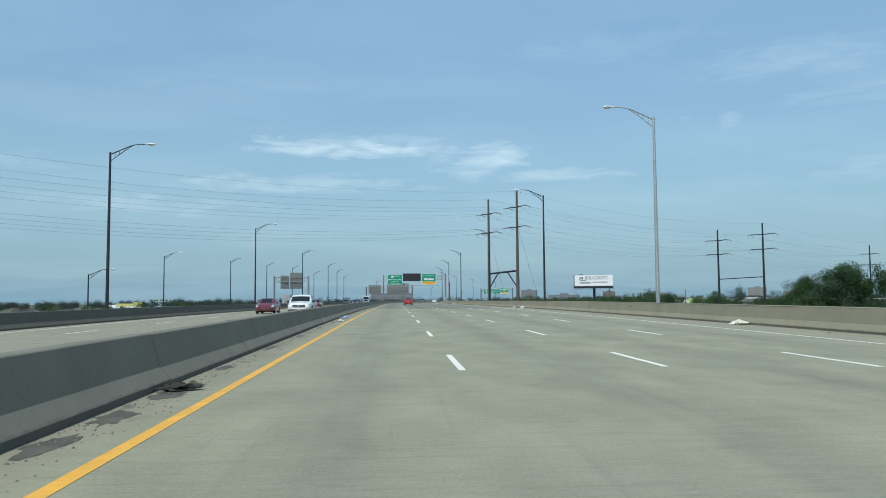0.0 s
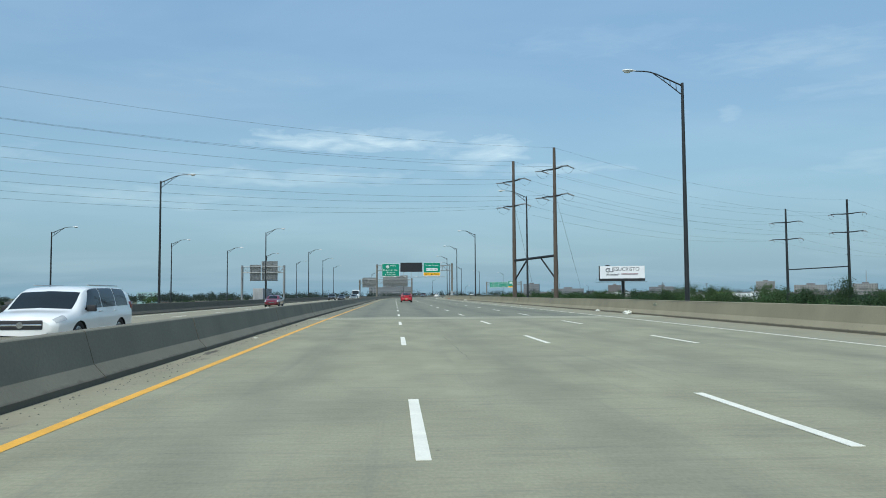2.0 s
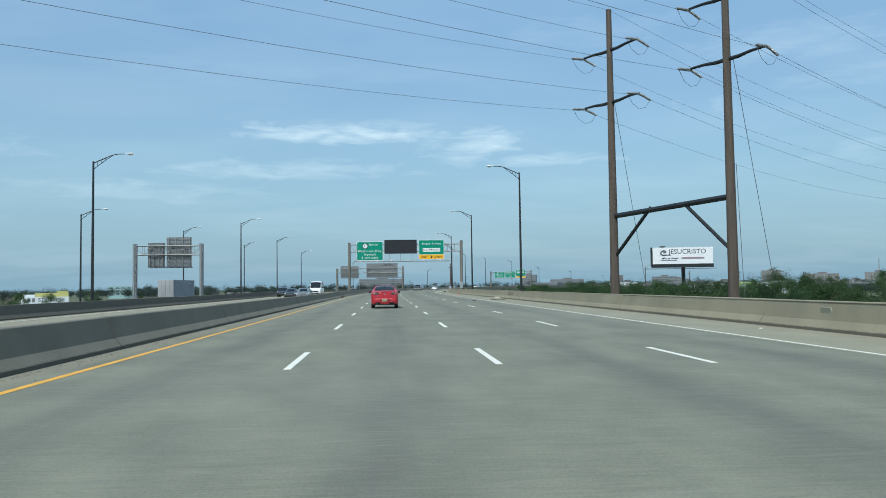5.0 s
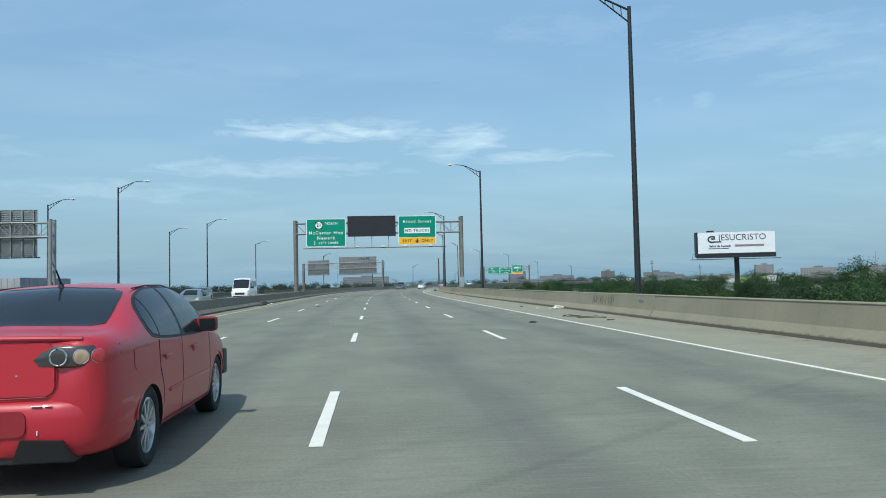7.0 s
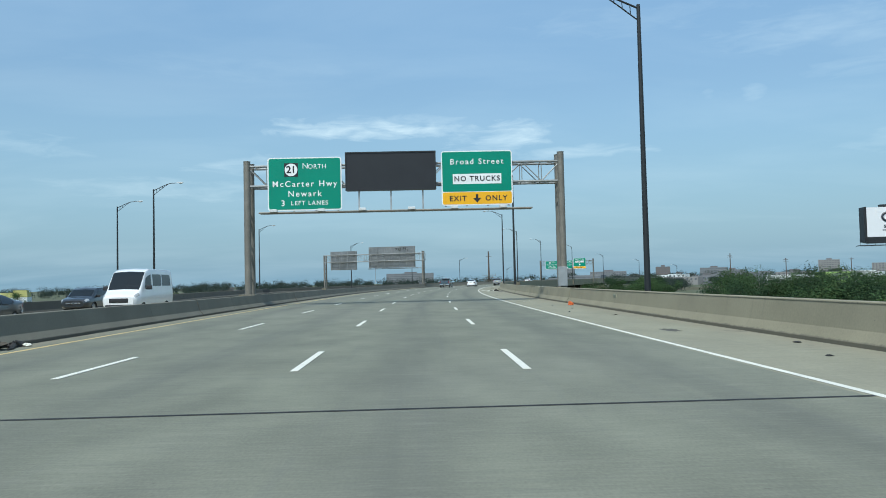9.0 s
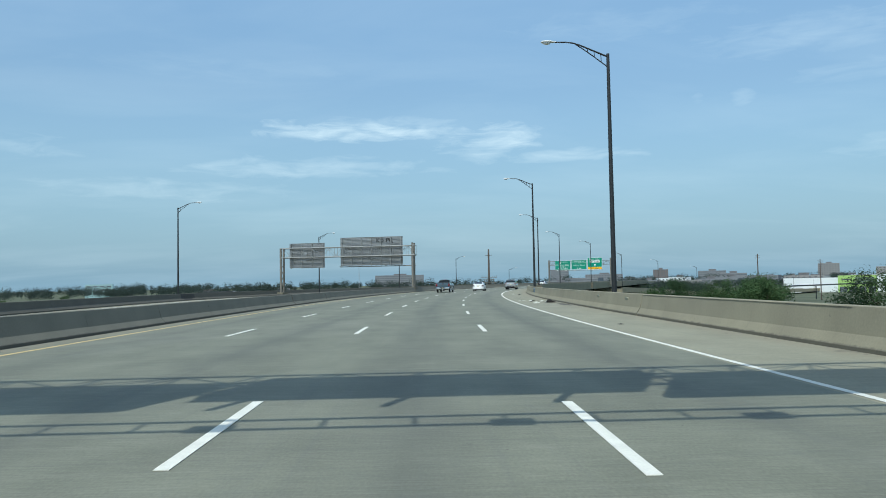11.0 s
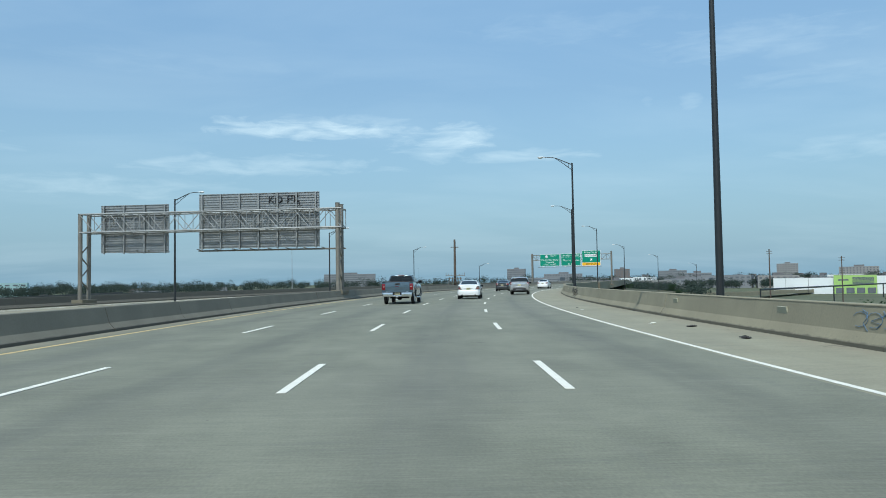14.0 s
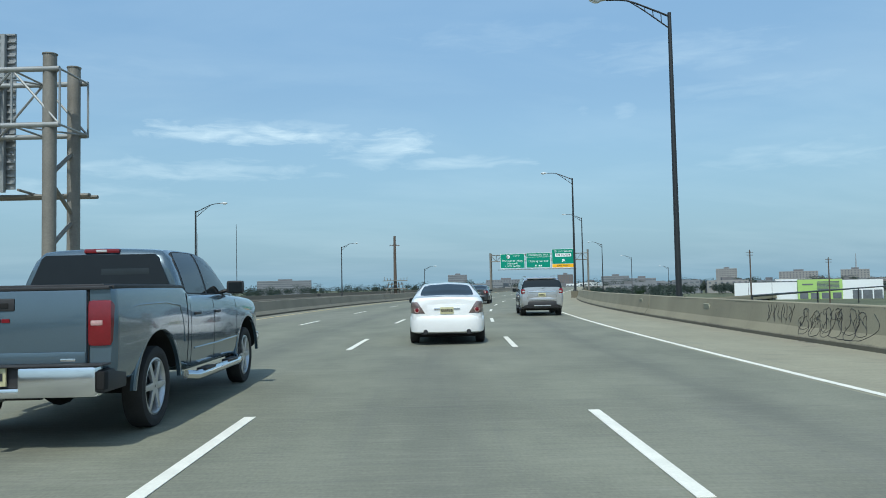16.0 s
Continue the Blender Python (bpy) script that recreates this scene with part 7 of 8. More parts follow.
def box_trailer(m):
    top = empty("box_trailer", m, "weathered pale grey box trailer on the side ramp", "trailer")
    b = bmesh.new()
    box(b, (-1.28, -6.8, 1.15), (1.28, 6.8, 4.0), 0.04)
    part("body", b, M["trailer_grey"], top, "pale grey ribbed box")
    for sd in (1, -1):
        for i in range(22):
            y = -6.5 + i * 0.62
            add(top, "rib", M["trailer_grey"], ((sd * 1.285 - 0.015, y - 0.03, 1.25), (sd * 1.285 + 0.015, y + 0.03, 3.9)), bevel=0)
        add(top, "rail", M["gantry"], ((sd * 1.27 - 0.05, -6.8, 1.02), (sd * 1.27 + 0.05, 6.8, 1.15)), bevel=0.01)
        add(top, "side_print", M["window_far"], ((sd * 1.305 - 0.003, 3.0, 2.9), (sd * 1.305 + 0.003, 5.4, 3.25)), bevel=0)
    for x in (-0.64, 0.64):
        d = add(top, "rear_door", M["trailer_grey"], ((x - 0.6, -6.84, 1.2), (x + 0.6, -6.79, 3.92)), bevel=0.01)
        add(d, "lock_rod", M["galv"], ((x - 0.02, -6.88, 1.2), (x + 0.02, -6.84, 3.9)), bevel=0)
    add(top, "chassis", M["pole_dark"], ((-0.5, -6.5, 0.8), (0.5, 6.0, 1.1)), bevel=0)
    add(top, "rear_guard", M["pole_dark"], ((-1.2, -6.8, 0.5), (1.2, -6.7, 0.62)), bevel=0.01)
    for y in (-5.6, -4.3, 5.2):
        for sd in (1, -1):
            wheel(top, sd * 1.05, y, 0.5, 0.5, 0.28, 8, M["alloy"])
    return top


M["trailer_grey"] = material("weathered pale grey panel", (0.36, 0.37, 0.38), 0.6, scale=0.6, fine=6, dark=0.8, light=1.1)
# glass colour lifted to stand in for haze over far windows
M["window_far"] = material("dark window glass paled for haze", (0.14, 0.155, 0.17), 0.15, scale=0.3, fine=1.0)
box_trailer(pose(-34.6, 236.5, -1.03, 0, 0, 0))

# ---- trees ----
def leaf_material(name, rgb):
    m = material(name, rgb, 0.9, scale=0.5, fine=3, dark=0.75, light=1.25, spec=0.05)
    nt = m.node_tree
    b = nt.nodes["Principled BSDF"]
    inf = nt.nodes.new("ShaderNodeNewGeometry")
    hs = nt.nodes.new("ShaderNodeHueSaturation")
    src = b.inputs["Base Color"].links[0].from_socket
    nt.links.new(src, hs.inputs["Color"])
    own = nt.nodes.new("ShaderNodeObjectInfo")
    nt.links.new(math_node(nt, "MULTIPLY", ramp(nt, inf.outputs["Random Per Island"], 0, 1, 0.75, 1.25), ramp(nt, own.outputs["Random"], 0, 1, 0.8, 1.3)), hs.inputs["Value"])
    nt.links.new(ramp(nt, inf.outputs["Random Per Island"], 0, 1, 0.475, 0.52), hs.inputs["Hue"])
    nt.links.new(hs.outputs[0], b.inputs["Base Color"])
    thin = nt.nodes.new("ShaderNodeBsdfTranslucent")
    nt.links.new(hs.outputs[0], thin.inputs["Color"])
    both = nt.nodes.new("ShaderNodeMixShader")
    both.inputs[0].default_value = 0.4
    nt.links.new(b.outputs[0], both.inputs[1])
    nt.links.new(thin.outputs[0], both.inputs[2])
    nt.links.new(both.outputs[0], nt.nodes["Material Output"].inputs[0])
    return m


M["leaf"] = leaf_material("summer leaves", (0.06, 0.1, 0.042))
M["leaf_dark"] = leaf_material("deep green leaves", (0.046, 0.078, 0.04))
# the far leaves' greyer, bluer green paints in distance haze
M["leaf_far"] = leaf_material("far foliage greyed for haze", (0.062, 0.083, 0.07))
M["bark"] = material("grey-brown bark", (0.12, 0.095, 0.07), 0.95, scale=2, fine=18, bump=0.4, dark=0.7, light=1.3)


def leaf_card(verts, faces, c, size, rnd, out):
    """One leaf clump, facing roughly outwards and up."""
    nrm = (out.normalized() + Vector((rnd.gauss(0, 0.35), rnd.gauss(0, 0.35), 0.2 + rnd.gauss(0, 0.35)))).normalized()
    u = nrm.cross(Vector((rnd.gauss(0, 1), rnd.gauss(0, 1), rnd.gauss(0, 1)))).normalized()
    w = nrm.cross(u)
    k = len(verts)
    a, b2 = size * rnd.uniform(0.7, 1.3), size * rnd.uniform(0.5, 0.9)
    verts.extend([c - u * a, c + w * b2, c + u * a, c - w * b2])
    faces.append((k, k + 1, k + 2, k + 3))


def tree_thing(seed, height, spread, n_leaf, leaf_mat, leaf=0.1):
    rnd = random.Random(seed)
    top = empty("tree")
    b = bmesh.new()
    trunk_h = height * 0.45
    pts = [Vector((0, 0, -0.3))]
    for i in range(1, 6):
        pts.append(Vector((rnd.uniform(-0.12, 0.12) * i * 0.5, rnd.uniform(-0.12, 0.12) * i * 0.5, height * 0.62 * i / 5)))
    pipe(b, pts, height * 0.022, 8, height * 0.007)
    part("trunk", b, M["bark"], top, "", True)
    ends = []
    for i in range(9):
        a = i * 2.4 + rnd.uniform(-0.3, 0.3)
        z0 = height * rnd.uniform(0.25, 0.58)
        r = spread * rnd.uniform(0.45, 0.95)
        e = Vector((math.cos(a) * r, math.sin(a) * r, z0 + height * rnd.uniform(0.1, 0.34)))
        bl = bmesh.new()
        pipe(bl, [Vector((0, 0, z0)), Vector((0, 0, z0)).lerp(e, 0.5) + Vector((0, 0, height * 0.03)), e], height * 0.008, 5, 0.02)
        part("limb", bl, M["bark"], top, "", True)
        ends.append(e)
    ends += [Vector((rnd.uniform(-0.35, 0.35) * spread, rnd.uniform(-0.35, 0.35) * spread, height * rnd.uniform(0.7, 0.93))) for _ in range(7)]
    verts, faces = [], []
    clumps = []
    for e in ends:
        for _ in range(3):
            clumps.append((e + Vector((rnd.gauss(0, 0.2), rnd.gauss(0, 0.2), rnd.gauss(0, 0.12))) * spread, spread * rnd.uniform(0.2, 0.36)))
    for i in range(n_leaf):
        c, r = clumps[rnd.randrange(len(clumps))]
        d = Vector((rnd.gauss(0, 1), rnd.gauss(0, 1), rnd.gauss(0, 0.8)))
        d = d.normalized() * r * (rnd.random() ** 0.4)
        out = (d.normalized() + (c - Vector((0, 0, height * 0.5))).normalized() * 0.5 + Vector((0, 0, 0.25)) + Vector((rnd.gauss(0, 0.3), rnd.gauss(0, 0.3), rnd.gauss(0, 0.3)))).normalized()
        leaf_card(verts, faces, c + d, leaf, rnd, out)
    me = bpy.data.meshes.new("crown")
    me.from_pydata([tuple(v) for v in verts], [], faces)
    me.materials.append(leaf_mat)
    cr = new("crown", me)
    cr.parent = top
    return top


kinds = [tree_thing(1, 11.5, 3.6, 5200, M["leaf"]), tree_thing(2, 12.5, 3.0, 4800, M["leaf_dark"]), tree_thing(3, 9.5, 3.4, 4700, M["leaf"]), tree_thing(4, 11.0, 4.2, 5600, M["leaf_dark"]), tree_thing(5, 10.5, 2.4, 3600, M["leaf"])]
LABELS = ["broad leafy green tree below the viaduct", "tall dark green tree below the viaduct", "low bushy green tree below the viaduct", "wide dark green tree below the viaduct", "slim green tree below the viaduct"]
# finer crowns for the trees that stand close to the road
fine = [tree_thing(6, 11.5, 3.4, 11000, M["leaf"], 0.085), tree_thing(7, 12.0, 3.9, 12000, M["leaf_dark"], 0.085), tree_thing(8, 10.5, 2.9, 9000, M["leaf"], 0.085)]
FINE_LABELS = ["full leafy green tree close to the parapet", "wide dark green tree close to the parapet", "slim leafy green tree close to the parapet"]
for t_, lb in zip(kinds + fine, LABELS + FINE_LABELS):
    tagged(t_, lb, "tree", "trees beside the viaduct")
rt = random.Random(7)
near_spots, spots = [], []
# each spot: place and the height of the tree's top over the roadway
# tall trees far right at the start
for x, y, zt in ((67, 119, 3.9), (71.5, 112, 6.3), (76, 118, 7.3), (73, 124, 5.7), (82, 113, 7.9), (80, 124, 7.1)):
    near_spots.append((x, y, zt))
# a belt on the right as far as the bend
for i in range(112):
    y = rt.uniform(84, 288)
    x = 33 + rt.random() ** 1.25 * 88
    low = 0.55 if 195 < y < 262 else 1.0
    spots.append((x, y, 0.1 + low * (0.12 + 1.0 * rt.random() ** 1.3) * (0.85 + 0.031 * (x - 5))))
# denser belt up to the bend, and the last clumps before the town opens up
for i in range(34):
    y = rt.uniform(246, 326)
    x = 38 + rt.random() * 48
    spots.append((x, y, 0.9 + rt.uniform(0.0, 1.0) + 0.02 * (x - 38)))
for x, y, zt in ((43.3, 334, 1.5), (46, 326, 1.3), (48.5, 321, 1.5), (45, 314, 1.5), (41, 305, 1.9), (38, 312, 1.2), (36, 321, 0.8), (51, 333, 1.0)):
    near_spots.append((x, y, zt))
for i in range(14):
    y = rt.uniform(450, 720)
    near_spots.append((30 + (y - 331) * rt.uniform(0.12, 0.46), y, rt.uniform(-2.6, -0.6)))
for i in range(24):
    spots.append((-rt.uniform(70, 190), rt.uniform(80, 520), rt.uniform(-0.8, 1.6)))


def plant(family, heights, places):
    used = set()
    for x, y, zt in places:
        k_ = rt.randrange(len(family))
        s = (9.0 + zt) / heights[k_]
        m = pose(x, y, -9.0, 0, 0, rt.uniform(0, 360)) @ Matrix.Diagonal((s * rt.uniform(0.9, 1.1), s * rt.uniform(0.9, 1.1), s, 1))
        if k_ not in used:
            used.add(k_)
            family[k_].matrix_basis = m
            continue
        c = copy_thing(family[k_], pose(0, 0, 0))
        c.matrix_basis = m


plant(fine, (11.5, 12.0, 10.5), near_spots)
plant(kinds, (11.5, 12.5, 9.5, 11.0, 10.5), spots)

# far woods on every side, too many to count
def far_woods(name, zones, seed, mat, label, leaf=0.42):
    rnd = random.Random(seed)
    verts, faces = [], []
    for (a0, a1, d0, d1, n, h0, h1) in zones:
        for _ in range(n):
            a, d = radians(rnd.uniform(a0, a1)), rnd.uniform(d0, d1)
            x, y = 5 + d * math.sin(a), 160 + d * math.cos(a)
            h = rnd.uniform(h0, h1)
            r = h * rnd.uniform(0.36, 0.56)
            for _ in range(190):
                dv = Vector((rnd.gauss(0, 1), rnd.gauss(0, 1), rnd.gauss(0, 1))).normalized() * (rnd.random() ** 0.42) * 0.93
                leaf_card(verts, faces, Vector((x + dv.x * r, y + dv.y * r, -9 + h * 0.58 + dv.z * h * 0.38)), 0.85 * leaf * (0.5 + d / 1000), rnd, dv)
    me = bpy.data.meshes.new(name)
    me.from_pydata([tuple(v) for v in verts], [], faces)
    me.materials.append(mat)
    return tagged(new(name, me), label, "woods", "", "stuff")


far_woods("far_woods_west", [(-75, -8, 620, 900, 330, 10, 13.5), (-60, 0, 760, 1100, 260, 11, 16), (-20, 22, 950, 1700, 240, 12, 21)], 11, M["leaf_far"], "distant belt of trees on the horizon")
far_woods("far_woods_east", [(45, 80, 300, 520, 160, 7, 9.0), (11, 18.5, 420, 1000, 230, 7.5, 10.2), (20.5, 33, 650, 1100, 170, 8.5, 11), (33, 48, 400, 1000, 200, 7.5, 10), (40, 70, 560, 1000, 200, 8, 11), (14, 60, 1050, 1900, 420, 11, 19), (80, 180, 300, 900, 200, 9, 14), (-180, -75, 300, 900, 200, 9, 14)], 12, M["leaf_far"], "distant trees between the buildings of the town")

# ---- buildings of the town ----
# tan, grey and yellow walls are muted to paint in the distance haze
M["wall_tan"] = material("tan masonry", (0.27, 0.265, 0.255), 0.9, scale=0.05, fine=1.5, dark=0.85, light=1.1)
M["wall_grey"] = material("grey concrete wall", (0.2, 0.212, 0.225), 0.9, scale=0.05, fine=1.5, dark=0.85, light=1.1)
M["wall_brick"] = material("brown brick wall", (0.16, 0.142, 0.135), 0.9, scale=0.05, fine=1.5, dark=0.85, light=1.1)
M["wall_white"] = material("white cladding", (0.72, 0.75, 0.75), 0.6, scale=0.05, fine=1.0, dark=0.93, light=1.04)
M["wall_green"] = material("lime green cladding", (0.36, 0.55, 0.16), 0.6, scale=0.05, fine=1.0, dark=0.93, light=1.04)
M["wall_yellow"] = material("yellow painted wall paled for haze", (0.46, 0.44, 0.16), 0.7, scale=0.1, fine=1.5, dark=0.9, light=1.06)
M["roofing"] = material("grey roofing", (0.16, 0.16, 0.165), 0.9, scale=0.1, fine=2)


def building(x, y, w, d, z1, mat, label, turn=0.0, floors=0, bays=0, roof_box=True, name="building"):
    top = empty(name, pose(x, y, -9.0, 0, 0, turn), label, "building", "buildings of the town")
    h = z1 + 9.0
    b = bmesh.new()
    box(b, (-w / 2, -d / 2, -1.0), (w / 2, d / 2, h))
    part("wall", b, mat, top)
    b = bmesh.new()
    for (lo, hi) in (((-w / 2, -d / 2, h), (w / 2, -d / 2 + 0.4, h + 0.6)), ((-w / 2, d / 2 - 0.4, h), (w / 2, d / 2, h + 0.6)), ((-w / 2, -d / 2 + 0.4, h), (-w / 2 + 0.4, d / 2 - 0.4, h + 0.6)), ((w / 2 - 0.4, -d / 2 + 0.4, h), (w / 2, d / 2 - 0.4, h + 0.6))):
        box(b, lo, hi)
    rf = part("roof_parapet", b, mat, top)
    if roof_box:
        b = bmesh.new()
        box(b, (-w * 0.12, -d * 0.2, h + 0.004), (w * 0.14, d * 0.25, h + 3.2))
        part("roof_house", b, M["roofing"], top)
    floors = floors or max(1, int(h / 3.3))
    bays = bays or max(3, int(w / 4.5))
    fh, bw = h / floors, w / bays
    # strips, narrow slots or plain openings
    wd_, wh_ = ((0.46, 0.14), (0.2, 0.26), (0.3, 0.2))[(bays + floors) % 3]
    me = bpy.data.meshes.new("window")
    wb = bmesh.new()
    box(wb, (-bw * wd_, -0.05, -fh * wh_), (bw * wd_, 0.08, fh * wh_))
    wb.to_mesh(me)
    wb.free()
    me.materials.append(M["window_far"])
    for f in range(floors):
        if -9 + (f + 1) * fh < -4.5:
            continue
        for i in range(bays):
            shared("window", me, top, pose(-w / 2 + bw * (i + 0.5), -d / 2 - 0.06, fh * (f + 0.55)))
    ms = bpy.data.meshes.new("side_window")
    sb = max(2, int(d / 5))
    wb = bmesh.new()
    box(wb, (-0.05, -d / sb * 0.3, -fh * 0.2), (0.08, d / sb * 0.3, fh * 0.2))
    wb.to_mesh(ms)
    wb.free()
    ms.materials.append(M["window_far"])
    for f in range(floors):
        if -9 + (f + 1) * fh < -4.5:
            continue
        for i in range(sb):
            shared("window", ms, top, pose(-w / 2 - 0.06, -d / 2 + d / sb * (i + 0.5), fh * (f + 0.55)))
    return top


building(-9, 1636, 88, 28, 16, M["wall_grey"], "long grey apartment slab on the horizon", -2, 7, 20)
building(788, 1616, 36, 26, 24, M["wall_tan"], "tan tower block on the skyline", -30, 9, 8)
building(713, 1306, 50, 24, 13, M["wall_tan"], "wide pale concrete office block", -34, 7, 12)
tw = building(833, 1341, 38, 24, 15, M["wall_tan"], "tan block with a steel mast on its roof", -38, 7, 9)
b = bmesh.new()
tube(b, (2, 0, 27), (2, 0, 48), 1.3, 0.5, 6)
part("mast", b, M["galv"], tw)
building(452, 1260, 34, 24, 7, M["wall_grey"], "grey concrete mid-rise block", -20, 4, 8)
building(520, 1500, 44, 26, 13, M["wall_grey"], "grey mid-rise block on the skyline", -24, 6, 12)
building(395, 1390, 22, 18, 15, M["wall_brick"], "red-brown tower on the skyline", -18, 7, 6)
building(330, 1480, 60, 24, 10, M["wall_grey"], "long grey low-rise hospital block", -16, 5, 14)
building(300, 1700, 34, 24, 22, M["wall_grey"], "grey tower on the skyline", -14, 8, 7)
rb = random.Random(21)
for i in range(90):
    a, d = radians(rb.uniform(11, 50)), rb.uniform(600, 1600)
    zt = rb.uniform(-3.5, 1.8) + d * 0.0032 * rb.random()
    mt = rb.choice(["wall_tan", "wall_grey", "wall_brick", "wall_grey", "wall_grey", "wall_white", "wall_brick"])
    tone = {"wall_tan": "tan", "wall_grey": "grey", "wall_brick": "brown brick", "wall_white": "white"}[mt]
    building(13 + d * math.sin(a), 330 + d * math.cos(a), rb.uniform(16, 44), rb.uniform(12, 24), zt, M[mt], "%s low-rise building among the trees" % tone, -math.degrees(a) + rb.uniform(-25, 25), 0, 0, rb.random() < 0.4)
for i in range(10):
    a, d = radians(rb.uniform(-40, 2)), rb.uniform(620, 1100)
    building(5 + d * math.sin(a), 160 + d * math.cos(a), rb.uniform(12, 26), rb.uniform(10, 16), rb.uniform(-4.5, -1.5), M[rb.choice(["wall_brick", "wall_grey", "wall_brick"])], "low dull building among distant trees", -math.degrees(a), 0, 0, False)

# the white and green block beyond the parapet
sc = empty("school_building", pose(244.8, 716.8, -9, 0, 0, -35), "modern white and lime-green block with strip windows", "building", "buildings of the town")
for nm, x0, x1, h, mt in (("wall", 4.7, 36.1, 9.2, "wall_white"), ("wall", 36.2, 57.4, 10.4, "wall_green"), ("wall", 57.5, 76, 9.9, "wall_white")):
    b = bmesh.new()
    box(b, (x0, 0 if mt == "wall_white" else -1.0, -1), (x1, 21, h))
    part(nm, b, M[mt], sc)
    b = bmesh.new()
    box(b, (x0, 0 if mt == "wall_white" else -1.0, h), (x1, 0.35 if mt == "wall_white" else -0.65, h + 0.25))
    part("roof_edge", b, M["roofing"], sc)
for i in range(7):
    b = bmesh.new()
    box(b, (45.5, -1.1, 4.9 + i * 0.66), (56.0, -0.95, 5.3 + i * 0.66))
    part("strip_window", b, M["window_far"], sc)
b = bmesh.new()
box(b, (38.4, -1.08, 7.4), (43.6, -0.96, 8.2))
part("name_bar", b, M["window_far"], sc)
for i in range(4):
    b = bmesh.new()
    box(b, (37.2 + i * 5.2, -1.08, 0.2), (41.2 + i * 5.2, -0.96, 3.4))
    part("ground_window", b, M["window_far"], sc)
b = bmesh.new()
box(b, (62, -0.1, 0), (75.5, 0.05, 4.6))
part("dark_base", b, M["window_far"], sc)
for x in (66, 71):
    b = bmesh.new()
    box(b, (x, -0.6, 0), (x + 0.6, -0.12, 4.8))
    part("pillar", b, M["wall_white"], sc)

# self-storage hall beyond the ramp: a white lettered front, a yellow block behind
st = empty("storage_hall", pose(-200, 569, -9.0, 0, 0, 21), "white and yellow storage hall with a lettered front", "building")
for nm, lo, hi, mt in (("wall", (-12.5, 0, -1), (12.5, 22, 6.9), "wall_white"), ("upper_wall", (-5.5, 3.0, 6.91), (12.3, 20, 9.2), "wall_yellow"), ("roof_tower", (6.0, 3.4, 9.21), (12.0, 12, 10.4), "wall_yellow"), ("entrance_wall", (-12.3, 2.0, 6.91), (-5.6, 16, 8.3), "wall_white")):
    b = bmesh.new()
    box(b, lo, hi, 0.05)
    part(nm, b, M[mt], st)
# grey letters instead of dark ones, haze put into their colour
words(st, "STORAGE", 3.4, 5.1, -0.06, 3.2, M["wall_grey"], 1.02, 0.05)
for k in range(3):
    b = bmesh.new()
    box(b, (-11.6 + k * 2.4, -0.1, 3.9), (-10.1 + k * 2.4, -0.02, 6.2))
    part("lettering_bar", b, M["wall_grey"], st)
M["wall_teal"] = material("pale teal cladding", (0.34, 0.5, 0.5), 0.6, scale=0.05, fine=1.0, dark=0.93, light=1.04)
building(-328, 1075, 27, 18, 5.5, M["wall_teal"], "pale teal block among distant trees", 17, 4, 4, False)

# ---- single utility poles ----
def utility_pole(x, y, zt, arms, label, zb=-9.0, r=0.2):
    top = empty("utility_pole", pose(x, y, 0), label, "utility pole", "utility poles")
    b = bmesh.new()
    tube(b, (0, 0, zb - 0.3), (0, 0, zt), r, r * 0.65, 10)
    part("pole", b, M["wood_pole"], top, "", True)
    for dz in arms:
        b = bmesh.new()
        box(b, (-1.15, -0.08, zt - dz - 0.07), (1.15, 0.08, zt - dz + 0.07), 0.01)
        part("cross_arm", b, M["wood_pole"], top)
        for xx in (-1.0, -0.4, 0.4, 1.0):
            b = bmesh.new()
            tube(b, (xx, 0, zt - dz + 0.07), (xx, 0, zt - dz + 0.32), 0.07, 0.04, 8)
            part("insulator", b, M["galv"], top)
    return top


utility_pole(160, 560, 11.6, (0.9, 1.8), "tall timber utility pole over the trees", r=0.3)
utility_pole(186, 556, 8.6, (0.7, 1.6), "timber utility pole with cross-arms", r=0.26)
utility_pole(214, 548, 8.0, (0.6,), "timber utility pole near the white block", r=0.26)
pf = utility_pole(35.2, 505, 13.2, (2.2,), "tall brown mast with a steel platform at its foot", -1.0, 0.42)
for x in (-2.4, -1.2, 1.2, 2.4):
    for sd in (1, -1):
        b = bmesh.new()
        tube(b, (x, sd * 0.8, -1.0), (x * 0.6, sd * 0.6, 2.6), 0.07, n=6)
        part("platform_leg", b, M["gantry"], pf, "rusty steel leg")
for w_, z in ((2.6, 1.1), (1.9, 2.1), (2.7, 2.9)):
    b = bmesh.new()
    box(b, (-w_, -0.95, z), (w_, 0.95, z + 0.14))
    part("platform_deck", b, M["gantry"], pf, "rusty steel platform deck")
for x in (-2.6, -1.9, -1.2, 1.2, 1.9, 2.6):
    b = bmesh.new()
    tube(b, (x, -0.8, 3.04), (x, -0.8, 3.5 + 0.3 * (abs(x) > 2.5)), 0.07, n=6)
    part("platform_post", b, M["gantry"], pf, "short rusty post on the platform")
b = bmesh.new()
tube(b, (132, 516, -2.7), (325, 687, -2.7), 0.3, n=8)
for q in (0, 0.3, 0.6, 1.0):
    tube(b, (132 + 193 * q, 516 + 171 * q, -9.2), (132 + 193 * q, 516 + 171 * q, -2.4), 0.24, n=8)
tagged(finish("pipe_bridge", b, M["pole_dark"]), "dark steel pipe bridge on slim legs", "pipe bridge")
cm = empty("radio_mast", pose(-15, 560, -9, 0, 0, 0), "thin pale radio mast on the horizon", "mast")
b = bmesh.new()
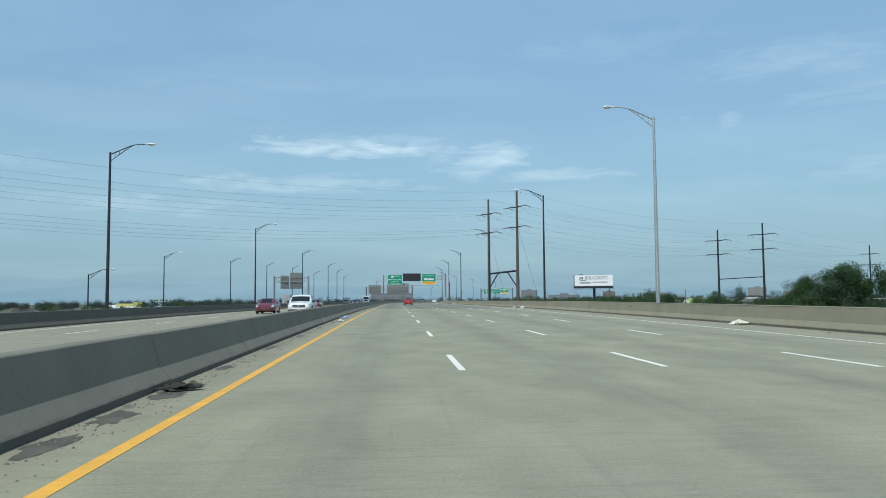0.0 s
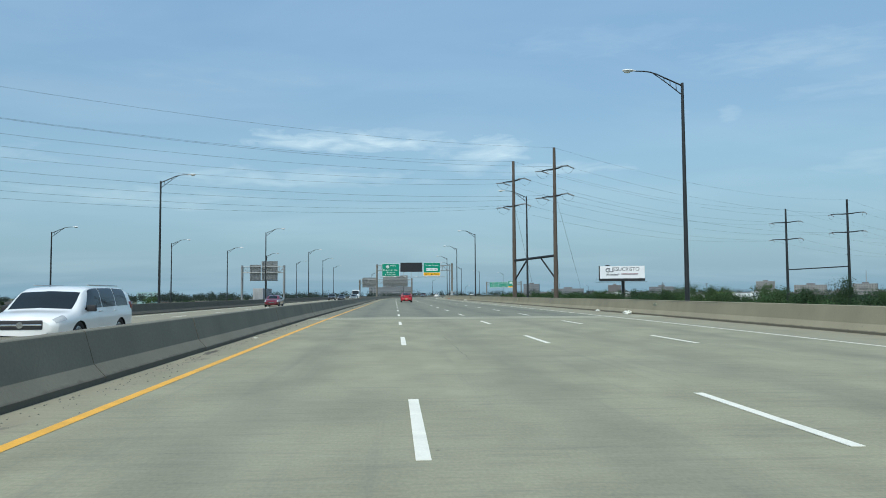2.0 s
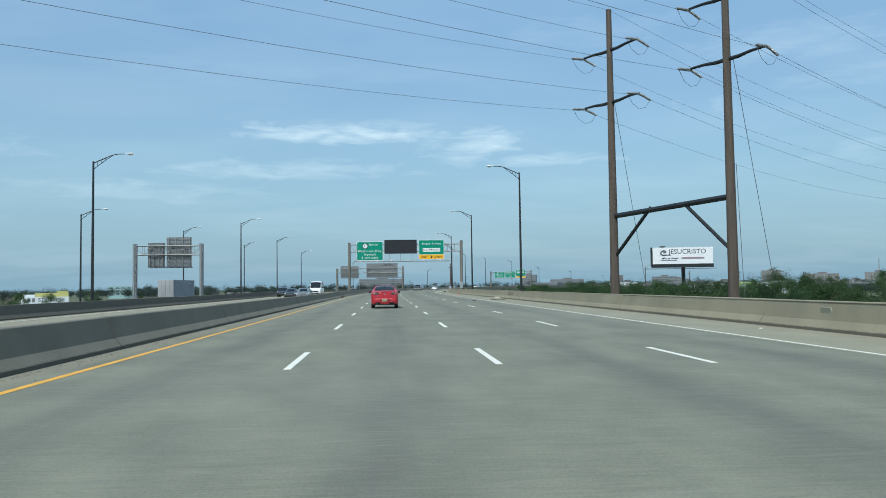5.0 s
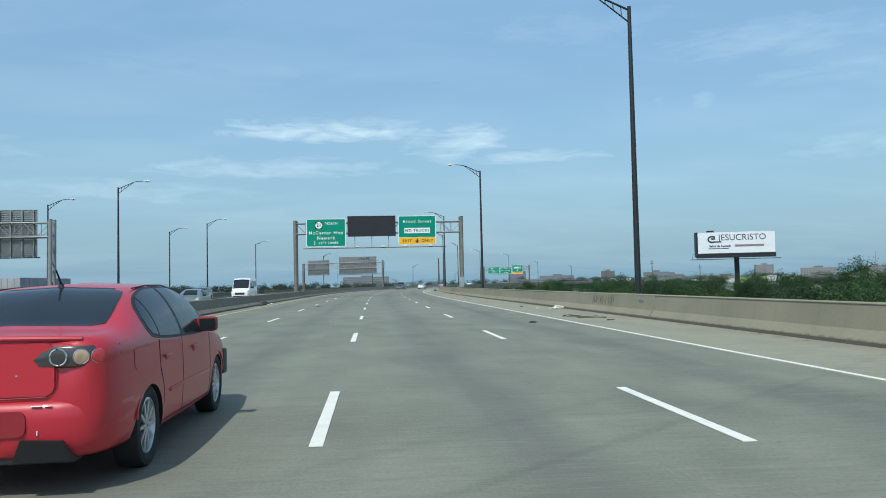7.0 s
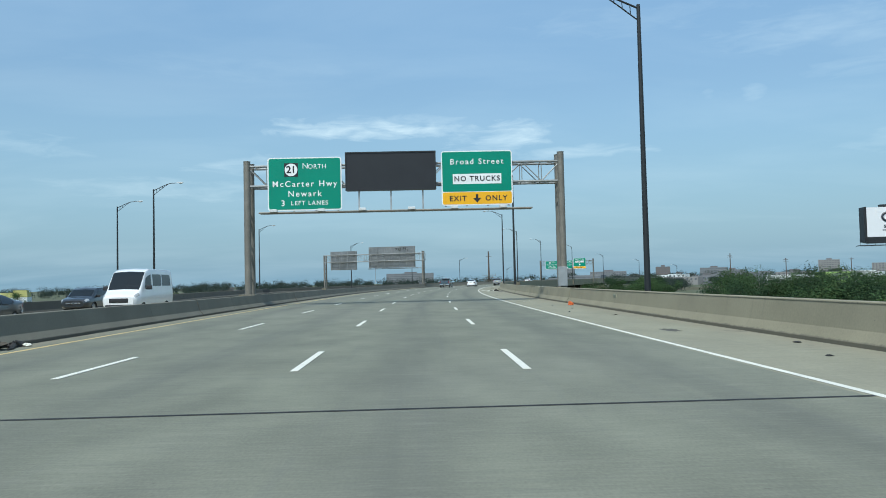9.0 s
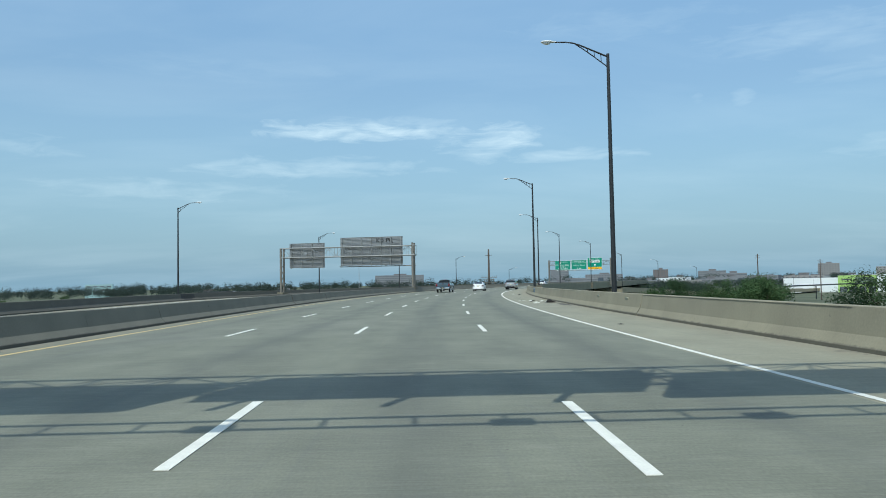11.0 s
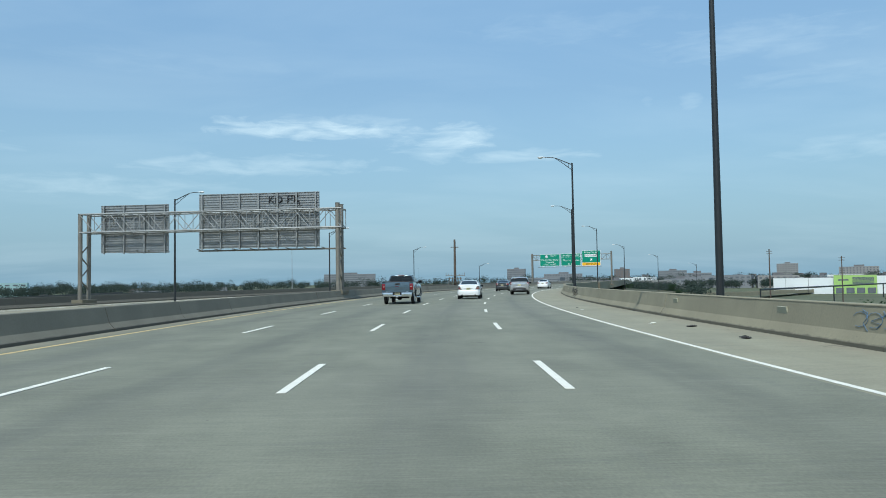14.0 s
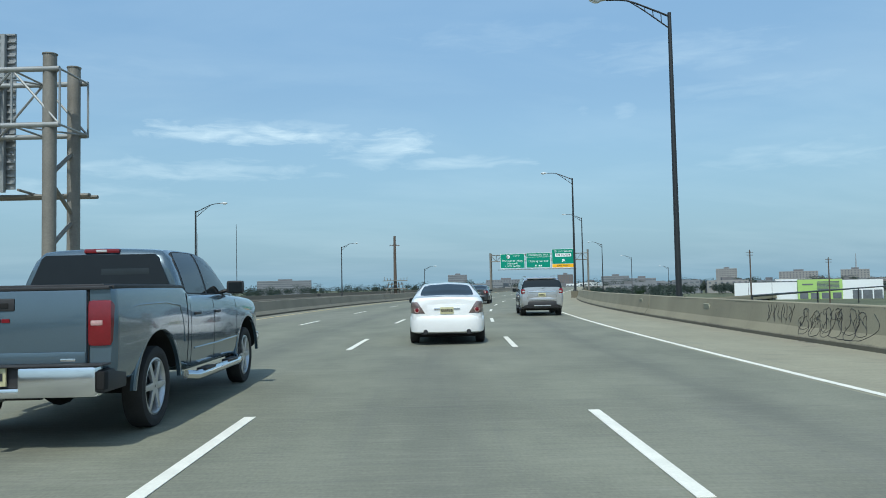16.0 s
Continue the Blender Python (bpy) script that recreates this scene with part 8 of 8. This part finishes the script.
tube(b, (0, 0, -0.3), (0, 0, 27), 0.16, 0.06, 6)
part("mast", b, M["galv"], cm)

# exit ramp that falls away to the right, with its lamps
rp2 = [((75.8, 494.5), -2.0), ((104.0, 541.0), -3.4), ((133.9, 577.2), -5.4), ((196, 640), -6.6), ((330, 772), -7.6)]
b = bmesh.new()
vs = []
for i, ((x, y), z_deck) in enumerate(rp2):
    a, c = rp2[max(i - 1, 0)][0], rp2[min(i + 1, len(rp2) - 1)][0]
    d = Vector((c[0] - a[0], c[1] - a[1], 0)).normalized()
    nrm = Vector((d.y, -d.x, 0))
    p = Vector((x, y, z_deck))
    vs.append([b.verts.new(p + nrm * o + Vector((0, 0, z))) for o, z in ((-5, -1), (-5, 0.8), (-4.7, 0.8), (-4.65, 0), (4.65, 0), (4.7, 0.8), (5, 0.8), (5, -1))])
uvl = b.loops.layers.uv.verify()
for a, c in zip(vs, vs[1:]):
    for i in range(8):
        b.faces.new((a[i], a[(i + 1) % 8], c[(i + 1) % 8], c[i]))
b.faces.new(vs[0])
b.faces.new(vs[-1][::-1])
for f in b.faces:
    for lp in f.loops:
        lp[uvl].uv = (lp.vert.co.x + lp.vert.co.z, lp.vert.co.y)
structure("exit_ramp", b, M["parapet"], "tan concrete exit ramp beyond the bend", "road")
for x, y in ((247.5, 699.0), (257.0, 692.5)):
    l2 = copy_thing(lamp, pose(0, 0, 0))
    l2.matrix_basis = pose(x, y, -9.0, 0, 0, 145) @ Matrix.Scale(0.85, 4)
    tagged(l2, "slim street lamp before the white block", "", "street lamps of the town")
for x, y, z, tr in ((80.1, 492, -1.3, -29), (108.1, 538, -2.7, -36), (138.0, 574, -5.0, -42)):
    l2 = copy_thing(lamp, pose(x, y, z, 0, 0, tr))
    tagged(l2, "dark street lamp along the exit ramp", "", "street lamps along the exit ramp")


# ---- small things on and beside the road ----
M["bag"] = material("pale plastic sheet", (0.7, 0.7, 0.62), 0.5, scale=4, fine=30, dark=0.85, light=1.05)
M["scrap"] = material("dark rubber scrap", (0.03, 0.028, 0.026), 0.85, scale=6, fine=40, bump=0.3)
M["twig"] = material("dry brown litter", (0.085, 0.072, 0.052), 0.9, scale=6, fine=40, bump=0.3)
M["orange"] = material("orange plastic", (0.7, 0.14, 0.03), 0.5)
M["blue_litter"] = material("blue and white carton", (0.3, 0.36, 0.55), 0.5, scale=8, fine=20, dark=0.5, light=1.6)


def crumple(name, m, size, mat, label, category, seed, flat=0.4, group=""):
    """A crumpled lump or sheet lying on the pavement."""
    rnd = random.Random(seed)
    b = bmesh.new()
    bmesh.ops.create_icosphere(b, subdivisions=3, radius=1.0)
    lobes = [(Vector((rnd.gauss(0, 1), rnd.gauss(0, 1), rnd.gauss(0, 0.4))).normalized(), rnd.uniform(-0.75, 1.1)) for _ in range(13)]
    for v in b.verts:
        k = max(0.25, 0.9 + rnd.uniform(-0.16, 0.16) + sum(w * max(0, v.co.normalized().dot(u)) ** 14 for u, w in lobes))
        v.co = Vector((v.co.x * size[0] * k, v.co.y * size[1] * k, max(v.co.z, -0.35) * size[2] * (1 + rnd.uniform(-0.5, 0.5)) + size[2] * 0.33))
    lo = min(v.co.z for v in b.verts)
    for v in b.verts:
        v.co.z -= lo
    ob = finish(name, b, mat)
    ob.matrix_basis = m
    return tagged(ob, label, category, group)


crumple("plastic_sheet", at_road(181.6, 13.3, 0.004, 25), (0.3, 0.12, 0.1), M["bag"], "crumpled pale plastic sheet on the shoulder", "litter", 3)
crumple("plastic_sheet", at_road(186.0, 12.3, 0.004, 60), (0.12, 0.06, 0.03), M["scrap"], "flattened dark scrap on the shoulder", "litter", 4)
crumple("brush_pile", at_road(280.0, 12.85, 0.004, 10), (0.2, 0.14, 0.14), M["scrap"], "dark heap of rubber and brush by the parapet", "litter", 5)
crumple("plastic_bag", at_road(279.0, 11.9, 0.004, 10), (0.2, 0.12, 0.06), M["bag"], "small pale plastic bag on the shoulder", "litter", 6)
crumple("tyre_scrap", at_road(283.0, 12.0, 0.004, 80), (0.2, 0.05, 0.03), M["twig"], "strip of torn tyre on the shoulder", "litter", 7)
crumple("white_bag", at_road(23.5, 13.25, 0.004, 30), (0.35, 0.2, 0.12), M["bag"], "crumpled white bag by the parapet", "litter", 8)
crumple("tyre_scrap", at_road(3.0, -4.15, 0.004, 15), (0.26, 0.2, 0.07), M["scrap"], "dark tyre scrap beside the median barrier", "litter", 9)
crumple("carton", at_road(38.5, -4.1, 0.004, 15), (0.16, 0.2, 0.1), M["blue_litter"], "crushed blue and white carton by the median", "litter", 10)
crumple("white_bag", at_road(32.3, -4.0, 0.004, 15), (0.1, 0.12, 0.07), M["bag"], "small white bag by the median barrier", "litter", 12)
crumple("white_bag", at_road(314.6, 12.0, 0.004, 15), (0.08, 0.06, 0.035), M["bag"], "small white bag on the shoulder", "litter", 13)
crumple("tyre_scrap", at_road(313.0, 12.7, 0.004, 15), (0.16, 0.08, 0.03), M["scrap"], "flat black tyre scrap by the parapet", "litter", 14)
crumple("tyre_scrap", at_road(308.5, 12.5, 0.004, 70), (0.12, 0.08, 0.04), M["scrap"], "curled black tyre scrap by the parapet", "litter", 15)
crumple("orange_lamp", at_road(226.0, 13.1, 0.004), (0.1, 0.1, 0.13), M["orange"], "orange plastic fragment at the foot of the parapet", "litter", 16)
crumple("plastic_sheet", at_road(78.1, 13.2, 0.004, 80), (0.55, 0.24, 0.12), M["bag"], "large torn white plastic sheet by the parapet", "litter", 21)
crumple("white_bag", at_road(85.2, 13.35, 0.004, 85), (0.3, 0.12, 0.08), M["bag"], "flattened white bag by the parapet", "litter", 22)
rs = random.Random(31)
for k, (x, y, a, ln) in enumerate(((12.1, 171.75, 172, 0.55), (12.0, 172.1, 160, 0.3), (11.85, 172.6, 150, 0.42), (11.75, 173.3, 175, 0.35), (11.85, 174.2, 140, 0.22), (12.25, 169.9, 8, 0.14), (11.65, 173.9, 60, 0.14), (12.6, 172.9, 110, 0.1))):
    # split lath or broken twig, bent along its length
    b = bmesh.new()
    pipe(b, [(-ln, 0, 0.02), (-ln * 0.4, rs.uniform(-0.05, 0.05), 0.03), (ln * 0.3, rs.uniform(-0.06, 0.06), 0.022), (ln, rs.uniform(-0.03, 0.03), 0.02)], rs.uniform(0.012, 0.024), 6, 0.009)
    ob = finish("broken_stick", b, M["scrap" if k % 3 == 0 else "twig"])
    ob.matrix_basis = pose(x, y, 0.0, 0, 0, a)
    tagged(ob, "broken dark stick lying on the shoulder", "litter", "broken sticks on the shoulder")
crumple("tyre_scrap", pose(9.5, 169.7, 0.004, 0, 0, 12), (0.12, 0.07, 0.03), M["scrap"], "thin black tyre strip on the lane", "litter", 24)
for k, (x, y, a) in enumerate(((13.95, 283.9, 10), (14.6, 284.0, 50), (15.2, 283.0, 20), (15.0, 282.0, 80), (15.3, 281.7, 130))):
    crumple("paper_scrap", pose(x, y, 0.004, 0, 0, a), (0.2 - 0.02 * k, 0.08, 0.03), M["bag"], "torn pale paper on the shoulder", "litter", 40 + k, group="paper scraps by the bend")
for k, (x, y, a) in enumerate(((14.9, 284.9, 30), (14.4, 282.7, 75), (15.6, 282.6, 5), (14.2, 285.8, 110), (15.5, 284.1, 60))):
    crumple("dark_scrap", pose(x, y, 0.004, 0, 0, a), (0.16 - 0.02 * k, 0.05, 0.025), M["scrap"], "broken dark debris on the shoulder", "litter", 60 + k, group="debris by the bend")


def stain(m, length, width, label, seed):
    """A thin uneven film of dirt with a shape of its own."""
    rnd = random.Random(seed)
    b = bmesh.new()
    ring = []
    for i in range(28):
        a = 2 * math.pi * i / 28
        k = 1 + rnd.uniform(-0.28, 0.28)
        ring.append(b.verts.new((math.cos(a) * width / 2 * k, math.sin(a) * length / 2 * k, 0.0)))
    b.faces.new(ring)
    bmesh.ops.recalc_face_normals(b, faces=b.faces[:])
    ob = finish("dirt_patch", b, M["dirt"])
    ob.matrix_basis = m
    return tagged(ob, label, "dirt patch", "dirt patches on the shoulder", "stuff")


M["dirt"] = material("dark damp dirt", (0.085, 0.078, 0.062), 0.8, scale=2, fine=20, dark=0.6, light=1.5)
stain(at_road(276.0, 13.25, 0.003), 4.4, 0.55, "dark damp dirt along the parapet foot", 1)
stain(at_road(281.0, 13.05, 0.003), 2.2, 0.8, "dark dirt drifted round the debris", 2)
stain(pose(12.1, 206.9, 0.003), 1.1, 0.4, "small dark dirt patch on the shoulder", 3)
for s_, o_, ln_, wd_ in ((-0.9, -4.22, 1.0, 0.34), (0.7, -4.2, 1.1, 0.36), (2.5, -4.16, 0.8, 0.42), (6.4, -4.26, 1.0, 0.26), (11.8, -4.3, 1.4, 0.2), (17.5, -4.28, 1.2, 0.24), (24.0, -4.3, 1.6, 0.2), (30.5, -4.26, 1.2, 0.26), (41.0, -4.3, 1.5, 0.22), (52.0, -4.3, 1.3, 0.2)):
    stain(at_road(s_, o_, 0.003), ln_, wd_, "grey damp dirt patch by the median barrier", int(s_ * 7) + 40)
rl = random.Random(31)
for i in range(34):
    s = rl.uniform(0, 330)
    left = i % 3 == 0 and s < 230
    o = rl.uniform(-4.3, -3.8) if left else rl.uniform(11.6, 13.3)
    mt, lb = rl.choice([("scrap", "small dark scrap lying in the gutter"), ("twig", "dry brown twigs lying in the gutter"), ("bag", "scrap of pale paper lying in the gutter")])
    crumple("litter", at_road(s, o, 0.003, rl.uniform(0, 360)), (rl.uniform(0.03, 0.1), rl.uniform(0.02, 0.05), rl.uniform(0.008, 0.025)), M[mt], lb, "litter", 100 + i, group="litter in the gutters")


# grit and pebbles along the median, too many to count
verts, faces = [], []
rg = random.Random(5)
for i in range(2300):
    s = rg.uniform(-6, 130) if i % 4 else rg.uniform(-6, 40)
    o = -4.42 + abs(rg.gauss(0, 0.27))
    if o > -3.62:
        continue
    p = place(s, o, 0.0)
    r = rg.uniform(0.005, 0.016)
    k = len(verts)
    verts += [(p.x + a * r, p.y + c * r, p.z + h) for a, c, h in ((-1, -1, 0.001), (1, -0.7, 0.001), (0.6, 1, 0.001), (-0.8, 0.7, 0.001), (0, 0, r * 1.1))]
    faces += [(k, k + 1, k + 4), (k + 1, k + 2, k + 4), (k + 2, k + 3, k + 4), (k + 3, k, k + 4)]
me = bpy.data.meshes.new("grit")
me.from_pydata(verts, [], faces)
M["grit"] = material("grey-brown grit", (0.12, 0.118, 0.1), 0.95, scale=20, fine=60, dark=0.5, light=1.6)
me.materials.append(M["grit"])
tagged(new("grit", me), "loose grit and pebbles along the median barrier", "grit", "", "stuff")

# dead weeds and rubbish heaped against the median
for k, (st_, of_, a_, b_, h_, mt) in enumerate(((203.3, -4.28, 0.5, 0.16, 0.09, "twig"), (204.4, -4.3, 0.75, 0.2, 0.15, "scrap"), (205.6, -4.32, 0.6, 0.18, 0.17, "twig"), (206.7, -4.3, 0.5, 0.13, 0.1, "scrap"), (204.8, -4.02, 0.2, 0.1, 0.04, "bag"), (206.9, -4.08, 0.12, 0.08, 0.05, "bag"))):
    crumple("rubbish_heap", at_road(st_, of_, 0.003, 90 + 6 * k), (a_, b_, h_), M[mt], {"twig": "heap of dry weeds against the median", "scrap": "dark heap of dirt and weeds by the median", "bag": "pale torn paper by the median"}[mt], "litter", 160 + k, group="rubbish against the median")
crumple("tyre_scrap", at_road(195.0, 0.5, 0.004, 8), (0.16, 0.04, 0.02), M["scrap"], "thin black tyre strip lying on the lane", "litter", 170)

# cover plates let into the parapet below the lamps
for s in (40.2, 75.2, 121.5, 171.2, 219.6, 262.3, 268.2, 309.6, 318.6, 357.0, 366.6):
    top = empty("cover_plate", at_road(s, 13.838, 0.56, 90), "small grey cover plate on the parapet", "cover plate", "cover plates on the parapet")
    b = bmesh.new()
    box(b, (-0.25, -0.012, -0.11), (0.25, 0.03, 0.11), 0.006)
    b.transform(pose(0, 0, 0, -12.5, 0, 0))
    part("plate", b, M["band"], top)
    for x in (-0.17, 0.17):
        for z in (-0.09, 0.09):
            b = bmesh.new()
            tube(b, (x, -0.022, z), (x, -0.008, z), 0.012, n=6)
            b.transform(pose(0, 0, 0, -12.5, 0, 0))
            part("screw", b, M["pole_dark"], top)


# spray-painted scrawl on the parapet by the bend
def parapet_point(s, t):
    """A point on the parapet's face, t from 0 at the knee to 1 at the top."""
    return place(s, 13.762 + (0.11 if t > 0 else 0.36) * t, 0.3 + 0.515 * t)


def loop(s0, w_, t0, t1, seed):
    rnd = random.Random(seed)
    pts = []
    for i in range(15):
        a = i / 14 * 2 * math.pi * 0.92 + 0.6
        pts.append(parapet_point(s0 + w_ * (0.5 + 0.5 * math.cos(a)) + rnd.uniform(-0.02, 0.02), t0 + (t1 - t0) * (0.5 + 0.5 * math.sin(a))))
    return pts


graf = empty("graffiti", None, "black spray-painted scrawl on the concrete parapet", "graffiti")
rgf = random.Random(77)


def stroke(pts, r):
    b = bmesh.new()
    pipe(b, [parapet_point(u, v) for u, v in pts], r, 5)
    part("stroke", b, M["spray"], graf)


def wobble(pts, n=9, amp=0.02):
    """A hand-drawn line through a few points."""
    out = []
    for i in range(n):
        q = i / (n - 1) * (len(pts) - 1)
        j = min(int(q), len(pts) - 2)
        f = q - j
        p0, p1, p2, p3 = (pts[max(j - 1, 0)], pts[j], pts[j + 1], pts[min(j + 2, len(pts) - 1)])
        cr = [0.5 * (2 * p1[c] + (p2[c] - p0[c]) * f + (2 * p0[c] - 5 * p1[c] + 4 * p2[c] - p3[c]) * f * f + (3 * p1[c] - p0[c] - 3 * p2[c] + p3[c]) * f ** 3) for c in (0, 1)]
        out.append((cr[0] + rgf.uniform(-amp, amp), cr[1] + rgf.uniform(-amp, amp)))
    return out


for k in range(6):
    # tall overlapping bubble letters, leaning, with hooked feet
    u = 347.35 + k * 0.47 + rgf.uniform(-0.08, 0.08)
    w_, hi, lo = rgf.uniform(0.3, 0.46), rgf.uniform(0.72, 0.95), rgf.uniform(-0.34, -0.12)
    stroke(wobble([(u + w_, hi - 0.1), (u + w_ * 0.7, hi), (u + w_ * 0.25, hi * 0.8), (u + w_ * 0.1, 0.25), (u - 0.05, lo + 0.12), (u + w_ * 0.45, lo), (u + w_, lo + 0.1), (u + w_ * 1.15, 0.2)], 18), 0.0055)
    stroke(wobble([(u + w_ * 0.9, hi - 0.15), (u + w_ * 0.75, 0.35), (u + w_ * 1.0, 0.05)], 7), 0.006)
    stroke(wobble([(u + w_ * 0.3, 0.2 + rgf.random() * 0.3), (u + w_ * 0.6, 0.45), (u + w_ * 0.95, 0.3 + rgf.random() * 0.3)], 6), 0.005)
    if k % 2:
        stroke(wobble([(u, lo + 0.3), (u + w_ * 0.5, lo + 0.18), (u + w_ * 1.4, lo + 0.3)], 7), 0.006)
# hasty scratches over the letters, and the hooked end
for k in range(22):
    u, top_ = 347.3 + rgf.random() * 2.9, rgf.uniform(0.45, 0.92)
    low_ = top_ - rgf.uniform(0.25, 0.8)
    stroke(wobble([(u, top_), (u + rgf.uniform(-0.12, 0.16), (top_ + low_) / 2), (u + rgf.uniform(-0.1, 0.1), low_)], 7, 0.035), 0.0045)
stroke(wobble([(347.2, 0.75), (346.95, 0.35), (347.1, 0.0), (347.5, -0.3)], 9), 0.006)
stroke(wobble([(347.4, -0.28), (348.0, -0.3), (348.5, -0.26)], 8), 0.005)
for k in range(5):
    u = 350.7 + k * 0.3
    stroke(wobble([(u + rgf.uniform(-0.1, 0.1), 0.92), (u + rgf.uniform(-0.1, 0.2), 0.5), (u + rgf.uniform(-0.1, 0.2), 0.12)], 7), 0.0055)
    stroke(wobble([(u + 0.25, 0.85), (u + rgf.uniform(0, 0.2), 0.6), (u + 0.2, 0.4), (u + 0.02, 0.25)], 8), 0.005)

M["blue_spray"] = material("faded blue spray paint", (0.12, 0.2, 0.3), 0.7, fine=40)
# older scribbles farther back
M["faint_spray"] = material("worn black spray paint", (0.085, 0.08, 0.068), 0.7, fine=40)
M["purple_spray"] = material("faded purple spray paint", (0.2, 0.17, 0.24), 0.7, fine=40)
for nm, lb, mt, s0, n_, t0 in (("graffiti", "loose black scribble on the concrete parapet", "faint_spray", 174.5, 6, 0.1), ("graffiti", "small faded purple scribble on the parapet", "purple_spray", 102.3, 3, 0.15), ("graffiti", "faded blue scribble on the concrete parapet", "blue_spray", 303.4, 6, 0.05)):
    graf = empty(nm, None, lb, "graffiti")
    for k in range(n_):
        u = s0 + k * 0.5
        b = bmesh.new()
        pipe(b, [parapet_point(u + rgf.uniform(-0.2, 0.35), t0 + 0.8 * q + rgf.uniform(-0.06, 0.06)) for q in (1, 0.8, 0.5, 0.35, 0.05)], 0.007, 5)
        part("stroke", b, M[mt], graf)
        if mt == "faint_spray":
            for q in range(4):
                b = bmesh.new()
                v = u + rgf.uniform(-0.25, 0.4)
                pipe(b, [parapet_point(v, t0 + rgf.uniform(0.55, 0.8)), parapet_point(v + rgf.uniform(-0.15, 0.15), t0 + 0.4), parapet_point(v + rgf.uniform(-0.25, 0.25), t0 + rgf.uniform(0.0, 0.2))], rgf.uniform(0.004, 0.009), 5)
                part("stroke", b, M[mt], graf)
            continue
        b = bmesh.new()
        pipe(b, [parapet_point(u + 0.28 * math.cos(a) + 0.2, t0 + 0.4 + 0.28 * math.sin(a)) for a in np.linspace(0.4, 5.2, 10)], 0.006, 5)
        part("stroke", b, M[mt], graf)

# piers that carry the decks
b0 = bmesh.new()
box(b0, (-0.9, -0.7, -9.6), (0.9, 0.7, -1.19), 0.08)
pier_mesh = bpy.data.meshes.new("pier")
b0.to_mesh(pier_mesh)
b0.free()
pier_mesh.materials.append(M["core"])
piers = empty("viaduct_piers", None, "concrete piers under the viaduct", "pier", "", "structure")
for i in range(24):
    s = -90 + i * 34
    for o in (-15.5, -8.5, -1.0, 9.0):
        shared("pier", pier_mesh, piers, at_road(s, edge_offset(o, s), 0.0))
